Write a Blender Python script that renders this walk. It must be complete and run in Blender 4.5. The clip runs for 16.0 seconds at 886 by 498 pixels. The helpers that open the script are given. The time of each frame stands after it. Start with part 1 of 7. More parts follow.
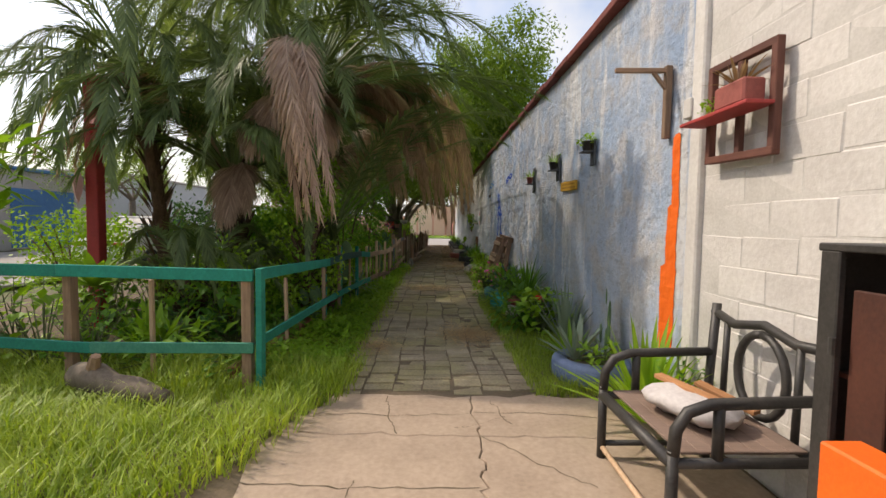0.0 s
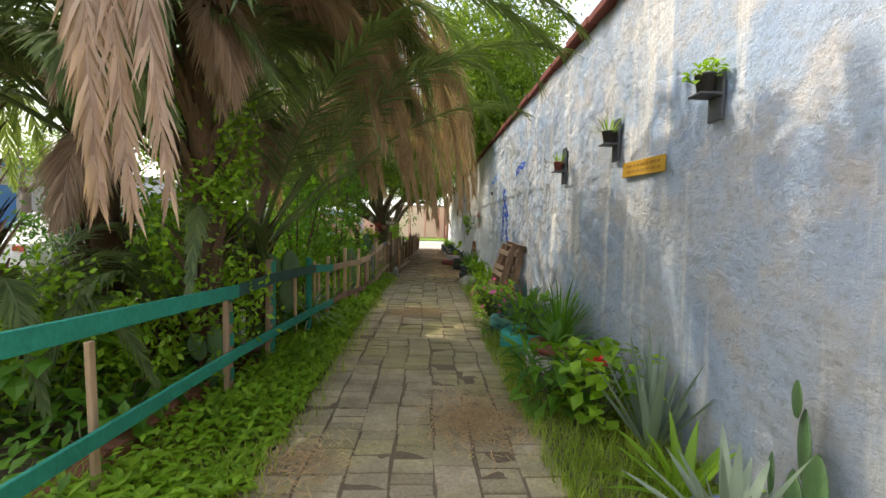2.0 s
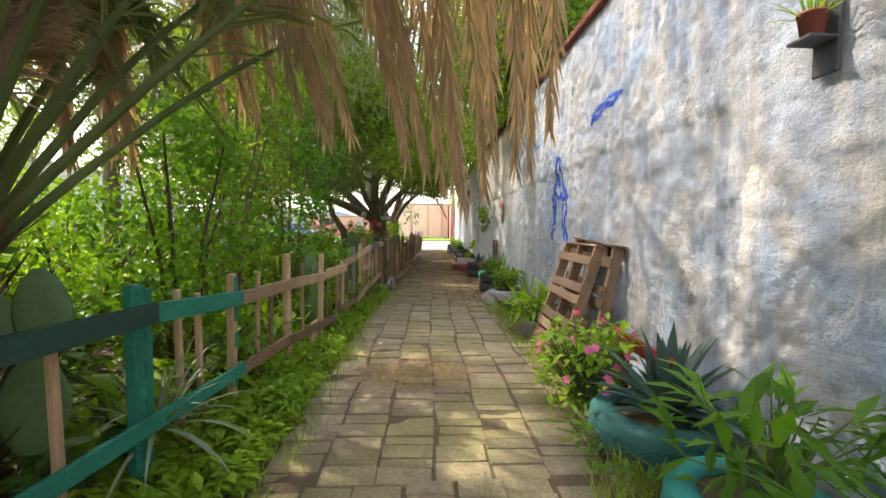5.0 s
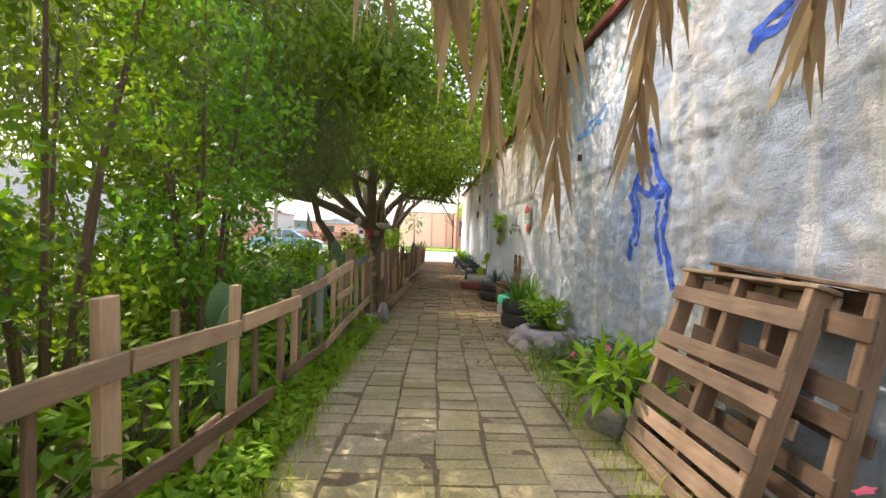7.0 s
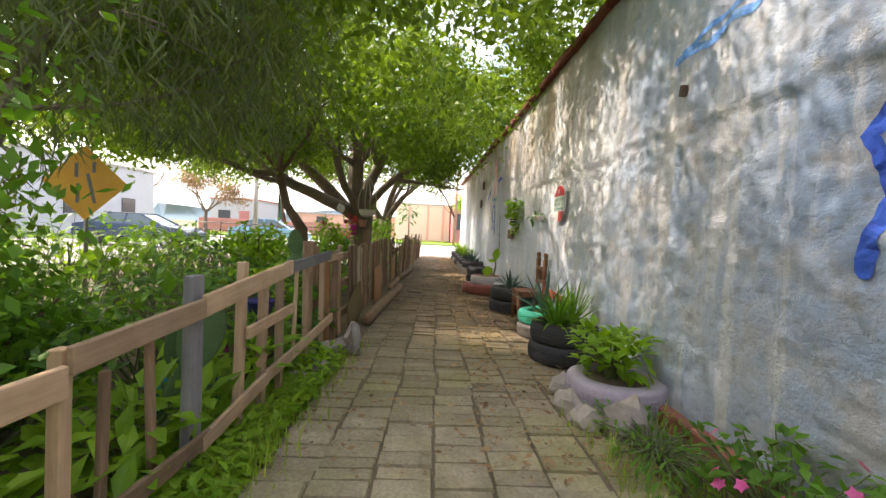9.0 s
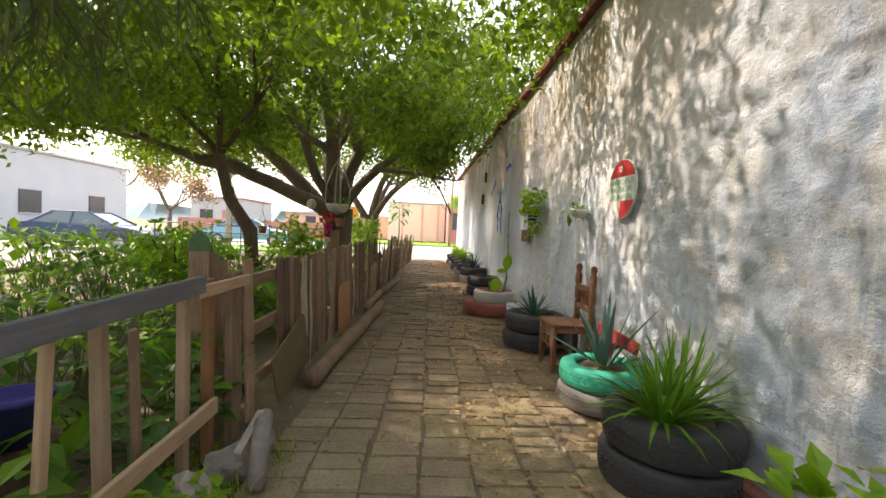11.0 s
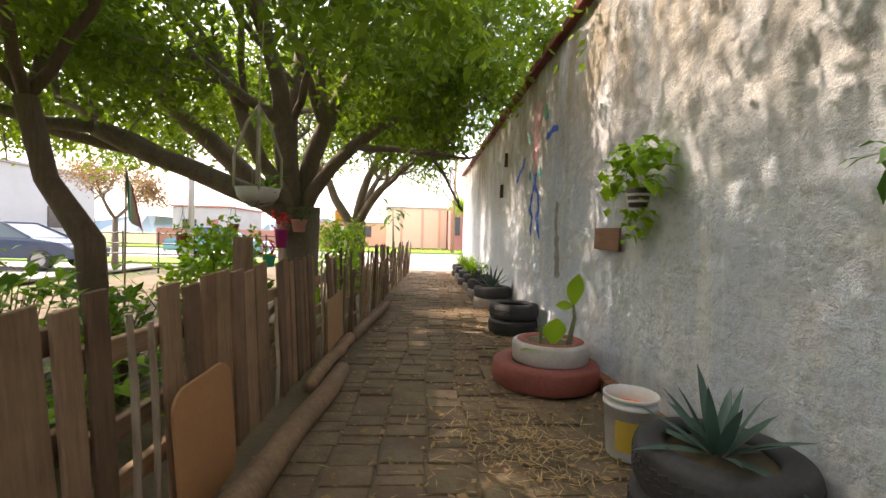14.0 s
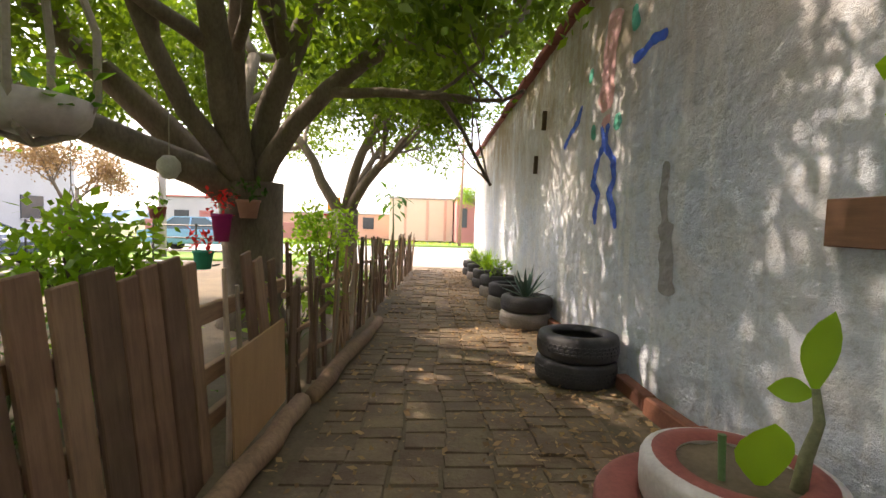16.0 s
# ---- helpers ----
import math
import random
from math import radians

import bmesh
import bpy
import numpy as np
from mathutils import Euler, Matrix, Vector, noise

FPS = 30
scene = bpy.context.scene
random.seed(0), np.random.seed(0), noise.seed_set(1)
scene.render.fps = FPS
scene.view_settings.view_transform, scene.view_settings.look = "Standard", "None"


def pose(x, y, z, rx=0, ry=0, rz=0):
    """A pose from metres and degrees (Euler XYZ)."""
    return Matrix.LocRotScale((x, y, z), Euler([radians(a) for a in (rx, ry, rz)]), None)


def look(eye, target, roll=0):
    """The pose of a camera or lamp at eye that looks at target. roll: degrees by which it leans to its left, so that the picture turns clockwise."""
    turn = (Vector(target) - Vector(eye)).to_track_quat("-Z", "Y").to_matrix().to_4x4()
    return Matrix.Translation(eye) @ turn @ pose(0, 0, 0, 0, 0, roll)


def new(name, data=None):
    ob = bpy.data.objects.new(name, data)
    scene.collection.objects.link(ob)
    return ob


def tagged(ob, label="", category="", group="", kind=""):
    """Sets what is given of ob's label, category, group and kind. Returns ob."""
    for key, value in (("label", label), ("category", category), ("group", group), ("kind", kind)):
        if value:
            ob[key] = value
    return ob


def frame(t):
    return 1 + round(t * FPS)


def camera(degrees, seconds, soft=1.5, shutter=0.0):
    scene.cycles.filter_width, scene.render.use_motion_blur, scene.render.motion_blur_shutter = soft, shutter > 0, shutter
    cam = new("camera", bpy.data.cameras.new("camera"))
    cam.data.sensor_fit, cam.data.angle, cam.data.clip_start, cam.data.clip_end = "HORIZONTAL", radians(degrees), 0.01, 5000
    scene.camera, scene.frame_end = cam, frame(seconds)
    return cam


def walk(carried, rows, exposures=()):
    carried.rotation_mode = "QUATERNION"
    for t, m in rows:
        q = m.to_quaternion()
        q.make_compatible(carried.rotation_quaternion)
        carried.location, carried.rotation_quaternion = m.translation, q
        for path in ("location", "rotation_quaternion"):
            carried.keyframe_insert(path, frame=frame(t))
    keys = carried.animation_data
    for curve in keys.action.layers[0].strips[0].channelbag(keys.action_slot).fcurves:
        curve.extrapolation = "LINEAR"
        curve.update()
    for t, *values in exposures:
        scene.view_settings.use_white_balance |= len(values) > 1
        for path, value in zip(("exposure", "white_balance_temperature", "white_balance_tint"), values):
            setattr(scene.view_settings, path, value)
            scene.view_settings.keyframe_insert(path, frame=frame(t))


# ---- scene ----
cam = camera(91.0, 16.0)
METRES, EYE, TILT, LEAN, TURN = 18.0, 1.43, -3.1, -0.9, -1.7
ROWS = [
    (0.0, 0.0, 0.0, 0.0, 0.0, 0.0, -0.0),
    (0.5, 0.002, 0.0352, 0.0024, -0.15, 0.0, -0.25),
    (1.0, 0.0025, 0.0678, 0.0037, -0.49, 0.15, -0.49),
    (1.5, 0.0013, 0.1, 0.0064, -0.92, 0.22, -0.59),
    (2.0, 0.0021, 0.1326, 0.0088, -0.95, 0.22, -0.61),
    (2.5, 0.0003, 0.1655, 0.0102, -1.07, 0.23, -0.61),
    (3.0, 0.0007, 0.1984, 0.0107, -1.09, 0.12, -0.48),
    (5.5, -0.0101, 0.3568, 0.0131, -0.62, 0.35, 0.08),
    (6.0, -0.0122, 0.3888, 0.0155, -0.45, 0.81, -0.19),
    (6.5, -0.0112, 0.4208, 0.0179, -0.16, 1.19, -0.59),
    (7.0, -0.0125, 0.4508, 0.019, -0.29, 1.51, -0.99),
    (7.5, -0.0132, 0.4816, 0.0199, -0.21, 1.35, -1.34),
    (8.0, -0.0154, 0.5139, 0.0199, -0.26, 1.25, -1.56),
    (8.5, -0.0152, 0.5438, 0.0218, -0.53, 0.98, -1.78),
    (9.0, -0.0149, 0.574, 0.0228, -0.85, 0.69, -1.89),
    (9.5, -0.0156, 0.6053, 0.0252, -1.53, 0.67, -1.92),
    (10.0, -0.0145, 0.636, 0.0274, -1.61, 0.66, -1.88),
    (12.5, -0.0117, 0.7844, 0.0344, -1.63, 1.14, -1.03),
    (13.0, -0.011, 0.8143, 0.0362, -1.98, 1.54, -0.91),
    (13.5, -0.0108, 0.8431, 0.0372, -1.4, 1.67, -0.65),
    (14.0, -0.0129, 0.8734, 0.0379, -1.28, 1.5, -0.46),
    (14.5, -0.0142, 0.9041, 0.0395, -0.47, 1.22, -0.4),
    (15.0, -0.0161, 0.9355, 0.04, -0.56, 0.69, -0.45),
    (15.5, -0.0159, 0.9673, 0.0403, -0.44, 0.43, -0.56),
    (16.0, -0.0172, 0.9977, 0.0422, -0.67, 0.52, -0.55),
]
walk(cam, [(t, pose(0, 0, EYE, TILT, LEAN, TURN) @ pose(METRES * x, METRES * y, METRES * z, 90 + pitch, roll, yaw)) for t, x, y, z, yaw, pitch, roll in ROWS], exposures=((0.0, -0.12, 7200, 13), (1.5, 0.55, 7200, 10), (3.0, 1.15, 7200, 7), (5.5, 1.4, 7400, 15), (9.0, 1.6, 7300, 15), (12.5, 1.45, 7600, 17), (14.0, 1.6, 7600, 18), (16.0, 1.55, 7600, 18)))

# ---- world and sun ----
SUN = Vector((-0.70, 0.27, 0.82)).normalized()
world = bpy.data.worlds.new("world")
scene.world = world
world.use_nodes = True
wt = world.node_tree
wt.nodes.clear()
w_out = wt.nodes.new("ShaderNodeOutputWorld")
w_bg = wt.nodes.new("ShaderNodeBackground")
w_sky = wt.nodes.new("ShaderNodeTexSky")
w_sky.sky_type = "NISHITA"
w_sky.sun_disc = False
w_sky.sun_elevation = math.asin(SUN.z)
w_sky.sun_rotation = math.atan2(SUN.x, SUN.y)
w_sky.dust_density = 2.5
w_tc = wt.nodes.new("ShaderNodeTexCoord")
w_noise = wt.nodes.new("ShaderNodeTexNoise")
w_noise.inputs["Scale"].default_value = 2.6
w_noise.inputs["Detail"].default_value = 7.0
w_ramp = wt.nodes.new("ShaderNodeValToRGB")
w_ramp.color_ramp.elements[0].position = 0.42
w_ramp.color_ramp.elements[1].position = 0.66
w_mix = wt.nodes.new("ShaderNodeMix")
w_mix.data_type = "RGBA"
w_mix.inputs["B"].default_value = (4.0, 4.1, 4.3, 1.0)
wt.links.new(w_tc.outputs["Generated"], w_noise.inputs["Vector"])
wt.links.new(w_noise.outputs["Fac"], w_ramp.inputs["Fac"])
w_sep = wt.nodes.new("ShaderNodeSeparateXYZ")
wt.links.new(w_tc.outputs["Generated"], w_sep.inputs["Vector"])
w_haze = wt.nodes.new("ShaderNodeMapRange")
w_haze.inputs["From Min"].default_value, w_haze.inputs["From Max"].default_value = 0.30, 0.02
wt.links.new(w_sep.outputs["Z"], w_haze.inputs["Value"])
w_max = wt.nodes.new("ShaderNodeMath")
w_max.operation = "MAXIMUM"
wt.links.new(w_ramp.outputs["Color"], w_max.inputs[0])
wt.links.new(w_haze.outputs["Result"], w_max.inputs[1])
wt.links.new(w_max.outputs["Value"], w_mix.inputs["Factor"])
wt.links.new(w_sky.outputs["Color"], w_mix.inputs["A"])
wt.links.new(w_mix.outputs["Result"], w_bg.inputs["Color"])
w_bg.inputs["Strength"].default_value = 0.28
wt.links.new(w_bg.outputs["Background"], w_out.inputs["Surface"])
sun_data = bpy.data.lights.new("sun", "SUN")
sun_data.energy = 3.0
sun_data.angle = radians(0.9)
sun_data.color = (1.0, 0.93, 0.82)
sun = new("sun", sun_data)
sun.matrix_world = look(SUN * 40, (0, 0, 0))


# ---- materials ----
def shader(name, rough=0.8, metal=0.0):
    mat = bpy.data.materials.new(name)
    mat.use_nodes = True
    nt = mat.node_tree
    b = nt.nodes["Principled BSDF"]
    b.inputs["Roughness"].default_value = rough
    b.inputs["Metallic"].default_value = metal
    return mat, nt, b


def ramp(nt, fac, stops):
    r = nt.nodes.new("ShaderNodeValToRGB")
    while len(r.color_ramp.elements) < len(stops):
        r.color_ramp.elements.new(0.5)
    for e, (p, c) in zip(r.color_ramp.elements, stops):
        e.position, e.color = p, (*c, 1.0)
    nt.links.new(fac, r.inputs["Fac"])
    return r.outputs["Color"]


def tex_noise(nt, scale, detail=6.0, stretch=(1, 1, 1), rough=0.6, world_space=True):
    geo = nt.nodes.new("ShaderNodeNewGeometry" if world_space else "ShaderNodeTexCoord")
    mp = nt.nodes.new("ShaderNodeMapping")
    mp.inputs["Scale"].default_value = stretch
    nt.links.new(geo.outputs["Position" if world_space else "Object"], mp.inputs["Vector"])
    n = nt.nodes.new("ShaderNodeTexNoise")
    n.inputs["Scale"].default_value = scale
    n.inputs["Detail"].default_value = detail
    n.inputs["Roughness"].default_value = rough
    nt.links.new(mp.outputs["Vector"], n.inputs["Vector"])
    return n.outputs["Fac"]


def blend(nt, fac, a, b, mode="MIX"):
    m = nt.nodes.new("ShaderNodeMix")
    m.data_type, m.blend_type = "RGBA", mode
    for key, v in (("Factor", fac), ("A", a), ("B", b)):
        if isinstance(v, (tuple, float, int)):
            m.inputs[key].default_value = v if key == "Factor" else (*v, 1.0)
        else:
            nt.links.new(v, m.inputs[key])
    return m.outputs["Result"]


def bump(nt, b, height, strength=0.4, distance=0.01):
    n = nt.nodes.new("ShaderNodeBump")
    n.inputs["Strength"].default_value = strength
    n.inputs["Distance"].default_value = distance
    nt.links.new(height, n.inputs["Height"])
    nt.links.new(n.outputs["Normal"], b.inputs["Normal"])


def random_of(nt, island=False):
    n = nt.nodes.new("ShaderNodeNewGeometry" if island else "ShaderNodeObjectInfo")
    return n.outputs["Random Per Island" if island else "Random"]


def worn(name, light, dark, scale=6.0, fine=60.0, rough=0.8, stretch=(1, 1, 1), relief=0.3, metal=0.0, island=None, spread=0.35):
    """A surface with stains at one scale and grain at another, and a shade of its own for each piece."""
    mat, nt, b = shader(name, rough, metal)
    big, small = tex_noise(nt, scale, 5, stretch), tex_noise(nt, fine, 4, stretch)
    col = ramp(nt, big, [(0.3, dark), (0.7, light)])
    col = blend(nt, 0.45, col, ramp(nt, small, [(0.3, dark), (0.7, light)]))
    if island is not None:
        col = blend(nt, 1.0, col, ramp(nt, random_of(nt, island), [(0, (1 - spread,) * 3), (1, (1 + spread * 0.5,) * 3)]), "MULTIPLY")
    nt.links.new(col, b.inputs["Base Color"])
    bump(nt, b, small, relief, 0.004)
    return mat


def foliage(name, dark, light, through_light=0.35, rough=0.5):
    mat, nt, b = shader(name, rough)
    fac = random_of(nt, True)
    col = ramp(nt, fac, [(0.0, dark), (0.75, light), (1.0, tuple(min(1, c * 1.35) for c in light))])
    big = tex_noise(nt, 1.3, 3)
    col = blend(nt, 0.5, col, ramp(nt, big, [(0.35, dark), (0.65, light)]))
    nt.links.new(col, b.inputs["Base Color"])
    tr = nt.nodes.new("ShaderNodeBsdfTranslucent")
    warm = blend(nt, 1.0, col, (1.25, 1.2, 0.6), "MULTIPLY")
    nt.links.new(warm, tr.inputs["Color"])
    mix = nt.nodes.new("ShaderNodeMixShader")
    mix.inputs["Fac"].default_value = through_light
    nt.links.new(b.outputs["BSDF"], mix.inputs[1])
    nt.links.new(tr.outputs["BSDF"], mix.inputs[2])
    nt.links.new(mix.outputs["Shader"], nt.nodes["Material Output"].inputs["Surface"])
    return mat


def plaster_material():
    mat, nt, b = shader("blue_white_plaster", 0.9)
    pos = nt.nodes.new("ShaderNodeNewGeometry")
    sep = nt.nodes.new("ShaderNodeSeparateXYZ")
    nt.links.new(pos.outputs["Position"], sep.inputs["Vector"])
    big = tex_noise(nt, 0.55, 5)
    mid = tex_noise(nt, 2.2, 8, rough=0.7)
    fine = tex_noise(nt, 20.0, 6, (1, 0.8, 1.1), 0.7)
    drips = tex_noise(nt, 3.0, 5, (1, 1.6, 0.16), 0.65)
    col = ramp(nt, big, [(0.38, (0.31, 0.41, 0.57)), (0.58, (0.47, 0.53, 0.62))])
    col = blend(nt, ramp(nt, mid, [(0.48, (0, 0, 0)), (0.62, (0.55,) * 3)]), col, (0.52, 0.46, 0.40))
    col = blend(nt, ramp(nt, drips, [(0.53, (0, 0, 0)), (0.64, (0.85,) * 3)]), col, (0.68, 0.68, 0.68))
    # brown weathering that grows on the upper part of the far half
    up = nt.nodes.new("ShaderNodeMapRange")
    up.inputs["From Min"].default_value, up.inputs["From Max"].default_value = 1.5, 2.9
    nt.links.new(sep.outputs["Z"], up.inputs["Value"])
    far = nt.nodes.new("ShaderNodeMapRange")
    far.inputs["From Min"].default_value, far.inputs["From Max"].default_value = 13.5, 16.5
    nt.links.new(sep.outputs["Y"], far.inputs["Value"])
    both = nt.nodes.new("ShaderNodeMath")
    both.operation = "MULTIPLY"
    nt.links.new(up.outputs["Result"], both.inputs[0])
    nt.links.new(far.outputs["Result"], both.inputs[1])
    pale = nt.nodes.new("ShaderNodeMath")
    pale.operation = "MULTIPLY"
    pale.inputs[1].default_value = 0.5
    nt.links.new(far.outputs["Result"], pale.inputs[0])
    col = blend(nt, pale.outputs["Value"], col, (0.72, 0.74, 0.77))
    age = blend(nt, 1.0, ramp(nt, tex_noise(nt, 1.7, 6, (1, 1.2, 0.5), 0.7), [(0.34, (0, 0, 0)), (0.56, (0.9,) * 3)]), both.outputs["Value"], "MULTIPLY")
    col = blend(nt, age, col, (0.33, 0.26, 0.18))
    col = blend(nt, ramp(nt, fine, [(0.3, (0.45,) * 3), (0.5, (0, 0, 0))]), col, (0.24, 0.23, 0.22))
    nt.links.new(col, b.inputs["Base Color"])
    lumps = tex_noise(nt, 9.0, 7, (1, 0.8, 1.3), 0.75)
    bump(nt, b, blend(nt, 0.12, blend(nt, 0.5, fine, lumps), tex_noise(nt, 60.0, 5, (1, 0.9, 1.1), 0.8)), 0.9, 0.055)
    return mat


def wood_material(name, light, dark, stretch=(14, 14, 1.2), spread=0.4):
    mat, nt, b = shader(name, 0.82)
    grain = tex_noise(nt, 3.0, 8, stretch, 0.65, False)
    blot = tex_noise(nt, 5.0, 4)
    col = ramp(nt, grain, [(0.3, dark), (0.7, light)])
    col = blend(nt, 0.35, col, ramp(nt, blot, [(0.35, dark), (0.65, light)]))
    col = blend(nt, 1.0, col, ramp(nt, random_of(nt), [(0, (1 - spread,) * 3), (1, (1 + spread * 0.4,) * 3)]), "MULTIPLY")
    nt.links.new(col, b.inputs["Base Color"])
    bump(nt, b, grain, 0.5, 0.004)
    return mat


PLASTER = plaster_material()
BLOCK = worn("white_painted_block", (0.68, 0.66, 0.63), (0.50, 0.47, 0.44), 2.5, 30, 0.85, relief=1.0, island=False, spread=0.06)
MORTAR = worn("white_painted_mortar", (0.62, 0.60, 0.57), (0.42, 0.40, 0.37), 4, 60, 0.9)
COPING = worn("red_oxide_coping", (0.25, 0.06, 0.045), (0.12, 0.03, 0.025), 3, 40, 0.8)
CONCRETE = worn("cracked_concrete", (0.46, 0.36, 0.27), (0.28, 0.21, 0.155), 1.6, 30, 0.9, relief=0.35)
def paving_material(name, island):
    """Worn stone with mossy patches; under the trees, brown litter and crown shade are put into its colour."""
    mat, nt, b = shader(name, 0.88)
    big, mid, fine = tex_noise(nt, 0.9, 5), tex_noise(nt, 4.0, 6, rough=0.7), tex_noise(nt, 45, 5)
    col = ramp(nt, mid, [(0.3, (0.26, 0.215, 0.145)), (0.7, (0.50, 0.42, 0.30))])
    col = blend(nt, ramp(nt, big, [(0.42, (0, 0, 0)), (0.62, (0.7,) * 3)]), col, (0.36, 0.33, 0.13))
    col = blend(nt, ramp(nt, fine, [(0.35, (0.5,) * 3), (0.6, (0, 0, 0))]), col, (0.17, 0.14, 0.10))
    pos = nt.nodes.new("ShaderNodeNewGeometry")
    sep = nt.nodes.new("ShaderNodeSeparateXYZ")
    nt.links.new(pos.outputs["Position"], sep.inputs["Vector"])
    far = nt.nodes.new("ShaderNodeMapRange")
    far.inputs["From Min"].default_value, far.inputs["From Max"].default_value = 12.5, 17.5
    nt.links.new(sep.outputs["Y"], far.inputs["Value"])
    # Darkening along the path: litter stain and painted shade of the tree crowns together.
    litter_shade = blend(nt, 1.0, far.outputs["Result"], ramp(nt, tex_noise(nt, 2.6, 6, rough=0.7), [(0.25, (0.45,) * 3), (0.6, (0.95,) * 3)]), "MULTIPLY")
    col = blend(nt, litter_shade, col, (0.145, 0.093, 0.062))
    col = blend(nt, 1.0, col, ramp(nt, random_of(nt, island), [(0, (0.80,) * 3), (1, (1.14,) * 3)]), "MULTIPLY")
    nt.links.new(col, b.inputs["Base Color"])
    bump(nt, b, blend(nt, 0.5, fine, mid), 0.9, 0.02)
    return mat


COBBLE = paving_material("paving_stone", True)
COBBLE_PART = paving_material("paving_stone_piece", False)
SOIL = worn("dark_soil", (0.20, 0.15, 0.10), (0.095, 0.075, 0.045), 2.0, 40, 0.95, relief=0.6)
GROUND = worn("earth_and_grass", (0.12, 0.16, 0.05), (0.12, 0.09, 0.055), 0.6, 9, 0.95)
ROAD = worn("pale_dusty_road", (0.38, 0.355, 0.325), (0.28, 0.255, 0.23), 0.3, 12, 0.9)
GREEN_PAINT = wood_material("green_painted_wood", (0.015, 0.31, 0.225), (0.008, 0.17, 0.125), (1.5, 8, 14), 0.2)
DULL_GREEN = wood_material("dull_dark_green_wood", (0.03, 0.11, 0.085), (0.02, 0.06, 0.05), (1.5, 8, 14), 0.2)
PALE_GREEN = wood_material("faded_green_wood", (0.10, 0.38, 0.26), (0.03, 0.22, 0.15), (1.5, 8, 14), 0.2)
BLUE_GREY_WOOD = wood_material("blue_grey_board", (0.34, 0.33, 0.35), (0.19, 0.18, 0.19))
DULL_WOOD = wood_material("dull_red_brown_wood", (0.33, 0.20, 0.13), (0.15, 0.085, 0.055))
PALE_STICK = wood_material("pale_dry_stick", (0.50, 0.41, 0.32), (0.30, 0.23, 0.17))
ORANGE_WOOD = wood_material("orange_pine", (0.50, 0.24, 0.10), (0.30, 0.14, 0.06))
RAW_WOOD = wood_material("raw_pine_wood", (0.62, 0.43, 0.28), (0.38, 0.25, 0.155))
GREY_WOOD = wood_material("weathered_grey_wood", (0.45, 0.285, 0.18), (0.19, 0.12, 0.08))
DARK_WOOD = wood_material("old_brown_wood", (0.20, 0.125, 0.08), (0.08, 0.05, 0.033))
BARK = worn("ficus_bark", (0.235, 0.19, 0.145), (0.105, 0.08, 0.06), 5, 40, 0.9, (1, 1, 0.35), 0.8)
PALM_BARK = worn("palm_trunk", (0.17, 0.105, 0.06), (0.055, 0.035, 0.022), 7, 45, 0.95, (1, 1, 0.5), 0.9)
PALM_LEAF = foliage("palm_leaf", (0.06, 0.10, 0.035), (0.23, 0.31, 0.12), 0.42)
PALM_DEAD = foliage("dead_palm_leaf", (0.26, 0.165, 0.115), (0.58, 0.44, 0.35), 0.4, 0.7)
FICUS = foliage("ficus_leaf", (0.06, 0.125, 0.012), (0.19, 0.30, 0.03), 0.55)
LEAF = foliage("garden_leaf", (0.05, 0.15, 0.015), (0.16, 0.35, 0.035), 0.5)
LIME = foliage("lime_leaf", (0.13, 0.28, 0.015), (0.30, 0.50, 0.04), 0.45)
DEEP = foliage("deep_green_leaf", (0.035, 0.11, 0.02), (0.09, 0.22, 0.04), 0.3)
BLUE_LEAF = foliage("blue_green_succulent", (0.03, 0.075, 0.065), (0.075, 0.15, 0.125), 0.05, 0.45)
PALE_LEAF = foliage("pale_aloe", (0.13, 0.19, 0.13), (0.27, 0.34, 0.24), 0.05, 0.5)
NEEDLE = foliage("feathery_needles", (0.05, 0.075, 0.02), (0.16, 0.20, 0.06), 0.3)
GRASS = foliage("grass", (0.16, 0.28, 0.02), (0.42, 0.52, 0.08), 0.4)
DRY = foliage("dry_litter", (0.13, 0.07, 0.035), (0.42, 0.28, 0.15), 0.15, 0.8)
STRAW = foliage("pale_straw", (0.30, 0.19, 0.09), (0.62, 0.45, 0.26), 0.2, 0.8)
PINK = foliage("pink_petal", (0.75, 0.06, 0.32), (0.9, 0.18, 0.5), 0.3)
RED = foliage("red_petal", (0.7, 0.02, 0.04), (0.9, 0.05, 0.06), 0.3)
RUBBER = worn("black_rubber", (0.055, 0.055, 0.06), (0.022, 0.022, 0.025), 6, 60, 0.75, relief=0.3)
GREY_TYRE = worn("dusty_grey_rubber", (0.30, 0.27, 0.25), (0.16, 0.145, 0.135), 5, 50, 0.85, relief=0.3)


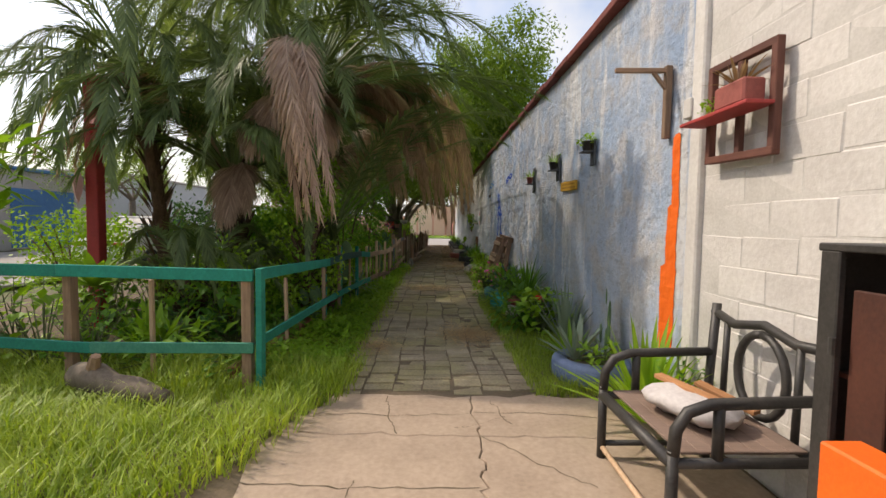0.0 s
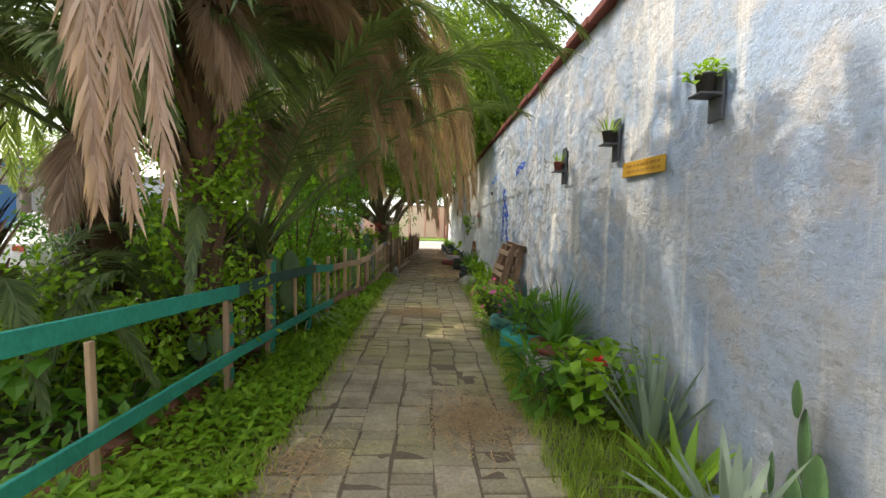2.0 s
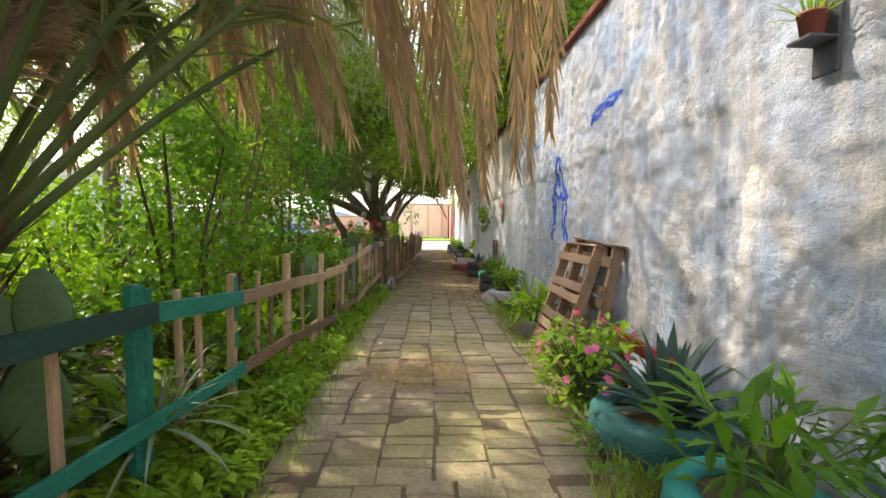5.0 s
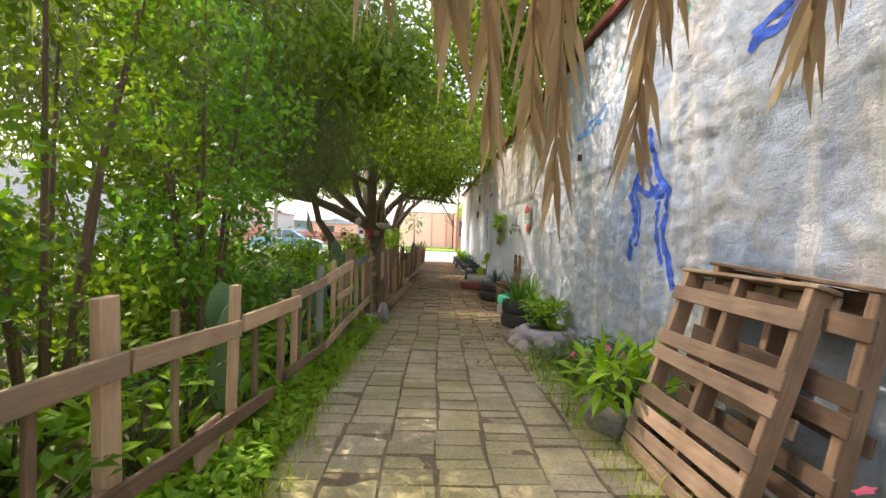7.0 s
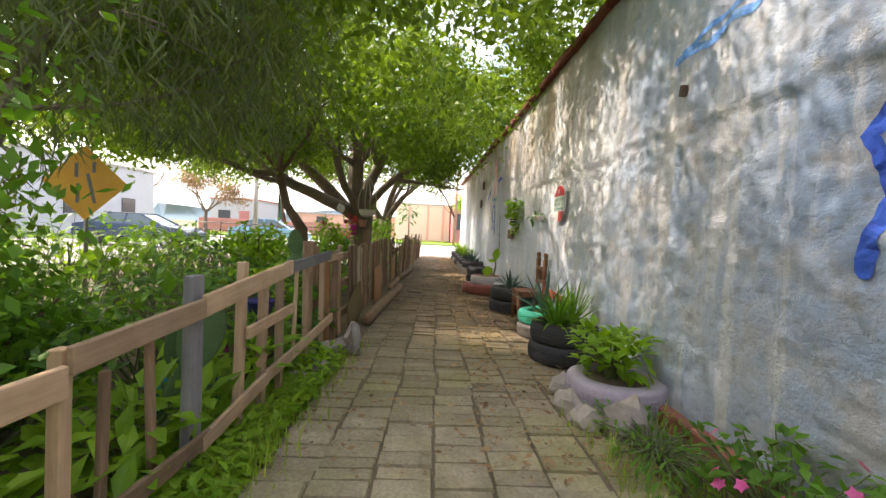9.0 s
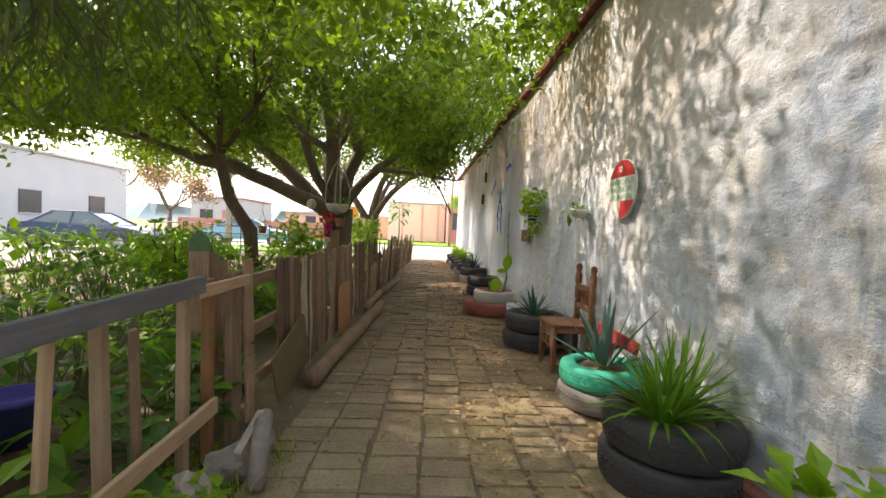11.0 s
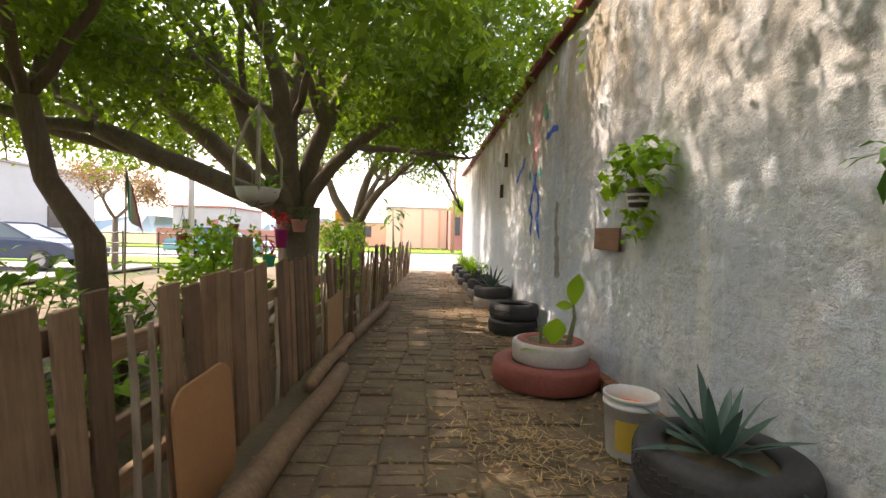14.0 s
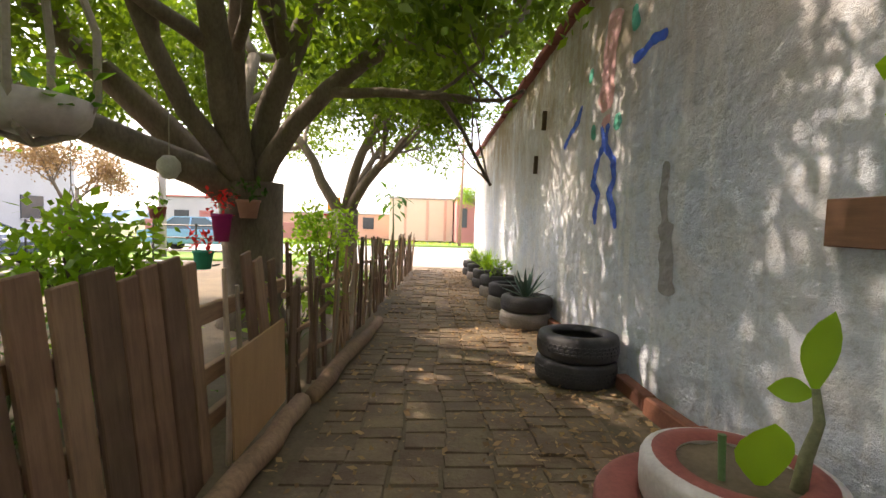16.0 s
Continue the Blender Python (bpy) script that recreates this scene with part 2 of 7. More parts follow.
# ---- building helpers ----
class Geo:
    """Collects vertices and faces for one mesh."""

    def __init__(self):
        self.v, self.f = [], []
        self.marks = None

    def add(self, verts, faces):
        k = len(self.v)
        self.v.extend(verts)
        self.f.extend([tuple(i + k for i in f) for f in faces])
        return self

    def box(self, m, sx, sy, sz, c=0.006):
        """A box of that size about the pose m, its edges chamfered by c."""
        hx, hy, hz = sx / 2, sy / 2, sz / 2
        c = min(c, hx * 0.45, hy * 0.45, hz * 0.45)
        vs, ids = [], {}
        for x in (-1, 1):
            for y in (-1, 1):
                for z in (-1, 1):
                    for a in range(3):
                        p = [x * (hx - c), y * (hy - c), z * (hz - c)]
                        p[a] = (x * hx, y * hy, z * hz)[a]
                        ids[x, y, z, a] = len(vs)
                        vs.append(m @ Vector(p))
        fs = []
        for a in range(3):
            b, d = (a + 1) % 3, (a + 2) % 3
            for s in (-1, 1):
                q = []
                for u, w in ((-1, -1), (1, -1), (1, 1), (-1, 1)):
                    k = [0, 0, 0]
                    k[a], k[b], k[d] = s, u, w
                    q.append(ids[(*k, a)])
                fs.append(tuple(q if s > 0 else q[::-1]))
            for u in (-1, 1):
                for w in (-1, 1):
                    lo, hi = [0, 0, 0], [0, 0, 0]
                    lo[a], hi[a] = -1, 1
                    lo[b] = hi[b] = u
                    lo[d] = hi[d] = w
                    q = (ids[(*lo, b)], ids[(*hi, b)], ids[(*hi, d)], ids[(*lo, d)])
                    fs.append(q if u * w < 0 else q[::-1])
        for x in (-1, 1):
            for y in (-1, 1):
                for z in (-1, 1):
                    q = tuple(ids[x, y, z, a] for a in range(3))
                    fs.append(q if x * y * z > 0 else q[::-1])
        return self.add(vs, fs)

    def tube(self, pts, radii, n=8, cap=True):
        """A round limb through the points."""
        pts = [Vector(p) for p in pts]
        if isinstance(radii, (int, float)):
            radii = [radii] * len(pts)
        vs, fs, side = [], [], None
        for i, p in enumerate(pts):
            d = (pts[min(i + 1, len(pts) - 1)] - pts[max(i - 1, 0)]).normalized()
            if side is None:
                side = d.orthogonal().normalized()
            side = (side - d * side.dot(d))
            side = side.normalized() if side.length > 1e-6 else d.orthogonal().normalized()
            other = d.cross(side)
            for k in range(n):
                a = 2 * math.pi * k / n
                vs.append(p + (side * math.cos(a) + other * math.sin(a)) * radii[i])
        for i in range(len(pts) - 1):
            for k in range(n):
                fs.append((i * n + k, i * n + (k + 1) % n, (i + 1) * n + (k + 1) % n, (i + 1) * n + k))
        if cap:
            fs.append(tuple(range(n))[::-1])
            fs.append(tuple((len(pts) - 1) * n + k for k in range(n)))
        return self.add(vs, fs)

    def lathe(self, m, profile, n=24):
        """Turns the profile of (radius, height) about the z axis of m."""
        vs, fs = [], []
        for r, z in profile:
            for k in range(n):
                a = 2 * math.pi * k / n
                vs.append(m @ Vector((r * math.cos(a), r * math.sin(a), z)))
        for i in range(len(profile) - 1):
            for k in range(n):
                fs.append((i * n + k, i * n + (k + 1) % n, (i + 1) * n + (k + 1) % n, (i + 1) * n + k))
        return self.add(vs, fs)

    def blade(self, base, way, side, length, width, droop=0.3, segs=4, tip=0.0, fold=0.25, widest=0.35):
        """A leaf: it leaves base along way, droops, and is folded along its rib."""
        base, way, side = Vector(base), Vector(way).normalized(), Vector(side).normalized()
        up = side.cross(way)
        if up.z < 0:
            up, side = -up, -side
        vs, fs, p = [], [], base.copy()
        d = way.copy()
        for i in range(segs + 1):
            t = i / segs
            w = width / 2 * (0.2 + 0.8 * math.sin(math.pi / 2 * t / widest) if t < widest else max(tip, math.cos(math.pi / 2 * (t - widest) / (1 - widest)) ** 0.85))
            vs += [p - side * w + up * w * fold, p.copy(), p + side * w + up * w * fold]
            d = (d + Vector((0, 0, -droop / segs * 2 * (0.4 + t)))).normalized()
            p = p + d * (length / segs)
        for i in range(segs):
            a = i * 3
            fs += [(a, a + 1, a + 4, a + 3), (a + 1, a + 2, a + 5, a + 4)]
        return self.add(vs, fs)

    def leaf(self, p, way, side, length, width):
        """A small flat-folded leaf of two triangles."""
        m = p + way * (length * 0.45)
        return self.add([p, m - side * (width / 2), p + way * length, m + side * (width / 2)], [(0, 1, 2), (0, 2, 3)])


def rand_dir(rng, flat=0.0):
    while True:
        v = Vector((rng.uniform(-1, 1), rng.uniform(-1, 1), rng.uniform(-1, 1) * (1 - flat)))
        if 0.05 < v.length < 1:
            return v.normalized()


def mesh_of(name, geo, mat, smooth=False):
    me = bpy.data.meshes.new(name)
    me.from_pydata([tuple(v) for v in geo.v], [], geo.f)
    me.materials.append(mat)
    if smooth:
        me.shade_smooth()
    me.update()
    return me


def part(name, geo, mat, parent=None, label="", smooth=False, at=None):
    ob = new(name, mesh_of(name, geo, mat, smooth))
    if parent is not None:
        ob.parent = parent
    if at is not None:
        ob.matrix_basis = at
    return tagged(ob, label) if label else ob


def thing(name, label, category, at=None, group="", kind=""):
    ob = new(name)
    ob.empty_display_size = 0.1
    if at is not None:
        ob.matrix_basis = at
    return tagged(ob, label, category, group, kind)


def along(p, q, up=(0, 0, 1)):
    """A pose at the middle of p-q whose z axis runs from p to q and whose y axis lies near up; and the length."""
    p, q = Vector(p), Vector(q)
    d = q - p
    z = d.normalized()
    u = Vector(up)
    y = (u - z * u.dot(z))
    y = y.normalized() if y.length > 1e-5 else z.orthogonal().normalized()
    x = y.cross(z)
    m = Matrix((x, y, z)).transposed().to_4x4()
    m.translation = (p + q) / 2
    return m, d.length


def plank(name, p, q, wide, thick, mat, parent, up=(0, 0, 1), label=""):
    """A sawn board from p to q: its width along up, its thickness across."""
    m, n = along(p, q, up)
    return part(name, Geo().box(Matrix(), thick, wide, n, 0.004), mat, parent, label, at=m)


# ---- setting ----
W = 1.885
END = 32.6
WALL_TOP = 3.62


def relief(y, z):
    """How far the plaster stands proud at a place of the wall."""
    rough = 0.35 + 0.65 * max(0.0, min(1.0, (y - 5.0) / 4.0)) * max(0.25, min(1.0, (16.0 - y) / 3.0 + 0.3))
    n = noise.fractal(Vector((y * 1.1, z * 1.1, 3.0)), 1.0, 2.0, 3) * 0.011
    n += abs(noise.noise(Vector((y * 3.6, z * 4.6, 9.0)))) * 0.03 * rough
    n += noise.noise(Vector((y * 9.0, z * 14.0, 1.0))) * 0.016 * rough
    n += noise.noise(Vector((y * 19.0, z * 26.0, 4.0))) * 0.010 * rough
    ledge = 2.08 + 0.06 * noise.noise(Vector((y * 1.3, 0, 5.0))) + 0.03 * noise.noise(Vector((y * 5.0, 0, 2.0)))
    if y > 8.0:
        n += 0.03 * max(0.0, min(1.0, (z - ledge) / 0.03)) * max(0.0, min(1.0, (y - 8.0) * 2)) * max(0.0, min(1.0, (20.0 - y) / 4.0))
    return n


def on_wall(y, z, proud=0.0):
    return Vector((W - relief(y, z) - proud, y, z))


def build_wall():
    wall = thing("wall_east", "long rough plastered wall in weathered pale blue paint", "wall", kind="structure")
    geo, step = Geo(), 0.032
    ny, nz = int((END - 3.02) / step), int(WALL_TOP / step)
    ys = [3.02 + (END - 3.02) * i / ny for i in range(ny + 1)]
    zs = [-0.05 + (WALL_TOP + 0.05) * j / nz for j in range(nz + 1)]
    vs = [on_wall(y, z) for y in ys for z in zs]
    fs = [(i * (nz + 1) + j, i * (nz + 1) + j + 1, (i + 1) * (nz + 1) + j + 1, (i + 1) * (nz + 1) + j) for i in range(ny) for j in range(nz)]
    geo.add(vs, fs)
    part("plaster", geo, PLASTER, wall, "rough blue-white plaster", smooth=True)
    part("core", Geo().box(pose(W + 0.20, (3.02 + END) / 2, WALL_TOP / 2 - 0.02), 0.28, END - 3.02, WALL_TOP, 0.002), PLASTER, wall)
    # coping of red-painted tiles along the top
    rng, y = random.Random(4), 3.0
    while y < END:
        n = rng.uniform(0.5, 0.9)
        part("coping_tile", Geo().box(pose(W + 0.10 + rng.uniform(-0.01, 0.01), y + n / 2, WALL_TOP + 0.045 + rng.uniform(-0.012, 0.012), rng.uniform(-1, 1), rng.uniform(-3, 3)), 0.42, n - 0.008, 0.09, 0.012), COPING, wall)
        y += n
    base = thing("baseboard", "broken red brick kerb along the wall foot", "kerb", kind="structure")
    y = 12.2
    while y < 31:
        n = rng.uniform(0.24, 0.5)
        if rng.random() < 0.8:
            part("kerb_brick", Geo().box(pose(W - 0.07 + rng.uniform(-0.02, 0.01), y + n / 2, 0.05 + rng.uniform(-0.02, 0.02), 0, rng.uniform(-6, 6), rng.uniform(-3, 3)), 0.1, n - 0.01, 0.15, 0.012), BRICK, base)
        y += n
    north = thing("wall_blocks", "white painted concrete block wall with visible courses", "wall", kind="structure")
    part("mortar", Geo().box(pose(W + 0.16, -0.5, 1.9), 0.28, 7.0, 3.9, 0.002), MORTAR, north)
    alike = []
    for k in range(6):
        g = Geo().box(Matrix(), 0.05, 0.410, 0.197, 0.007)
        g.v = [v + Vector((noise.noise(v * 9 + Vector((k * 7, 0, 0))) * 0.012, 0, noise.noise(v * 6 + Vector((0, k * 5, 0))) * 0.008)) for v in g.v]
        alike.append(mesh_of("block", g, BLOCK))
    for row in range(19):
        y = 2.80 - (0.205 if row % 2 else 0.0)
        while y > 0.3:
            ob = new("block", alike[rng.randrange(6)])
            ob.parent = north
            ob.matrix_basis = pose(W + 0.041 + rng.uniform(-0.003, 0.003), y, 0.1 + row * 0.2 + rng.uniform(-0.006, 0.006), rng.uniform(-1.2, 1.2), 0, rng.uniform(-0.5, 0.5))
            y -= 0.412
    pil = Geo().box(pose(W + 0.02, 3.06, 1.85), 0.09, 0.13, 3.7, 0.012)
    part("pilaster", pil, BLOCK, north, "white painted pilaster")
    part("back_wall", Geo().box(pose(-1.5, -4.0, 1.6), 9.0, 0.2, 3.4, 0.01), MORTAR, thing("wall_south", "plain white wall that closes the yard", "wall", kind="structure"))


BRICK = worn("red_brick", (0.38, 0.15, 0.09), (0.20, 0.085, 0.06), 5, 50, 0.9, relief=0.5, island=False, spread=0.3)


def build_ground():
    part_g = Geo()
    n = 40
    part_g.add([Vector((-260 + 520 * i / n, -200 + 520 * j / n, -0.12)) for i in range(n + 1) for j in range(n + 1)],
               [(i * (n + 1) + j, (i + 1) * (n + 1) + j, (i + 1) * (n + 1) + j + 1, i * (n + 1) + j + 1) for i in range(n) for j in range(n)])
    tagged(part("ground", part_g, GROUND), "earth and short grass reaching the horizon", "ground", kind="structure")
    # bed of soil under the path and the planting strips
    g, step = Geo(), 0.12
    nx, ny = int(9.2 / step), int(33.0 / step)
    vs = []
    for i in range(nx + 1):
        for j in range(ny + 1):
            x, y = -7.2 + i * step, -1.0 + j * step
            z = -0.012 + 0.03 * noise.noise(Vector((x * 1.5, y * 1.5, 0)))
            if -0.95 < x < 1.3:
                z = -0.007 + 0.008 * noise.noise(Vector((x * 4, y * 4, 3))) - (0.004 if y > 12 else 0)
            elif x < -1.0:
                z += 0.03
            vs.append(Vector((x, y, z)))
    g.add(vs, [(i * (ny + 1) + j, (i + 1) * (ny + 1) + j, (i + 1) * (ny + 1) + j + 1, i * (ny + 1) + j + 1) for i in range(nx) for j in range(ny)])
    tagged(part("soil_bed", g, SOIL, smooth=True), "dark garden soil beside the path", "soil", kind="structure")
    # concrete apron with an uneven edge and open cracks
    slab = thing("concrete_apron", "sunlit cracked tan concrete slab", "pavement", kind="structure")

    def piece(poly, z=0.012):
        bm = bmesh.new()
        top = [bm.verts.new((x, y, z)) for x, y in poly]
        bm.faces.new(top)
        r = bmesh.ops.extrude_face_region(bm, geom=bm.faces[:])
        bmesh.ops.translate(bm, verts=[v for v in r["geom"] if isinstance(v, bmesh.types.BMVert)], vec=(0, 0, -0.09))
        bmesh.ops.recalc_face_normals(bm, faces=bm.faces)
        bmesh.ops.bevel(bm, geom=[e for e in bm.edges if all(v.co.z > z - 0.01 for v in e.verts)], offset=0.006, segments=1, affect="EDGES")
        me = bpy.data.meshes.new("slab_piece")
        bm.to_mesh(me)
        bm.free()
        me.materials.append(CONCRETE)
        ob = new("slab_piece", me)
        ob.parent = slab

    def edge(p, q, seed, rough=0.035, n=14):
        out, rng = [], random.Random(seed)
        for i in range(n + 1):
            t = i / n
            k = rough * math.sin(math.pi * t) * 0.9
            out.append((p[0] + (q[0] - p[0]) * t + rng.uniform(-k, k), p[1] + (q[1] - p[1]) * t + rng.uniform(-k, k)))
        return out

    def shrink(poly):
        cx, cy = sum(p[0] for p in poly) / len(poly), sum(p[1] for p in poly) / len(poly)
        return [(x + (0.004 if x < cx else -0.004), y + (0.004 if y < cy else -0.004)) for x, y in poly]

    j1, j2, j3, j4 = (0.36, 2.86), (0.30, 2.0), (-1.02, 2.92), (1.87, 2.84)
    c12, c13, c14 = edge(j1, j2, 1), edge(j1, j3, 2), edge(j1, j4, 3)
    top_edge = edge((-0.78, 3.58), (1.87, 3.55), 5, 0.07)
    left1 = edge(j3, (-0.78, 3.58), 6, 0.05)
    left2 = edge((-1.5, 1.6), j3, 7, 0.06)
    jm = (0.36, 3.56)
    c1m = edge(j1, jm, 8)
    up_l = [p for p in top_edge if p[0] < 0.34] + [jm]
    up_r = [jm] + [p for p in top_edge if p[0] > 0.38]
    piece(shrink(c13[::-1][:-1] + c1m[:-1] + up_l[::-1] + left1[::-1][1:-1]))
    piece(shrink(c1m[:-1] + up_r + c14[::-1][:-1]))
    b1 = (0.26, -2.0)
    piece(shrink(c12[:-1] + [j2, b1, (-2.1, -2.0), (-1.8, 0.5)] + left2[:-1] + c13[::-1][:-1]))
    rng = random.Random(12)
    for k, (p, q) in enumerate((((-0.85, 3.2), (0.36, 3.3)), ((0.36, 3.25), (1.6, 3.15)), ((0.3, 2.3), (-1.0, 2.4)), ((-0.2, 2.9), (-0.35, 3.5)), ((0.36, 2.86), (0.95, 2.3)), ((0.62, 3.05), (0.5, 3.45)), ((-0.4, 2.35), (-0.55, 1.6)), ((0.2, 3.0), (0.55, 3.1)))):
        pts, n, y_off = [], 18, 0.0
        for i in range(n + 1):
            t = i / n
            y_off += rng.uniform(-0.022, 0.022)
            w = rng.uniform(0.0015, 0.0045)
            x, y = p[0] + (q[0] - p[0]) * t + y_off * 0.6, p[1] + (q[1] - p[1]) * t + y_off
            pts += [Vector((x - w, y - w, 0.0145)), Vector((x + w, y + w, 0.0145))]
        part("crack", Geo().add(pts, [(2 * i, 2 * i + 1, 2 * i + 3, 2 * i + 2) for i in range(n)]), SOIL, slab)
    piece(shrink(c14[:-1] + [j4, (1.87, -2.0), b1, j2] + c12[::-1][1:-1]))


def build_road():
    road = Geo()
    road.box(pose(-20, 40, -0.06), 110, 15.5, 0.08, 0.02)
    tagged(part("road", road, ROAD), "pale dusty street across the end of the passage", "road", kind="structure")
    side = Geo().box(pose(-13.5, 10, -0.02), 9.0, 44.0, 0.07, 0.02)
    tagged(part("side_road", side, ROAD), "pale dusty parking strip beside the garden", "road", kind="structure")


def fence_x(y):
    """Where the fence line stands."""
    line = ((3.7, -1.45), (6.0, -1.38), (9.0, -1.25), (10.7, -1.08), (14.0, -0.92), (17.0, -0.82), (20.0, -0.74), (24.0, -0.52), (31.0, -0.18))
    for (a, xa), (b, xb) in zip(line, line[1:]):
        if y <= b:
            return xa + (xb - xa) * (y - a) / (b - a)
    return line[-1][1]


build_wall()
build_ground()
build_road()


# ---- trees ----
def frond(parent, p0, p1, p2, mat, reach=0.42, pairs=46, hang=0.25, seed=0, bare=0.10):
    """A palm frond along a curve from the crown p0 by p1 to the tip p2."""
    rng, g = random.Random(seed), Geo()
    p0, p1, p2 = Vector(p0), Vector(p1), Vector(p2)
    curve = lambda t: p0 * (1 - t) ** 2 + p1 * (2 * t * (1 - t)) + p2 * t * t
    ts = [i / 10 for i in range(11)]
    g.tube([curve(t) for t in ts], [0.022 * (1 - t) ** 1.5 + 0.004 for t in ts], 5)
    for i in range(pairs):
        t = bare + (1 - bare) * (i + 0.5) / pairs
        p = curve(t)
        d = (curve(min(1, t + 0.02)) - curve(t - 0.02)).normalized()
        side = d.cross(Vector((0, 0, 1)))
        side = side.normalized() if side.length > 0.05 else Vector((1, 0, 0))
        up = side.cross(d)
        n = reach * (0.35 + 0.65 * math.sin(math.pi * min(1, 0.15 + 0.85 * t))) * rng.uniform(0.75, 1.1)
        for s in (-1, 1):
            way = side * s * (0.75 - 0.45 * t) + d * (0.65 + 0.35 * t) + up * rng.uniform(-0.05, 0.3) * (1 - hang) + Vector((0, 0, -hang * rng.uniform(0.8, 1.9)))
            way += rand_dir(rng) * (0.10 + 0.22 * hang)
            way.normalize()
            across = (way.cross(up)).normalized()
            tip = p + way * n + Vector((0, 0, -0.12 * n - 0.2 * hang * n))
            mid = p + way * n * 0.5
            w = 0.0085 if mat is PALM_DEAD else 0.010
            g.add([p - across * w * 0.6, p + across * w * 0.6, mid + across * w, tip, mid - across * w], [(0, 1, 2, 4), (4, 2, 3)])
    return part("frond", g, mat, parent, "dry hanging brown frond" if mat is PALM_DEAD else "")


def palm(at, height, lean, label, greens, deads, seed, size=3.4, stout=1.0, rise=(-0.45, 1.0)):
    x, y = at
    rng = random.Random(seed)
    tree = thing("palm_tree", label, "palm tree", group="palms behind the fence")
    top = Vector((x + lean[0], y + lean[1], height))
    g = Geo()
    pts = [Vector((x, y, -0.1)).lerp(top, t) + Vector((0.05 * math.sin(t * 4), 0.04 * math.cos(t * 3), 0)) for t in (0, 0.2, 0.4, 0.6, 0.8, 1.0)]
    g.tube(pts, [r * stout for r in (0.26, 0.22, 0.20, 0.20, 0.24, 0.16)], 12)
    for i in range(int(300 * stout)):
        t = rng.uniform(0.02, 1)
        a = i * 2.399
        c = Vector((x, y, 0)).lerp(top, t)
        out = Vector((math.cos(a), math.sin(a), 0))
        g.blade(c + out * 0.17 * stout, out * 0.5 + Vector((0, 0, 1)), Vector((-out.y, out.x, 0)), rng.uniform(0.22, 0.6), 0.075, rng.uniform(-0.2, 0.5), 3, 0.25)
    part("trunk", g, PALM_BARK, tree, "fibrous trunk covered in old leaf bases")
    for i in range(greens):
        a = i * 2.399 + rng.uniform(-0.2, 0.2)
        steep = rng.uniform(*rise)
        n = rng.uniform(0.8, 1.12) * size
        out = Vector((math.cos(a), math.sin(a), 0))
        p1 = top + out * n * (0.35 + 0.2 * (1 - steep)) + Vector((0, 0, n * (0.22 + 0.5 * steep)))
        p2 = top + out * n * (0.62 + 0.3 * (1 - steep)) + Vector((0, 0, n * (0.55 * steep - 0.52)))
        if p2.x > -0.8 and p2.z < 3.0:
            p2.z = 2.75 + 0.3 * rng.random()
        if height > 0.8:
            p2.z = max(p2.z, 1.9 + 0.8 * steep)
        p2.x = min(p2.x, 1.3)
        if p2.x > fence_x(p2.y) - 0.15 and p1.z < 2.6:
            p2.x = fence_x(p2.y) - 0.15
            p1.x = min(p1.x, p2.x)
        if p2.y < 4.9:
            p2.y = 4.9 + 0.15 * (p2.y - 4.9)
        p1.y = max(p1.y, 4.9)
        frond(tree, top + out * 0.1, p1, p2, PALM_LEAF, 0.13 * size, 74, 0.14, seed * 100 + i, 0.22)
    for i, (p0, p1, p2) in enumerate(deads):
        for k in range(4):
            j = Vector((rng.uniform(-0.2, 0.2), rng.uniform(-0.2, 0.2), rng.uniform(-0.1, 0.2))) * (k > 0)
            frond(tree, p0, Vector(p1) + j, Vector(p2) + j * 1.2, PALM_DEAD, 0.44, 130, 0.34, seed * 100 + 50 + i * 4 + k)
    return tree


palm((-1.78, 6.25), 3.1, (0.1, -0.3), "date palm with dry fronds hanging over the path", 58,
     [((-1.7, 5.8, 3.2), (-1.65, 4.5, 4.3), (-1.15, 4.15, 1.55)),
      ((-1.6, 6.0, 3.2), (-0.1, 7.4, 4.7), (0.34, 9.25, 1.47)),
      ((-1.6, 6.0, 3.2), (0.3, 7.0, 4.8), (0.66, 8.86, 1.74)),
      ((-1.6, 6.1, 3.2), (-0.6, 7.4, 4.6), (-0.08, 8.75, 1.76)),
      ((-1.6, 6.1, 3.2), (-1.0, 7.6, 4.5), (-0.58, 8.8, 1.95)),
      ((-1.6, 5.9, 3.2), (-0.6, 6.3, 4.2), (-0.1, 7.0, 2.35)),
      ((-1.8, 5.8, 3.0), (-2.0, 5.4, 3.1), (-2.02, 5.3, 2.3)),
      ((-1.7, 5.9, 3.0), (-1.3, 5.6, 3.2), (-1.25, 5.6, 2.35))], 1, 3.7, 0.42, (-0.2, 1.5))
palm((-3.0, 6.8), 2.1, (0.05, -0.1), "large date palm with a fan of long green fronds", 36,
     [((-3.0, 6.6, 2.3), (-3.9, 5.3, 4.2), (-4.3, 5.2, 2.0)),
      ((-2.9, 6.7, 2.2), (-2.7, 6.1, 2.4), (-2.68, 6.0, 1.5))], 2, 3.4, 0.62, (0.1, 1.2))
palm((-1.9, 7.6), 1.1, (0.0, 0.0), "low palm with steep green fronds behind the fence", 20,
     [((-1.9, 7.7, 1.4), (-2.0, 8.4, 4.0), (-2.1, 9.0, 1.8)),
      ((-1.9, 7.7, 1.4), (-1.4, 8.6, 4.4), (-1.3, 9.4, 2.2))], 6, 4.4, 0.5, (0.5, 1.3))
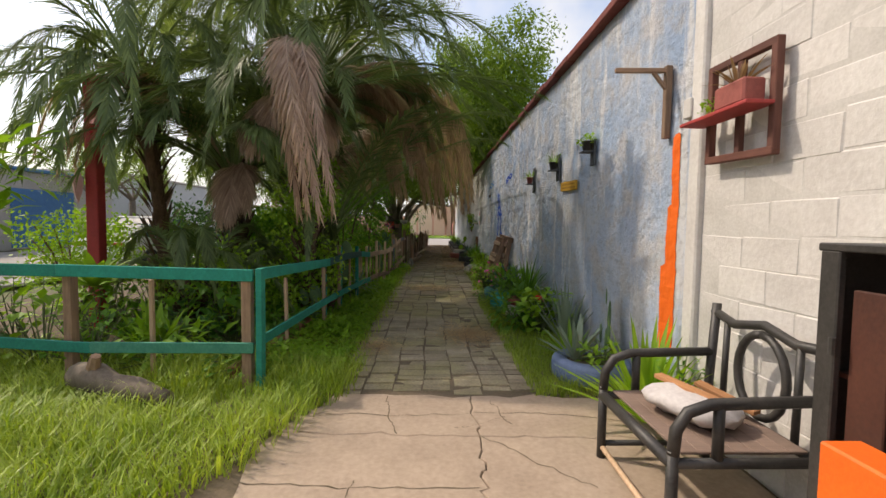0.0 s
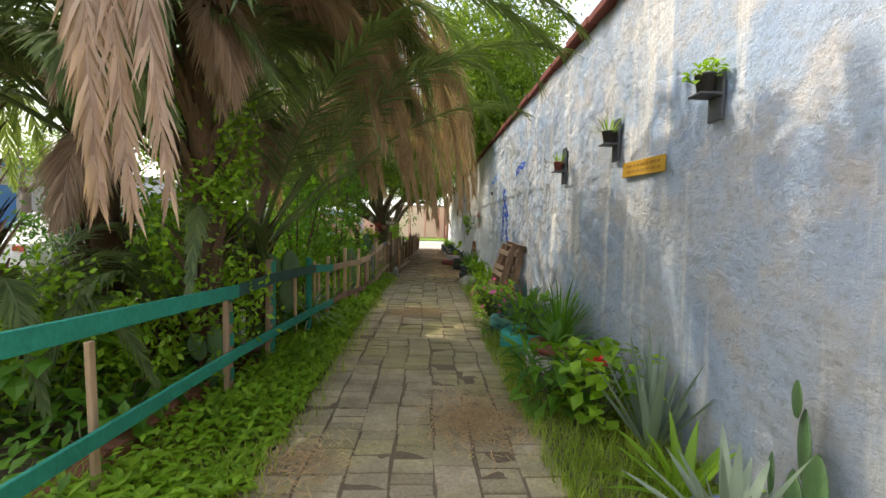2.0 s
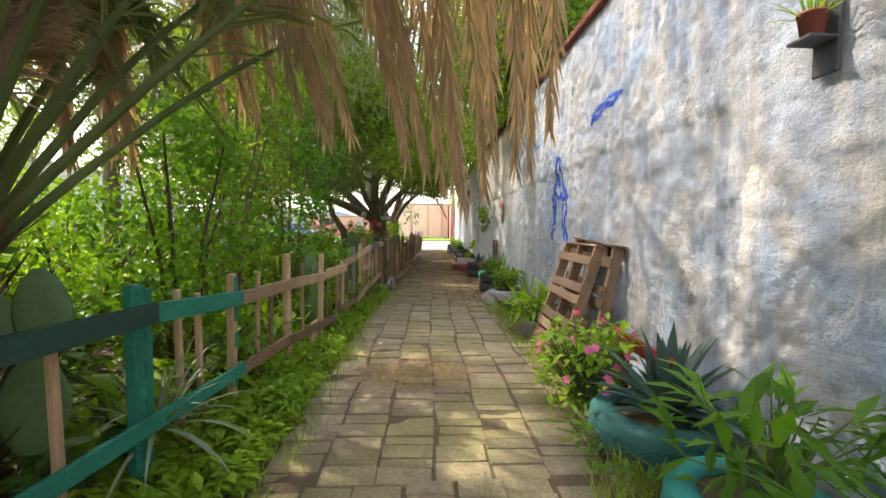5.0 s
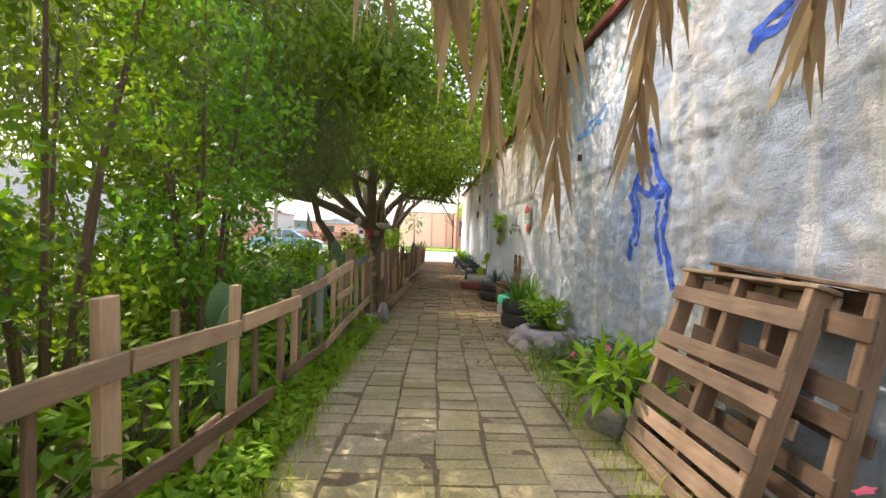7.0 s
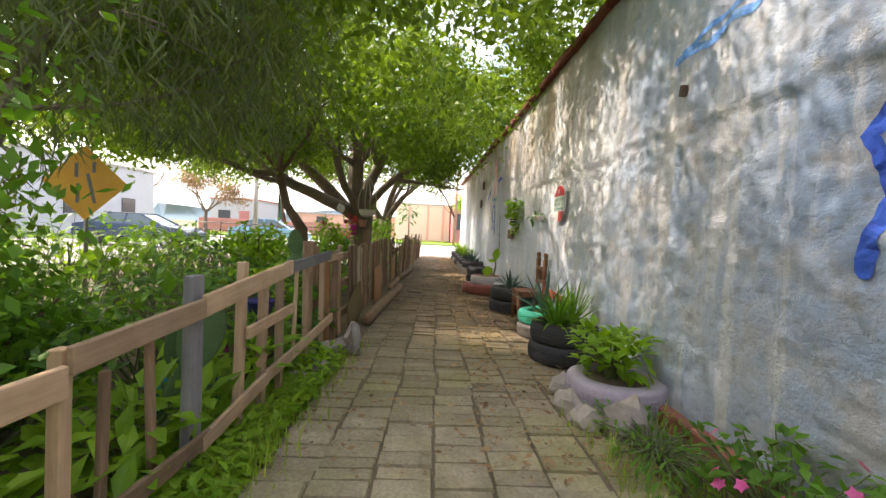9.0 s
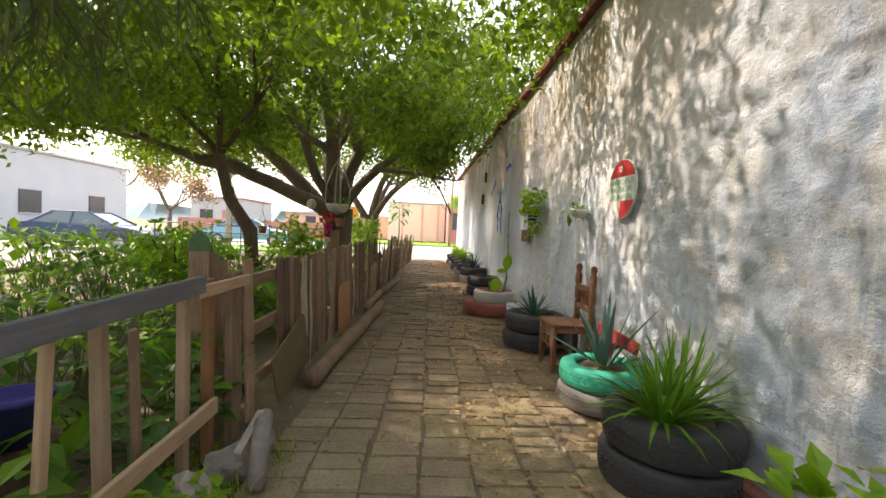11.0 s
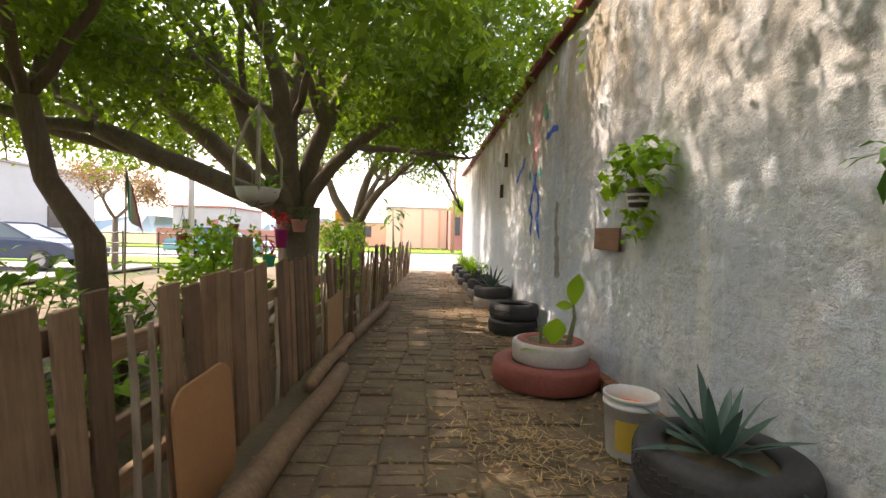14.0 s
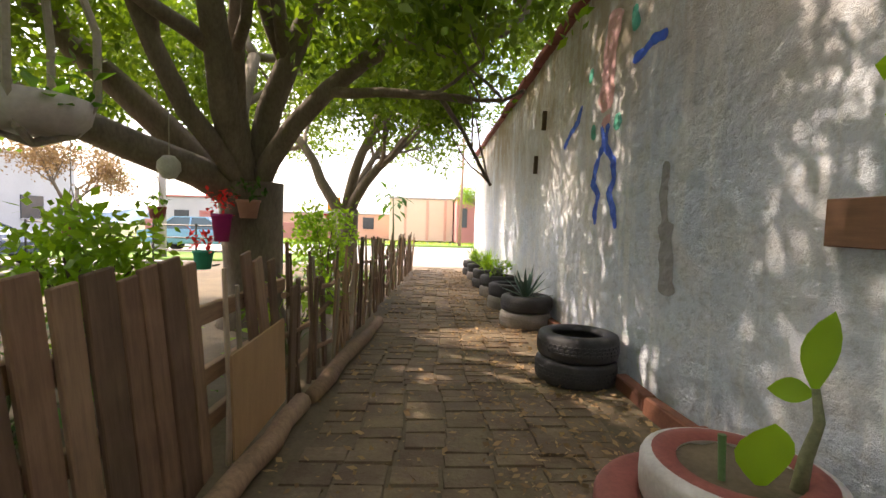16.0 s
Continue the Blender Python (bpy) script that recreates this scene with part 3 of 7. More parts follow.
palm((-4.0, 6.7), 3.3, (-0.1, -0.2), "date palm further back in the garden", 38, [], 5, 3.4, 0.45, (-0.2, 1.2))
palm((-2.9, 5.5), 0.4, (0, 0), "young stemless palm with upright fronds", 12, [], 3, 2.2, 0.4, (0.6, 1.3))
palm((-2.1, 6.35), 0.5, (0.05, 0), "young palm shoot at the foot of a trunk", 10, [], 4, 2.0, 0.35, (0.7, 1.3))


def crown(name, rng, centres, spread, count, leaf_len, mat, parent, label="", droop=0.2, width=0.45):
    """Leaves in clumps about the centres, with gaps between the clumps."""
    g = Geo()
    for c in centres:
        r = spread * rng.uniform(0.6, 1.25)
        for _ in range(int(count * rng.uniform(0.6, 1.3))):
            p = c + rand_dir(rng) * r * rng.random() ** 0.45
            way = rand_dir(rng) + Vector((0, 0, -droop))
            way.normalize()
            side = way.orthogonal().normalized()
            side = (Matrix.Rotation(rng.uniform(0, 3.14), 3, way) @ side)
            n = leaf_len * rng.uniform(0.7, 1.3)
            g.leaf(p, way, side, n, n * width)
    return part(name, g, mat, parent, label)


def limb(g, p, way, length, r, depth, rng, tips, bias, bend=0.22):
    pts, radii, q, d = [p], [r], Vector(p), Vector(way).normalized()
    segs = 5
    for i in range(segs):
        d = (d + rand_dir(rng) * bend + bias * 0.10).normalized()
        if q.x > 0.8 and q.z < 4.2:
            d = (d + Vector((-0.5, 0, 0.3))).normalized()
        q = q + d * (length / segs)
        pts.append(q.copy())
        radii.append(r * (1 - 0.42 * (i + 1) / segs))
    g.tube(pts, radii, 8 if depth > 1 else 5)
    if depth == 0:
        tips.append(q.copy())
        tips.append(pts[3])
        return
    for k in range(3):
        a = pts[rng.choice((3, 4, 5))]
        turn = (d + rand_dir(rng) * 0.75).normalized()
        if a.x > 0.4 and a.z < 3.9:
            turn = Vector((-abs(turn.x), turn.y, abs(turn.z) + 0.4)).normalized()
        limb(g, a, turn, length * rng.uniform(0.6, 0.85), radii[-1] * rng.uniform(0.6, 0.85), depth - 1, rng, tips, bias)


def ficus(at, label, stems, trunk_r, seed, fork, extra):
    rng = random.Random(seed)
    tree = thing("ficus_tree", label, "tree", group="shade trees at the fence")
    g, tips = Geo(), []
    x, y = at
    g.tube([(x, y, -0.1), (x + 0.02, y, 0.25), (x, y + 0.02, 0.7), (x - 0.02, y, fork)], [trunk_r * 1.35, trunk_r * 1.05, trunk_r, trunk_r * 1.15], 14)
    for way, length, r in stems:
        limb(g, Vector((x, y, fork - 0.25)) + Vector(way) * 0.08, way, length, r, 3, rng, tips, Vector((0, 0, 0.4)))
    part("trunk", g, BARK, tree, "thick grey-brown trunk forking into many limbs", smooth=True)
    centres = [t for t in tips if t.z > (2.8 if t.y > 19 else 2.3) and not (t.x > 0.8 and t.z < 3.8)] + extra(rng)
    crown("crown", rng, centres, 0.60, 140, 0.118, FICUS, tree, "dense crown of small glossy leaves", 0.35)
    return tree


def canopy_near(rng):
    """Leaf masses that roof the passage, low over the garden and higher over the path."""
    out = []
    for _ in range(1350):
        y = rng.uniform(12.8, 26.0)
        x = rng.uniform(-7.0, 2.9)
        low = 2.75 + 0.10 * abs(x + 1.5) * (-0.5 if x < -2 else 0.45) + max(0, (18.5 - y)) * 0.05 + (0.4 if y > 19.0 else 0.0)
        z = low + rng.random() ** 1.5 * (2.0 if y > 18.5 else 3.0)
        if noise.noise(Vector((x * 0.7, y * 0.7, z * 0.5))) < ((0.03 if y > 18.5 else -0.04) if x > -3.0 else -0.25):
            continue
        if x > 1.2 and z < 4.05:
            z += 0.9
        out.append(Vector((x, y, z)))
    for _ in range(260):
        out.append(Vector((rng.uniform(0.3, 3.6), rng.uniform(12.6, 18.0), rng.uniform(4.4, 7.4))))
    return out


def canopy_far(rng):
    out = []
    for _ in range(330):
        y, x = rng.uniform(25.0, 32.0), rng.uniform(-5.5, 3.0)
        z = 3.3 + rng.random() ** 1.4 * 3.0 + max(0, y - 30) * 0.1
        if noise.noise(Vector((x * 0.8, y * 0.8, z * 0.9 + 4))) < -0.05:
            continue
        if x > 1.4 and z < 3.9:
            continue
        out.append(Vector((x, y, z)))
    return out


ficus((-1.83, 23.26), "old ficus tree shading the path, pots hung on it",
      [((-0.95, -0.35, 0.55), 2.9, 0.20), ((-0.75, -0.75, 0.75), 2.9, 0.19), ((-0.25, -0.55, 1.0), 2.6, 0.19), ((0.25, 0.1, 1.0), 2.6, 0.18), ((0.35, -0.5, 0.9), 2.6, 0.13), ((-0.6, 0.5, 0.8), 2.6, 0.15), ((-0.3, -1.0, 0.9), 2.8, 0.13), ((0.05, -0.2, 1.0), 2.6, 0.14)], 0.32, 11, 1.7, canopy_near)
ficus((-1.55, 27.8), "smaller ficus tree with a forked trunk at the street end",
      [((-0.7, -0.1, 0.9), 2.4, 0.14), ((-0.1, 0.2, 1.0), 2.4, 0.14), ((0.40, -0.25, 0.95), 2.2, 0.13), ((0.25, 0.5, 0.95), 2.2, 0.11)], 0.26, 12, 1.6, canopy_far)


def street_tree(at, height, label, seed, mat=FICUS, size=1.0, lean=(0, 0), crook=0.0, bark=None):
    """A garden tree with a bare trunk and a loose crown."""
    rng = random.Random(seed)
    tree = thing("garden_tree", label, "tree")
    g, tips = Geo(), []
    x, y = at
    fork = Vector((x + lean[0], y + lean[1], height * 0.5))
    g.tube([(x, y, -0.1), (x + lean[0] * 0.2 - crook, y, height * 0.12), (x + lean[0] * 0.4 + crook, y, height * 0.25), (x + lean[0] * 0.75 - crook * 0.6, y, height * 0.36), fork], [0.12 * size, 0.10 * size, 0.11 * size, 0.085 * size, 0.085 * size], 9)
    for k in range(4):
        limb(g, fork, Vector((math.cos(k * 1.7), math.sin(k * 1.7), 0.9)), height * 0.32, 0.05 * size, 2, rng, tips, Vector((0, 0, 0.3)))
    part("trunk", g, bark or BARK, tree, smooth=True)
    crown("crown", rng, tips, 0.5 * size, 70, 0.10, mat, tree, "", 0.3)
    return tree


street_tree((-2.22, 19.45), 4.6, "leaning thin tree with a dark crooked trunk", 21, FICUS, 1.0, (-0.75, 0.0), 0.05, DARK_WOOD)


# ---- fences ----
def build_green_fence():
    f = thing("green_fence", "post and rail fence painted worn green", "fence")
    for x, y in ((-3.05, 3.72), (-4.4, 3.75)):
        plank("post", (x, y + 0.05, -0.1), (x, y + 0.05, 0.96), 0.085, 0.07, GREY_WOOD, f, (0, 1, 0))
    plank("post", (-1.53, 3.70, -0.1), (-1.53, 3.69, 1.03), 0.075, 0.08, GREY_WOOD, f, (0, 1, 0))
    plank("corner_post", (-1.41, 3.66, -0.05), (-1.41, 3.66, 1.05), 0.09, 0.05, GREEN_PAINT, f, (0, 1, 0))
    plank("stake", (-2.35, 3.74, -0.05), (-2.36, 3.75, 0.93), 0.04, 0.03, RAW_WOOD, f, (0, 1, 0))
    plank("rail", (-4.6, 3.67, 1.02), (-3.0, 3.66, 1.01), 0.10, 0.028, GREEN_PAINT, f)
    plank("rail", (-3.05, 3.64, 1.015), (-1.46, 3.635, 0.99), 0.10, 0.028, GREEN_PAINT, f)
    plank("rail", (-4.6, 3.68, 0.46), (-2.75, 3.67, 0.36), 0.09, 0.026, GREEN_PAINT, f)
    plank("rail", (-2.80, 3.645, 0.375), (-1.46, 3.64, 0.38), 0.09, 0.026, PALE_GREEN, f)
    line = ((3.66, 1.0, 0.43), (5.0, 0.945, 0.42), (5.88, 0.91, 0.41), (6.68, 0.925, 0.39), (8.0, 0.885, 0.35), (8.92, 0.81, 0.31))
    for i, ((a, za, la), (b, zb, lb)) in enumerate(zip(line, line[1:])):
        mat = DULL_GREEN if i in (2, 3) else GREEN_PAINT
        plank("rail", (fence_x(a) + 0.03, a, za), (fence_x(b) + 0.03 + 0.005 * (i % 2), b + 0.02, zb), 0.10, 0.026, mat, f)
        plank("rail", (fence_x(a) + 0.03, a, la), (fence_x(b) + 0.035, b + 0.02, lb), 0.085, 0.026, GREEN_PAINT, f)
    for y, h, w, mat, lean in ((5.86, 0.94, 0.085, RAW_WOOD, 0.04), (6.70, 1.10, 0.095, RAW_WOOD, 0.0), (7.95, 1.03, 0.08, GREEN_PAINT, 0.02), (8.90, 0.98, 0.07, RAW_WOOD, 0.0)):
        x = fence_x(y) - 0.03
        plank("post", (x, y + lean, -0.1), (x, y, h), w, 0.045, mat, f, (0, 1, 0))
        for z in (0.24, 0.52, 0.70, h - 0.07):
            plank("paint_patch", (x + 0.024, y + lean * (1 - z) + 0.012, z - 0.05), (x + 0.024, y + lean * (1 - z) + 0.012, z + 0.05), w * 0.75, 0.006, GREEN_PAINT, f, (0, 1, 0))
    for y, h in ((4.55, 0.86), (7.56, 0.86), (8.35, 0.95), (8.55, 0.9)):
        plank("stake", (fence_x(y) - 0.06, y + 0.03, -0.1), (fence_x(y) - 0.07, y, h), 0.04, 0.03, RAW_WOOD, f, (0, 1, 0))
    plank("slat", (fence_x(6.8) - 0.03, 6.80, 0.1), (fence_x(6.8) - 0.03, 6.80, 1.08), 0.06, 0.03, GREEN_PAINT, f, (0, 1, 0), "green painted slat")
    plank("slat", (fence_x(8.0) - 0.03, 8.04, 0.1), (fence_x(8.0) - 0.03, 8.04, 1.0), 0.05, 0.03, GREEN_PAINT, f, (0, 1, 0), "green painted slat")


def build_rail_fence():
    f = thing("wooden_rail_fence", "bare wooden post and rail fence of old boards", "fence")
    rng = random.Random(5)
    X = lambda y, d=0.03: fence_x(y) + d
    for a, za, b, zb, w, mat in ((8.92, 0.81, 9.84, 0.80, 0.095, RAW_WOOD), (9.86, 0.80, 10.66, 0.765, 0.095, RAW_WOOD), (10.70, 0.785, 11.66, 0.775, 0.10, RAW_WOOD), (11.68, 0.83, 12.46, 0.865, 0.09, RAW_WOOD),
                                 (12.40, 0.872, 13.55, 0.958, 0.105, RAW_WOOD), (13.57, 0.958, 14.66, 0.985, 0.085, BLUE_GREY_WOOD),
                                 (8.92, 0.31, 9.75, 0.315, 0.085, DULL_WOOD), (9.70, 0.30, 11.14, 0.215, 0.085, DULL_WOOD), (11.40, 0.255, 12.62, 0.215, 0.08, GREY_WOOD), (12.40, 0.21, 13.16, 0.28, 0.085, RAW_WOOD),
                                 (13.12, 0.29, 13.62, 0.295, 0.085, RAW_WOOD), (13.60, 0.30, 14.80, 0.345, 0.085, RAW_WOOD), (12.86, 0.635, 13.60, 0.65, 0.07, RAW_WOOD), (14.6, 0.95, 15.16, 0.955, 0.06, RAW_WOOD)):
        plank("rail", (X(a, 0.03 + rng.uniform(0, 0.006)), a, za), (X(b, 0.03 + rng.uniform(0, 0.006)), b, zb), w, 0.026, mat, f)
    for y, h, w, mat in ((9.83, 1.06, 0.105, RAW_WOOD), (10.67, 1.01, 0.06, RAW_WOOD), (11.42, 0.82, 0.05, GREY_WOOD), (11.70, 0.86, 0.05, RAW_WOOD), (12.41, 1.01, 0.11, BLUE_GREY_WOOD), (12.87, 1.04, 0.065, RAW_WOOD),
                         (13.19, 0.92, 0.075, RAW_WOOD), (13.51, 0.93, 0.06, RAW_WOOD), (14.12, 0.91, 0.045, RAW_WOOD), (14.60, 0.95, 0.05, RAW_WOOD), (14.83, 0.99, 0.06, ORANGE_WOOD), (15.12, 1.0, 0.13, GREY_WOOD)):
        plank("post", (X(y, -0.02), y, -0.1), (X(y, -0.02) + rng.uniform(-0.02, 0.01), y + rng.uniform(-0.03, 0.03), h), w, 0.045, mat, f, (0, 1, 0))
    for y, h in ((9.30, 0.95), (9.55, 0.8), (10.25, 0.94), (11.05, 0.8), (11.9, 0.72), (12.2, 0.8), (13.86, 0.91), (14.35, 0.85)):
        plank("stake", (X(y, -0.05), y, -0.1), (X(y, -0.05), y + rng.uniform(-0.06, 0.06), h), 0.04, 0.025, RAW_WOOD if h > 0.9 else GREY_WOOD, f, (0, 1, 0))
    plank("low_board", (X(10.42, 0.0), 10.42, -0.02), (X(10.42, 0.0), 10.43, 0.32), 0.24, 0.02, RAW_WOOD, f, (0, 1, 0), "bare board nailed below the rail")


def build_picket_fence():
    f = thing("picket_fence", "leaning fence of weathered brown boards", "fence")
    rng = random.Random(6)
    for a, b, z in ((15.1, 17.2, 0.90), (17.2, 19.2, 0.82), (19.2, 21.0, 0.80), (15.1, 17.2, 0.58), (17.2, 19.2, 0.52), (19.2, 21.0, 0.50), (15.1, 17.2, 0.22), (17.2, 19.2, 0.30), (19.2, 21.0, 0.28)):
        plank("rail", (fence_x(a) - 0.06, a, z + rng.uniform(-0.02, 0.02)), (fence_x(b) - 0.06, b, z + rng.uniform(-0.02, 0.02)), 0.085, 0.04, GREY_WOOD, f)
    boards = [(15.30, 0.13, 1.06), (15.85, 0.12, 1.04), (15.98, 0.13, 1.03), (16.115, 0.115, 1.04), (16.25, 0.14, 1.02), (16.53, 0.075, 1.03), (16.76, 0.20, 1.02), (16.965, 0.19, 1.03), (17.12, 0.10, 1.01), (17.25, 0.10, 1.05),
              (17.66, 0.14, 1.03), (17.82, 0.13, 1.01), (17.97, 0.12, 1.04), (18.12, 0.15, 1.05), (18.29, 0.16, 1.04), (18.47, 0.17, 1.02), (18.66, 0.20, 1.06), (19.04, 0.12, 1.05), (19.17, 0.11, 1.07), (19.29, 0.10, 1.03), (19.42, 0.13, 1.06),
              (19.56, 0.11, 1.02), (19.68, 0.10, 1.05), (19.80, 0.13, 1.07), (19.93, 0.09, 1.04), (20.43, 0.11, 1.06), (20.57, 0.12, 1.02), (20.80, 0.10, 1.0)]
    for i, (y, w, h) in enumerate(boards):
        mat = (GREY_WOOD, DULL_WOOD, GREY_WOOD, DARK_WOOD, DULL_WOOD)[rng.randrange(5)]
        low = 0.42 if 20.0 < y < 20.7 else 0.03
        lean = rng.uniform(-0.05, 0.0) - (0.05 if y > 18.9 else 0)
        plank("picket", (fence_x(y) - 0.01 + 0.006 * (i % 3), y + 0.05, low), (fence_x(y) - 0.03 + 0.006 * (i % 3), y + lean, h), w, 0.02, mat, f, (0, 1, 0))
    for y, h in ((16.36, 1.0), (16.45, 1.02), (16.60, 0.98), (17.38, 0.95), (17.50, 0.9), (18.87, 0.8), (20.12, 1.0), (20.25, 0.9), (20.95, 1.0)):
        x = fence_x(y)
        part("stick", Geo().tube([(x, y + 0.04, 0.0), (x + 0.015, y + 0.01, h * 0.4), (x - 0.01, y + 0.03, h * 0.7), (x, y - 0.02, h)], [0.016, 0.014, 0.015, 0.011], 6), PALE_STICK, f)
    for k, (y, h) in enumerate(((15.50, 1.08), (15.63, 1.06), (15.78, 1.0))):
        plank("back_board", (fence_x(y) - 0.42, y, 0.0), (fence_x(y) - 0.44, y + 0.01, h), 0.12, 0.022, GREY_WOOD, f, (1, 0.4, 0))
    plank("tall_post", (-1.12, 19.15, -0.1), (-1.12, 19.15, 1.22), 0.11, 0.11, DULL_WOOD, f, (0, 1, 0))
    for p, q in (((-0.86, 18.74, 0.62), (-0.86, 19.12, 0.70)), ((-0.88, 18.72, 0.18), (-0.90, 19.06, 0.52)), ((-0.90, 18.86, 0.14), (-0.92, 19.14, 0.48)), ((-0.85, 18.74, 0.34), (-0.85, 19.12, 0.40))):
        plank("brace", p, q, 0.055, 0.03, GREY_WOOD, f)
    s = thing("stick_fence", "rickety fence of branches, sticks and boards", "fence")
    for z in (0.2, 0.45, 0.72):
        for a, b in ((20.9, 23.2), (23.0, 25.8), (25.6, 28.2), (28.0, 31.0)):
            pts = [(fence_x(a + (b - a) * t) - 0.02 + rng.uniform(-0.02, 0.02), a + (b - a) * t, z + rng.uniform(-0.06, 0.06)) for t in (0, 0.25, 0.5, 0.75, 1)]
            part("cross_branch", Geo().tube(pts, 0.022, 6), GREY_WOOD, s)
    y = 20.95
    while y < 31:
        h = rng.uniform(0.72, 1.12)
        x = fence_x(y) + rng.uniform(-0.04, 0.04)
        lean = Vector((rng.uniform(-0.08, 0.08), rng.uniform(-0.2, 0.2), 0))
        if rng.random() < 0.45:
            plank("picket", (x, y, -0.05), Vector((x, y, h)) + lean, rng.uniform(0.05, 0.11), 0.022, (GREY_WOOD, DULL_WOOD, DARK_WOOD)[rng.randrange(3)], s, (0, 1, 0))
        else:
            part("stick", Geo().tube([(x, y, -0.05), Vector((x + rng.uniform(-0.03, 0.03), y, h * 0.5)) + lean * 0.5, Vector((x, y, h)) + lean], [0.022, 0.018, 0.013], 6), (GREY_WOOD, PALE_STICK, DARK_WOOD)[rng.randrange(3)], s)
        y += rng.uniform(0.06, 0.15)


build_green_fence()
build_rail_fence()
build_picket_fence()


# ---- tyres and pots ----
def tyre(label, at, mat, group="tyre planters along the wall", r=0.325, h=0.2, tread=True):
    """A car tyre lying flat; its pose is the middle of its underside."""
    ob = thing("tyre", label, "tyre", at, group)
    k = r / 0.325
    prof = [(0.20, 0.02), (0.23, 0.0), (0.29, 0.003), (0.314, 0.014), (0.324, 0.035), (0.326, h / 2), (0.324, h - 0.035), (0.314, h - 0.014), (0.29, h - 0.003), (0.23, h), (0.20, h - 0.02), (0.205, h - 0.05), (0.265, h - 0.06), (0.28, h / 2), (0.265, 0.06), (0.205, 0.05), (0.20, 0.02)]
    part("carcass", Geo().lathe(Matrix(), [(a * k, b) for a, b in prof], 40), mat, ob, smooth=True)
    if tread:
        g = Geo()
        for z in (h * 0.36, h * 0.5, h * 0.64):
            for i in range(44):
                g.box(pose(0, 0, z, 0, 0, i * 360 / 44 + (4 if z > h / 2 else 0)) @ pose(r, 0, 0, 14), 0.008, 0.036 * k, h * 0.11, 0.002)
        part("tread", g, mat, ob)
    return ob


def soil_disc(parent, r, z):
    g = Geo()
    rng = random.Random(int(z * 1000))
    vs, fs = [Vector((0, 0, z + 0.02))], []
    for ring in (0.5, 1.0):
        for i in range(20):
            a = 2 * math.pi * i / 20
            vs.append(Vector((r * ring * math.cos(a), r * ring * math.sin(a), z + rng.uniform(-0.012, 0.012))))
    for i in range(20):
        fs.append((0, 1 + i, 1 + (i + 1) % 20))
        fs.append((1 + i, 21 + i, 21 + (i + 1) % 20, 1 + (i + 1) % 20))
    part("soil", g.add(vs, fs), SOIL, parent, smooth=True)


def paint(name, light, dark):
    return worn(name, light, dark, 5, 45, 0.7, relief=0.3)


BLUE_PAINT = paint("faded_blue_paint", (0.21, 0.28, 0.45), (0.12, 0.17, 0.28))
TEAL_PAINT = paint("dark_teal_paint", (0.03, 0.16, 0.15), (0.015, 0.09, 0.09))
TURQ_PAINT = paint("turquoise_paint", (0.03, 0.40, 0.36), (0.02, 0.26, 0.24))
MINT_PAINT = paint("bright_green_paint", (0.03, 0.52, 0.36), (0.03, 0.36, 0.25))
LILAC_PAINT = paint("pale_lilac_paint", (0.46, 0.40, 0.47), (0.28, 0.25, 0.29))
RUST_PAINT = paint("rust_red_paint", (0.36, 0.10, 0.08), (0.20, 0.055, 0.045))
WHITE_PAINT = paint("worn_white_paint", (0.66, 0.62, 0.60), (0.42, 0.38, 0.37))
ORANGE_PAINT = worn("orange_paint", (0.86, 0.16, 0.012), (0.74, 0.11, 0.008), 3, 50, 0.6)
BLACK_PAINT = worn("worn_black_paint", (0.06, 0.055, 0.05), (0.018, 0.017, 0.016), 7, 60, 0.5)
RED_PAINT = paint("red_paint", (0.45, 0.05, 0.045), (0.26, 0.03, 0.03))


def rosette(g, at, count, length, width, rng, spread=(15, 75), droop=0.25, segs=5, fold=0.3, widest=0.3):
    """Stiff leaves that leave one point all round, as on an agave."""
    for i in range(count):
        a = i * 2.399 + rng.uniform(-0.2, 0.2)
        e = radians(spread[0] + (spread[1] - spread[0]) * (i / max(1, count - 1)) + rng.uniform(-6, 6))
        out = Vector((math.cos(a), math.sin(a), 0))
        way = out * math.cos(e) + Vector((0, 0, math.sin(e)))
        if g.marks is not None:
            g.marks.append((len(g.v), len(g.f)))
        g.blade(Vector(at) + out * 0.03, way, Vector((-out.y, out.x, 0)), length * rng.uniform(0.75, 1.1), width * rng.uniform(0.85, 1.1), droop * rng.uniform(0.5, 1.3), segs, 0.0, fold, widest)


def bush(g, at, size, count, leaf_len, leaf_w, rng, upright=0.5, droop=0.35, stems=None):
    """Leafy stems spreading from one place."""
    at = Vector(at)
    for i in range(count):
        p = at + Vector((rng.uniform(-1, 1) * size[0], rng.uniform(-1, 1) * size[1], size[2] * (0.15 + 0.85 * rng.random() ** 0.7)))
        out = Vector((p.x - at.x, p.y - at.y, 0)) + rand_dir(rng, 0.3) * 0.25 + Vector((0, 0, upright * rng.uniform(-0.2, 0.8) * 0.5))
        out = out.normalized() if out.length > 1e-3 else Vector((0, 0, 1))
        side = out.cross(Vector((0, 0, 1)))
        side = side.normalized() if side.length > 0.01 else Vector((1, 0, 0))
        n = leaf_len * rng.uniform(0.65, 1.25)
        g.blade(p, out, side, n, leaf_w * n / leaf_len, droop, 2, 0.0, 0.2, 0.5)
        if stems is not None and i % 4 == 0:
            stems.tube([at + Vector((rng.uniform(-0.04, 0.04), rng.uniform(-0.04, 0.04), 0)), (at + p) / 2 + Vector((0, 0, 0.05)), p], [0.008, 0.006, 0.003], 4)


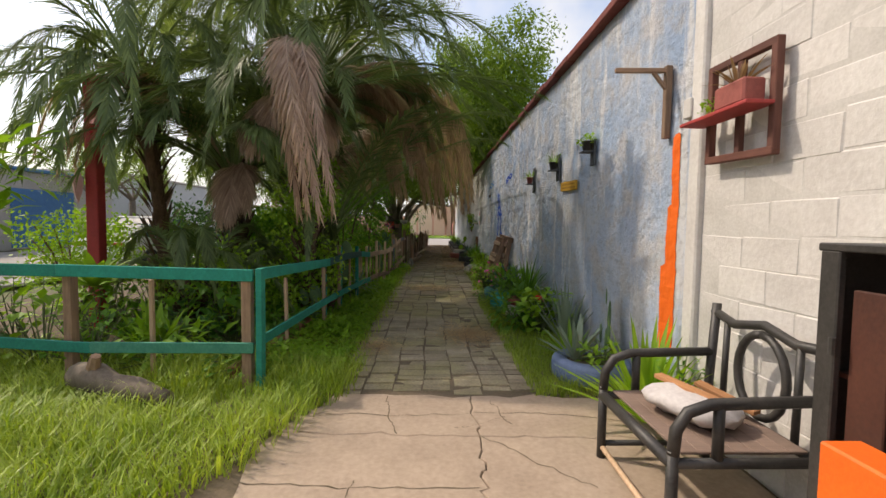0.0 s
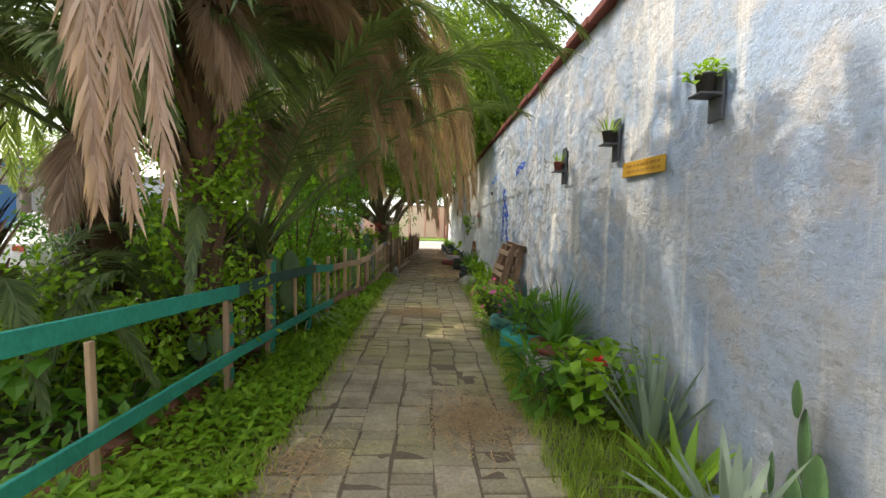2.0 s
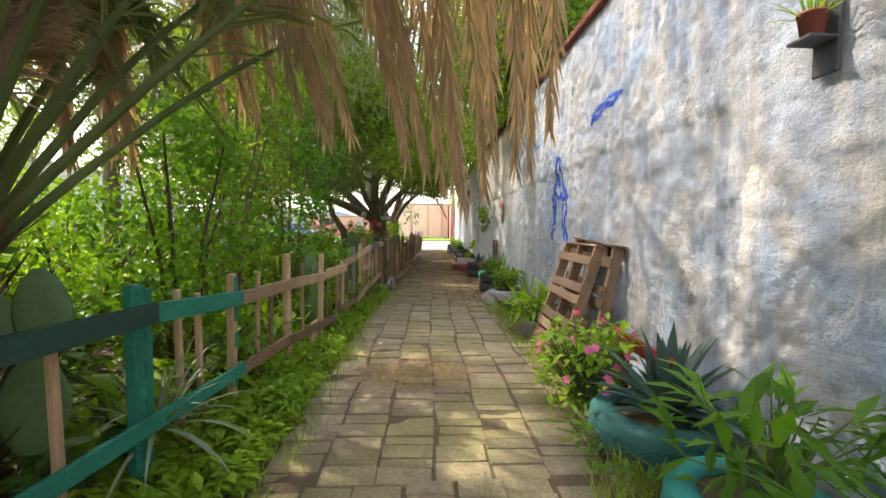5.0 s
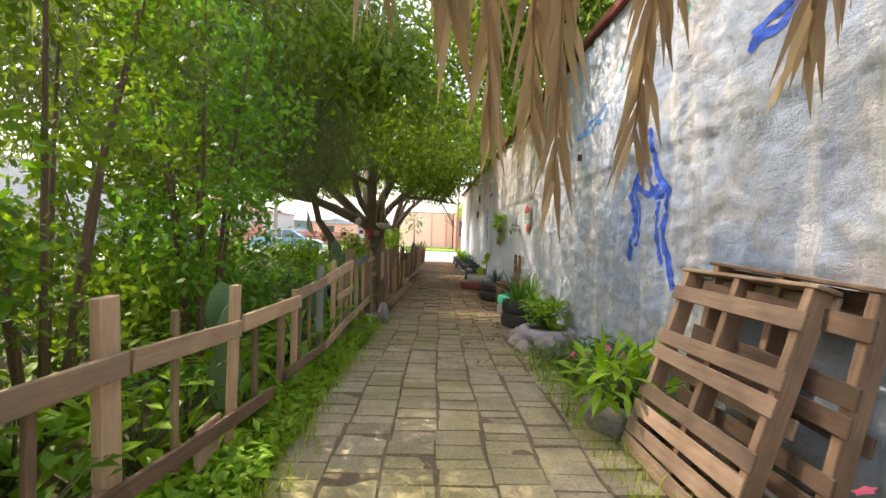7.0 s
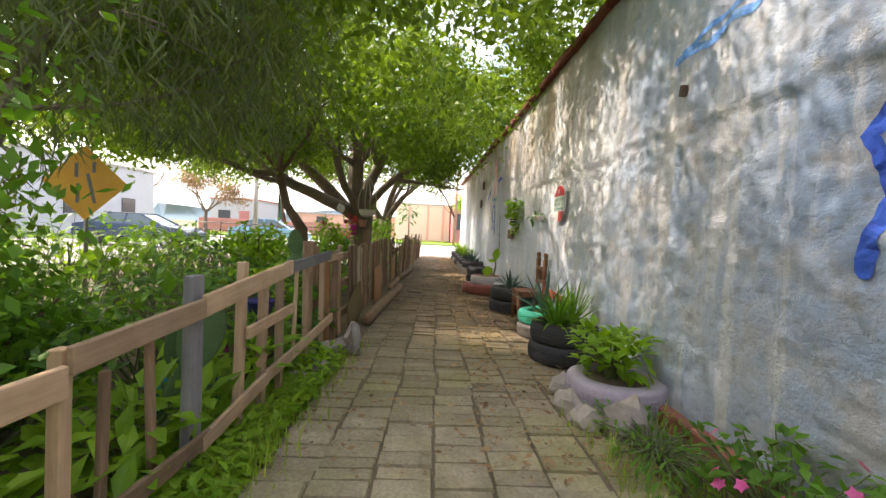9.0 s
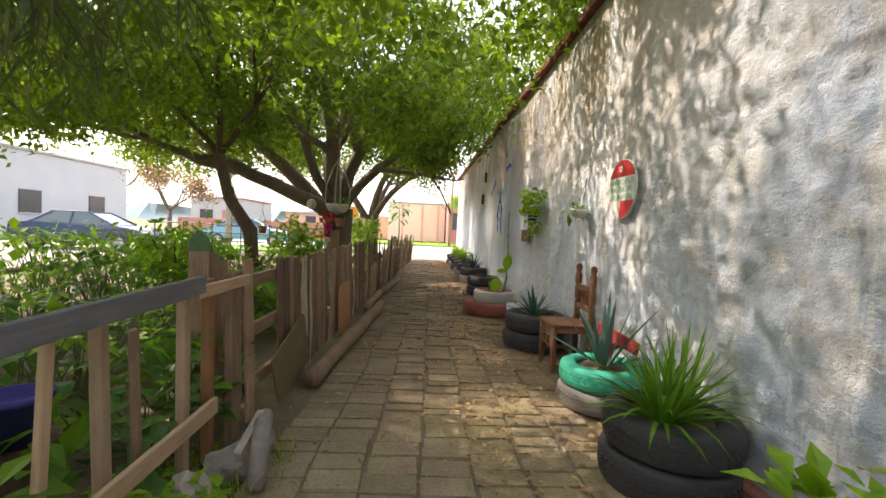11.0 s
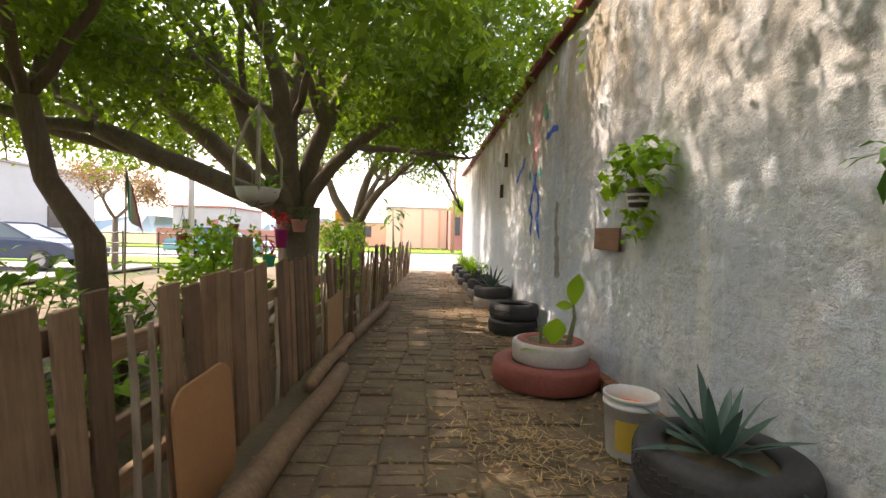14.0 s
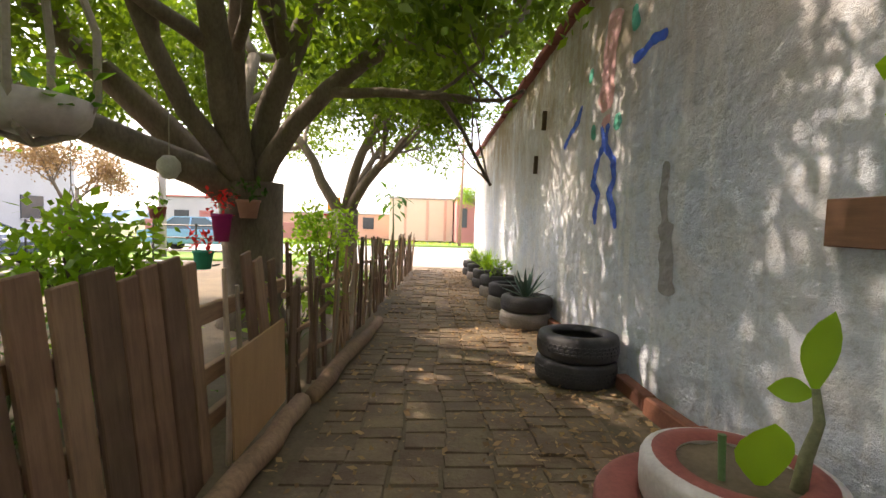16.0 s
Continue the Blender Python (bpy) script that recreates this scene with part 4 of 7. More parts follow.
def plant(name, label, category, at, mat, make, seed=1, group=""):
    """A plant as a thing with its leaves and stems; make(g, stems, rng) adds them about the origin."""
    ob = thing(name, label, category, at, group)
    g, stems = Geo(), Geo()
    g.marks = []
    make(g, stems, random.Random(seed))
    if g.marks and len(g.marks) <= 60:
        ends = g.marks[1:] + [(len(g.v), len(g.f))]
        for (v0, f0), (v1, f1) in zip(g.marks, ends):
            one = Geo().add(g.v[v0:v1], [tuple(i - v0 for i in f) for f in g.f[f0:f1]])
            part("leaf", one, mat, ob, smooth=True)
    else:
        tagged(part("leaves", g, mat, ob), kind="stuff")
    if stems.v:
        tagged(part("stem", stems, STEM, ob), kind="stuff")
    return ob


STEM = worn("green_stem", (0.16, 0.20, 0.08), (0.08, 0.10, 0.04), 9, 50, 0.7)


# ---- bench and cabinet by the block wall ----
def build_bench():
    b = thing("bench", "black bentwood garden bench with a brown slatted seat", "bench")
    x0, x1, y0, y1 = 1.08, 1.74, 1.83, 2.60
    tube = lambda name, pts, r, lab="": part(name, Geo().tube(pts, r, 10), BLACK_PAINT, b, lab, smooth=True)
    for y in (y0, y1):
        tube("leg", [(x0, y, 0), (x0, y, 0.46)], 0.026)
        tube("leg", [(x1, y, 0), (x1, y, 0.5), (x1 + 0.03, y, 0.98)], 0.026)
        tube("arm", [(x0, y, 0.44), (x0 + 0.01, y, 0.55), (x0 + 0.06, y, 0.63), (x0 + 0.16, y, 0.665), (x1, y, 0.68)], 0.027)
        tube("arm_support", [(x0 + 0.2, y, 0.42), (x0 + 0.2, y, 0.66)], 0.024)
        tube("side_rail", [(x0, y, 0.40), (x1, y, 0.40)], 0.024)
        tube("stretcher", [(x0, y, 0.10), (x1, y, 0.10)], 0.018)
    tube("front_rail", [(x0, y0, 0.40), (x0, y1, 0.40)], 0.03)
    tube("back_rail", [(x1, y0, 0.40), (x1, y1, 0.40)], 0.024)
    tube("top_rail", [(x1 + 0.03, y1 + 0.02, 0.93), (x1 + 0.03, y1 - 0.16, 0.885), (x1 + 0.03, (y0 + y1) / 2, 0.93), (x1 + 0.03, y0 + 0.18, 0.88), (x1 + 0.03, y0 - 0.02, 0.90)], 0.026)
    ring = [(x1 + 0.02, (y0 + y1) / 2 + 0.17 * math.sin(a), 0.66 + 0.22 * math.cos(a)) for a in [2 * math.pi * k / 20 for k in range(21)]]
    tube("back_oval", ring, 0.022)
    for y in (y0 + 0.13, y1 - 0.13):
        tube("back_spindle", [(x1, y, 0.42), (x1 + 0.025, y + 0.02, 0.90)], 0.018)
    part("stretcher", Geo().tube([(x0, y0, 0.06), (x0, y1, 0.08)], 0.016, 8), RAW_WOOD, b, "bare wooden stretcher", smooth=True)
    n = 7
    for i in range(n):
        x = x0 + 0.05 + (x1 - x0 - 0.08) * (i + 0.5) / n
        plank("seat_slat", (x, y0 + 0.02, 0.435), (x, y1 - 0.02, 0.435), 0.083, 0.014, SEAT, b, (1, 0, 0))
    c = thing("pillow", "crumpled white sack cushion lying on the bench", "cushion")
    g = Geo()
    nu, nv = 14, 10
    vs = []
    for i in range(nu + 1):
        for j in range(nv):
            u, a = i / nu * 2 - 1, 2 * math.pi * j / nv
            r = (1 - abs(u) ** 3.5) ** 0.5
            p = Vector((0.19 * r * math.cos(a), u * 0.24, 0.07 * r * math.sin(a)))
            vs.append(p + Vector((0, 0, 0.03 * noise.noise(p * 11))))
    g.add(vs, [(i * nv + j, i * nv + (j + 1) % nv, (i + 1) * nv + (j + 1) % nv, (i + 1) * nv + j) for i in range(nu) for j in range(nv)])
    part("sack", g, WHITE_PAINT, c, smooth=True)
    c.matrix_basis = pose(1.38, 2.2, 0.515, 0, 6, 25)
    for p, q in (((1.33, 2.44, 0.585), (1.46, 2.02, 0.575)), ((1.55, 2.42, 0.55), (1.68, 2.12, 0.50))):
        s = thing("loose_board", "short raw wooden board laid on the cushion", "board")
        plank("board", p, q, 0.06, 0.025, ORANGE_WOOD, s, (1, 0, 0))


SEAT = wood_material("taupe_seat_board", (0.26, 0.18, 0.14), (0.16, 0.11, 0.085), (1.5, 1, 14), 0.15)
DOOR_BROWN = worn("dark_red_brown_metal", (0.10, 0.035, 0.022), (0.045, 0.017, 0.012), 4, 50, 0.55)


def build_cabinet():
    c = thing("metal_cabinet", "black metal cabinet with an open rusty brown inside", "cabinet")
    x0, x1, y0, y1, h = 1.44, 1.84, 0.70, 1.53, 1.36
    for y in (y0, y1):
        part("side_panel", Geo().box(pose((x0 + x1) / 2, y, h / 2), x1 - x0, 0.03, h, 0.004), BLACK_PAINT, c)
        part("front_post", Geo().box(pose(x0 - 0.005, y - (0.03 if y > 1 else -0.03), h / 2 + 0.002), 0.03, 0.075, h, 0.005), BLACK_PAINT, c)
    part("top", Geo().box(pose((x0 + x1) / 2, (y0 + y1) / 2, h + 0.015), x1 - x0 + 0.04, y1 - y0 + 0.04, 0.03, 0.005), BLACK_PAINT, c)
    part("back_panel", Geo().box(pose(x1, (y0 + y1) / 2, h / 2), 0.02, y1 - y0 - 0.04, h - 0.02, 0.003), DOOR_BROWN, c)
    for z in (0.08, 0.5, 0.92):
        part("shelf", Geo().box(pose((x0 + x1) / 2 + 0.01, (y0 + y1) / 2, z), x1 - x0 - 0.05, y1 - y0 - 0.05, 0.02, 0.003), DOOR_BROWN, c)
    d = part("door", Geo().box(pose(x0 + 0.03, y1 - 0.15, h / 2 - 0.03), 0.025, 0.13, h - 0.2, 0.004), DOOR_BROWN, c, "rusty brown door leaf")
    for z in (0.25, 0.62, 1.0):
        part("hinge", Geo().tube([(x0 - 0.03, y1 - 0.07, z), (x0 - 0.03, y1 - 0.07, z + 0.06)], 0.012, 8), BLACK_PAINT, d)
    o = thing("orange_box", "bright orange painted box beside the cabinet", "box")
    part("body", Geo().box(pose(1.33, 1.16, 0.62, 0, 0, 0), 0.14, 0.34, 0.28, 0.008), ORANGE_PAINT, o)
    part("pedestal", Geo().box(pose(1.33, 1.16, 0.24), 0.12, 0.30, 0.475, 0.008), BLACK_PAINT, o)


build_bench()
build_cabinet()


# ---- things on the wall ----
def wall_paint(name, label, strokes, mat, category="wall painting", parent=None, wobble=0.35):
    """Brush strokes laid on the plaster: each a line of (y, z) with its width."""
    ob = parent or thing(name, label, category)
    for pts, w in strokes:
        g = Geo()
        fine = []
        for (a, b), (c, d) in zip(pts, pts[1:]):
            k = max(1, int(math.hypot(c - a, d - b) / 0.025))
            fine += [(a + (c - a) * i / k, b + (d - b) * i / k) for i in range(k)]
        fine.append(pts[-1])
        vs, m = [], max(2, int(w / 0.03) + 1)
        for i, (y, z) in enumerate(fine):
            ya, za = fine[max(0, i - 1)]
            yb, zb = fine[min(len(fine) - 1, i + 1)]
            n = math.hypot(yb - ya, zb - za) or 1
            ny, nz = -(zb - za) / n, (yb - ya) / n
            ww = w * (0.85 + wobble * noise.noise(Vector((y * 9, z * 9, 2)))) * (0.5 if i in (0, len(fine) - 1) else 1)
            for k in range(m):
                s = (k / (m - 1) - 0.5) * ww
                vs.append(on_wall(y + ny * s, z + nz * s, 0.005))
        g.add(vs, [(i * m + k, i * m + k + 1, (i + 1) * m + k + 1, (i + 1) * m + k) for i in range(len(fine) - 1) for k in range(m - 1)])
        part("brush_stroke", g, mat, ob, label if parent else "")
    return ob


def faded(name, light, dark, cover=0.55):
    """Worn wall paint through which the plaster shows."""
    mat, nt, b = shader(name, 0.85)
    n = tex_noise(nt, 14, 6)
    col = ramp(nt, n, [(0.35, dark), (0.5, light), (cover + 0.12, light), (cover + 0.2, (0.6, 0.63, 0.68))])
    nt.links.new(col, b.inputs["Base Color"])
    return mat


BLUE_MURAL = faded("blue_wall_paint", (0.03, 0.11, 0.55), (0.02, 0.06, 0.36))
PALE_MURAL = faded("pale_blue_wall_paint", (0.10, 0.27, 0.62), (0.16, 0.30, 0.55), 0.5)
GREEN_MURAL = faded("green_wall_paint", (0.05, 0.32, 0.24), (0.05, 0.24, 0.18), 0.5)
PINK_MURAL = faded("pink_wall_paint", (0.58, 0.33, 0.34), (0.48, 0.27, 0.28), 0.5)
GREY_PATCH = worn("bare_cement_patch", (0.32, 0.31, 0.31), (0.22, 0.21, 0.21), 6, 40, 0.95)

wall_paint("orange_band", "bright orange painted band down the wall",
           [([(3.31, 2.16), (3.31, 1.5)], 0.12), ([(3.34, 1.62), (3.345, 1.1)], 0.17), ([(3.37, 1.15), (3.38, 0.45)], 0.24)], ORANGE_PAINT, wobble=0.06)
wall_paint("blue_figure", "blue painted outline of a striding figure",
           [([(11.80, 2.32), (11.86, 2.18), (11.90, 2.0), (11.98, 1.9), (12.10, 1.76), (12.02, 1.62), (11.98, 1.5), (12.06, 1.34), (12.08, 1.16)], 0.09),
            ([(11.74, 2.30), (11.70, 2.12), (11.66, 1.95), (11.58, 1.84), (11.46, 1.74), (11.50, 1.56), (11.52, 1.38), (11.44, 1.2), (11.36, 0.98)], 0.09),
            ([(11.86, 2.1), (11.78, 1.94), (11.72, 1.8), (11.64, 1.72), (11.52, 1.74)], 0.075),
            ([(11.98, 1.86), (11.86, 1.78), (11.76, 1.74), (11.60, 1.80)], 0.07),
            ([(11.92, 1.94), (12.0, 1.78), (11.93, 1.62), (11.9, 1.48), (11.97, 1.3)], 0.06),
            ([(11.6, 1.68), (11.62, 1.5), (11.60, 1.32), (11.52, 1.15)], 0.06)], BLUE_MURAL)
wall_paint("blue_bird_mark", "blue painted wavy mark on the wall",
           [([(13.55, 2.58), (13.35, 2.62), (13.15, 2.58), (12.95, 2.66), (12.78, 2.63), (12.6, 2.72)], 0.06), ([(13.45, 2.63), (13.2, 2.68), (12.95, 2.72), (12.65, 2.78)], 0.045)], PALE_MURAL)
wall_paint("blue_wavy_mark", "blue painted wavy mark high on the wall",
           [([(10.62, 2.46), (10.55, 2.52), (10.42, 2.50), (10.25, 2.58), (10.08, 2.55), (9.95, 2.62)], 0.07), ([(10.6, 2.56), (10.35, 2.60), (10.12, 2.64), (9.85, 2.60)], 0.05)], BLUE_MURAL)
wall_paint("green_smudge", "small faded green paint mark", [([(12.35, 2.98), (12.3, 3.12)], 0.07), ([(11.3, 2.98), (11.25, 3.08)], 0.06)], GREEN_MURAL)
MURAL = thing("winged_figure_mural", "faded painted winged figure in pink, green and blue", "wall painting")
wall_paint("mural_body", "faded pink painted body of a winged figure", [([(21.85, 3.2), (21.95, 2.9), (22.0, 2.55), (21.98, 2.35)], 0.34), ([(22.0, 2.3), (21.98, 2.2)], 0.2)], PINK_MURAL, parent=MURAL)
wall_paint("mural_wings", "faded green painted wing patches", [([(22.35, 2.86), (22.42, 2.74)], 0.13), ([(21.5, 3.05), (21.45, 2.85)], 0.13), ([(22.25, 2.28), (22.3, 2.14)], 0.16), ([(21.75, 2.26), (21.72, 2.12)], 0.16)], GREEN_MURAL, parent=MURAL)
wall_paint("mural_limbs", "blue painted wavy arms and legs on the wall",
           [([(23.2, 2.22), (22.95, 2.36), (22.75, 2.42), (22.6, 2.56)], 0.10), ([(21.0, 2.62), (21.2, 2.66), (21.35, 2.62), (21.5, 2.62)], 0.09),
            ([(22.08, 2.22), (22.02, 2.05), (22.2, 1.86), (22.26, 1.7), (22.1, 1.58), (22.2, 1.42), (22.16, 1.3)], 0.11),
            ([(21.94, 2.22), (21.98, 2.02), (21.8, 1.86), (21.76, 1.7), (21.88, 1.58), (21.74, 1.42), (21.7, 1.26)], 0.11)], BLUE_MURAL, parent=MURAL)
wall_paint("cement_patch", "bare grey cement repair on the wall", [([(20.92, 1.72), (20.95, 1.5), (20.9, 1.25)], 0.10), ([(20.9, 1.3), (20.88, 1.05), (20.86, 0.8)], 0.2)], GREY_PATCH, "wall patch")


def build_wall_fixtures():
    f = thing("window_frame_planter", "old wooden window frame hung as a flower shelf", "wall planter")
    X = W - 0.05
    for p, q, w in (((X, 2.84, 1.86), (X, 2.84, 2.48), 0.045), ((X, 2.31, 1.86), (X, 2.31, 2.46), 0.045), ((X, 2.86, 2.46), (X, 2.29, 2.44), 0.045), ((X, 2.86, 1.88), (X, 2.29, 1.86), 0.05), ((X, 2.575, 1.88), (X, 2.575, 2.45), 0.035)):
        plank("frame_bar", p, q, w, 0.045, FRAME_WOOD, f, (1, 0, 0))
    part("shelf", Geo().box(pose(X - 0.09, 2.60, 2.115), 0.17, 0.62, 0.022, 0.004), RED_PAINT, f, "red painted shelf")
    p = thing("flower_box", "rust-red flower box with a bromeliad", "planter")
    part("box", Geo().box(pose(X - 0.09, 2.47, 2.195), 0.13, 0.25, 0.135, 0.012), RUST_PAINT, p)
    g = Geo()
    rosette(g, (X - 0.09, 2.47, 2.25), 20, 0.17, 0.022, random.Random(3), (25, 80))
    part("leaves", g, DRY, p)
    g = Geo()
    bush(g, (X - 0.09, 2.72, 2.13), (0.05, 0.05, 0.12), 30, 0.05, 0.03, random.Random(4))
    tagged(part("small_plant", g, LIME), "small yellow-green plant on the red shelf", "plant")
    b = thing("wooden_bracket", "weathered wooden bracket fixed to the wall", "bracket")
    plank("upright", (W - 0.04, 3.42, 2.14), (W - 0.04, 3.42, 2.70), 0.05, 0.05, GREY_WOOD, b, (0, 1, 0))
    plank("arm", (W - 0.04, 3.42, 2.665), (W - 0.46, 3.42, 2.655), 0.035, 0.035, GREY_WOOD, b)
    plank("brace", (W - 0.05, 3.42, 2.52), (W - 0.16, 3.42, 2.65), 0.028, 0.028, GREY_WOOD, b)
    box = thing("junction_box", "small white box on the wall", "box")
    part("cover", Geo().box(pose(W - 0.02, 3.14, 2.3), 0.05, 0.09, 0.14, 0.006), BLOCK, box)
    for i, (y, z0, z1) in enumerate(((4.97, 2.14, 2.43), (6.33, 2.10, 2.48), (7.80, 2.04, 2.48))):
        w = thing("wall_pot", "small black pot on a dark slate board on the wall", "wall planter", group="pots on slate boards")
        X = W - 0.035
        part("board", Geo().box(pose(X, y, (z0 + z1) / 2), 0.02, 0.13, z1 - z0, 0.004), SLATE, w)
        part("shelf", Geo().box(pose(X - 0.07, y, z0 + 0.15), 0.14, 0.13, 0.015, 0.003), SLATE, w)
        part("pot", Geo().lathe(pose(X - 0.075, y, z0 + 0.16), [(0.0, 0), (0.042, 0), (0.058, 0.10), (0.062, 0.10), (0.062, 0.112), (0.052, 0.11), (0.045, 0.08), (0, 0.08)], 16), RUST_PAINT if i == 2 else BLACK_PAINT, w, smooth=True)
        g = Geo()
        if i == 0:
            bush(g, (X - 0.08, y, z0 + 0.2), (0.07, 0.09, 0.14), 60, 0.06, 0.035, random.Random(i))
        else:
            rosette(g, (X - 0.075, y, z0 + 0.24), 22, 0.2, 0.012, random.Random(i), (20, 85), 0.4)
        part("leaves", g, LIME, w)
    s = thing("yellow_sign", "narrow yellow board sign with faded lettering", "sign")
    part("board", Geo().box(pose(W - 0.035, 5.83, 1.985, 2.0), 0.018, 0.66, 0.125, 0.003), YELLOW, s)
    rng = random.Random(8)
    for row in (0.025, -0.022):
        y = 5.55
        while y < 6.08:
            n = rng.uniform(0.03, 0.09)
            part("lettering", Geo().box(pose(W - 0.0455, y + n / 2, 1.985 + row - (y - 5.83) * -0.035), 0.003, n, 0.022, 0.0005), LETTER_BROWN, s)
            y += n + 0.02
    # the round sign with its notice
    d = thing("round_notice_sign", "round red and white sign asking not to harm plants", "sign")
    C = (16.13, 1.715)
    X = W - 0.055
    R = 0.25
    part("disc", Geo().lathe(pose(X, C[0], C[1], 0, -90, 0), [(0, 0.0), (R - 0.006, 0.0), (R, -0.004), (R, -0.012), (0, -0.014)], 48), SIGN_WHITE, d)

    def cap(name, z0, z1, side, mat):
        n, vs = 20, []
        for i in range(n + 1):
            z = z0 + (z1 - z0) * i / n
            h = math.sqrt(max(0, (R - 0.006) ** 2 - z * z))
            a, b = (-h, h) if side == 0 else ((-h, 0.01) if side < 0 else (0.04, h))
            vs += [Vector((X - 0.004, C[0] + a, C[1] + z)), Vector((X - 0.004, C[0] + b, C[1] + z))]
        part(name, Geo().add(vs, [(2 * i, 2 * i + 1, 2 * i + 3, 2 * i + 2) for i in range(n)]), mat, d)

    cap("red_field", 0.10, 0.2439, 0, SIGN_RED)
    cap("red_field", -0.2439, -0.10, -1, SIGN_RED)
    cap("white_band", -0.10, 0.10, 0, SIGN_PALE)
    part("mark", Geo().lathe(pose(X - 0.006, C[0] + 0.02, C[1] + 0.17, 0, -90, 0), [(0.012, 0), (0.028, 0)], 14), SIGN_WHITE, d)
    for k, words in enumerate(("FAVOR DE NO", "MALTRATAR", "LAS PLANTAS")):
        cu = bpy.data.curves.new("notice_text", "FONT")
        cu.body, cu.size, cu.align_x, cu.extrude = words, 0.066, "CENTER", 0.0008
        cu.materials.append(LETTER_GREEN)
        t = new("notice_text", cu)
        t.parent = d
        t.matrix_basis = Matrix(((0, 0, -1, X - 0.0065), (-1, 0, 0, C[0]), (0, 1, 0, C[1] + 0.036 - 0.063 * k), (0, 0, 0, 1)))
    q = thing("wooden_plaque", "brown wooden plaque on the wall", "plaque")
    part("board", Geo().box(pose(W - 0.04, 19.42, 1.275, 1), 0.02, 0.50, 0.19, 0.004), PLAQUE, q)
    h = thing("hanging_bowl", "white bowl with a trailing plant hung from a nail", "hanging planter")
    part("bowl", Geo().lathe(pose(W - 0.12, 16.92, 1.49), [(0, 0), (0.05, 0.0), (0.085, 0.05), (0.09, 0.09), (0.083, 0.09), (0.075, 0.05), (0, 0.03)], 20), WHITE_PAINT, h, smooth=True)
    for s_ in (-1, 1):
        part("cord", Geo().tube([(W - 0.04, 16.96, 1.9), (W - 0.12, 16.92 + 0.08 * s_, 1.57)], 0.003, 5), BLACK_PAINT, h)
    g = Geo()
    bush(g, (W - 0.13, 17.0, 1.48), (0.10, 0.13, 0.13), 45, 0.11, 0.04, random.Random(7), 0.2, 0.6)
    part("leaves", g, DEEP, h)
    v = thing("wall_pothos", "trailing lime-green pothos in a striped wall pot", "hanging planter")
    part("pot", Geo().lathe(pose(W - 0.13, 18.72, 1.50), [(0, 0), (0.06, 0), (0.085, 0.13), (0.078, 0.13), (0, 0.1)], 18), BLACK_PAINT, v, smooth=True)
    for z in (0.03, 0.075):
        part("stripe", Geo().lathe(pose(W - 0.13, 18.72, 1.50 + z), [(0.064 + z * 0.19, 0), (0.067 + z * 0.19, 0.018)], 18), WHITE_PAINT, v)
    g, rng = Geo(), random.Random(9)
    bush(g, (W - 0.15, 18.72, 1.55), (0.11, 0.30, 0.38), 120, 0.13, 0.085, rng, 0.3, 0.7)
    bush(g, (W - 0.10, 18.78, 1.20), (0.06, 0.16, 0.3), 36, 0.11, 0.075, rng, 0.0, 0.8)
    bush(g, (W - 0.10, 19.25, 1.45), (0.05, 0.16, 0.4), 18, 0.11, 0.075, rng, 0.0, 0.8)
    part("leaves", g, LIME, v)
    for y, z in ((24.4, 2.2), (13.4, 2.35), (24.0, 2.75)):
        k = thing("wall_peg", "small dark wooden peg stuck into the plaster", "peg")
        part("peg", Geo().box(pose(W - 0.05, y, z, 8), 0.06, 0.04, 0.26 if y > 20 else 0.08, 0.006), DARK_WOOD, k)


FRAME_WOOD = wood_material("dark_red_frame_wood", (0.17, 0.065, 0.045), (0.08, 0.03, 0.022))
SLATE = worn("slate_board", (0.09, 0.095, 0.11), (0.05, 0.053, 0.06), 6, 50, 0.7)
YELLOW = worn("yellow_board", (0.55, 0.32, 0.03), (0.42, 0.23, 0.02), 6, 50, 0.7)
LETTER_BROWN = worn("faded_lettering", (0.36, 0.19, 0.025), (0.28, 0.14, 0.02), 9, 50, 0.8)
LETTER_GREEN = worn("green_lettering", (0.16, 0.30, 0.22), (0.25, 0.36, 0.30), 20, 80, 0.8)
SIGN_WHITE = worn("sign_white", (0.70, 0.68, 0.64), (0.55, 0.52, 0.49), 6, 40, 0.5)
SIGN_PALE = worn("sign_pale_band", (0.55, 0.62, 0.57), (0.46, 0.53, 0.49), 6, 40, 0.5)
SIGN_RED = worn("sign_red", (0.55, 0.02, 0.03), (0.42, 0.02, 0.025), 6, 40, 0.5)
PLAQUE = wood_material("plaque_wood", (0.22, 0.11, 0.06), (0.12, 0.06, 0.035), (14, 1.2, 14))
build_wall_fixtures()


# ---- planters along the wall ----
def planter(x, y, colours, label, group="tyre planters along the wall", r=0.325, h=0.2, filled=True):
    """Tyres stacked on the ground; gives the height of the soil in the top one."""
    z = 0.0
    for i, mat in enumerate(colours):
        t = tyre(label, pose(x + 0.012 * i, y, z, 0, 0, 17 * i), mat, group, r, h)
        if filled and i == len(colours) - 1:
            soil_disc(t, 0.225 * r / 0.325, h - 0.045)
        z += h
    return z - 0.04


def leafy(size, count, length, width, **kw):
    return lambda g, stems, rng: bush(g, (0, 0, 0), size, count, length, width, rng, stems=stems, **kw)


def spiky(count, length, width, **kw):
    return lambda g, stems, rng: rosette(g, (0, 0, 0), count, length, width, rng, **kw)


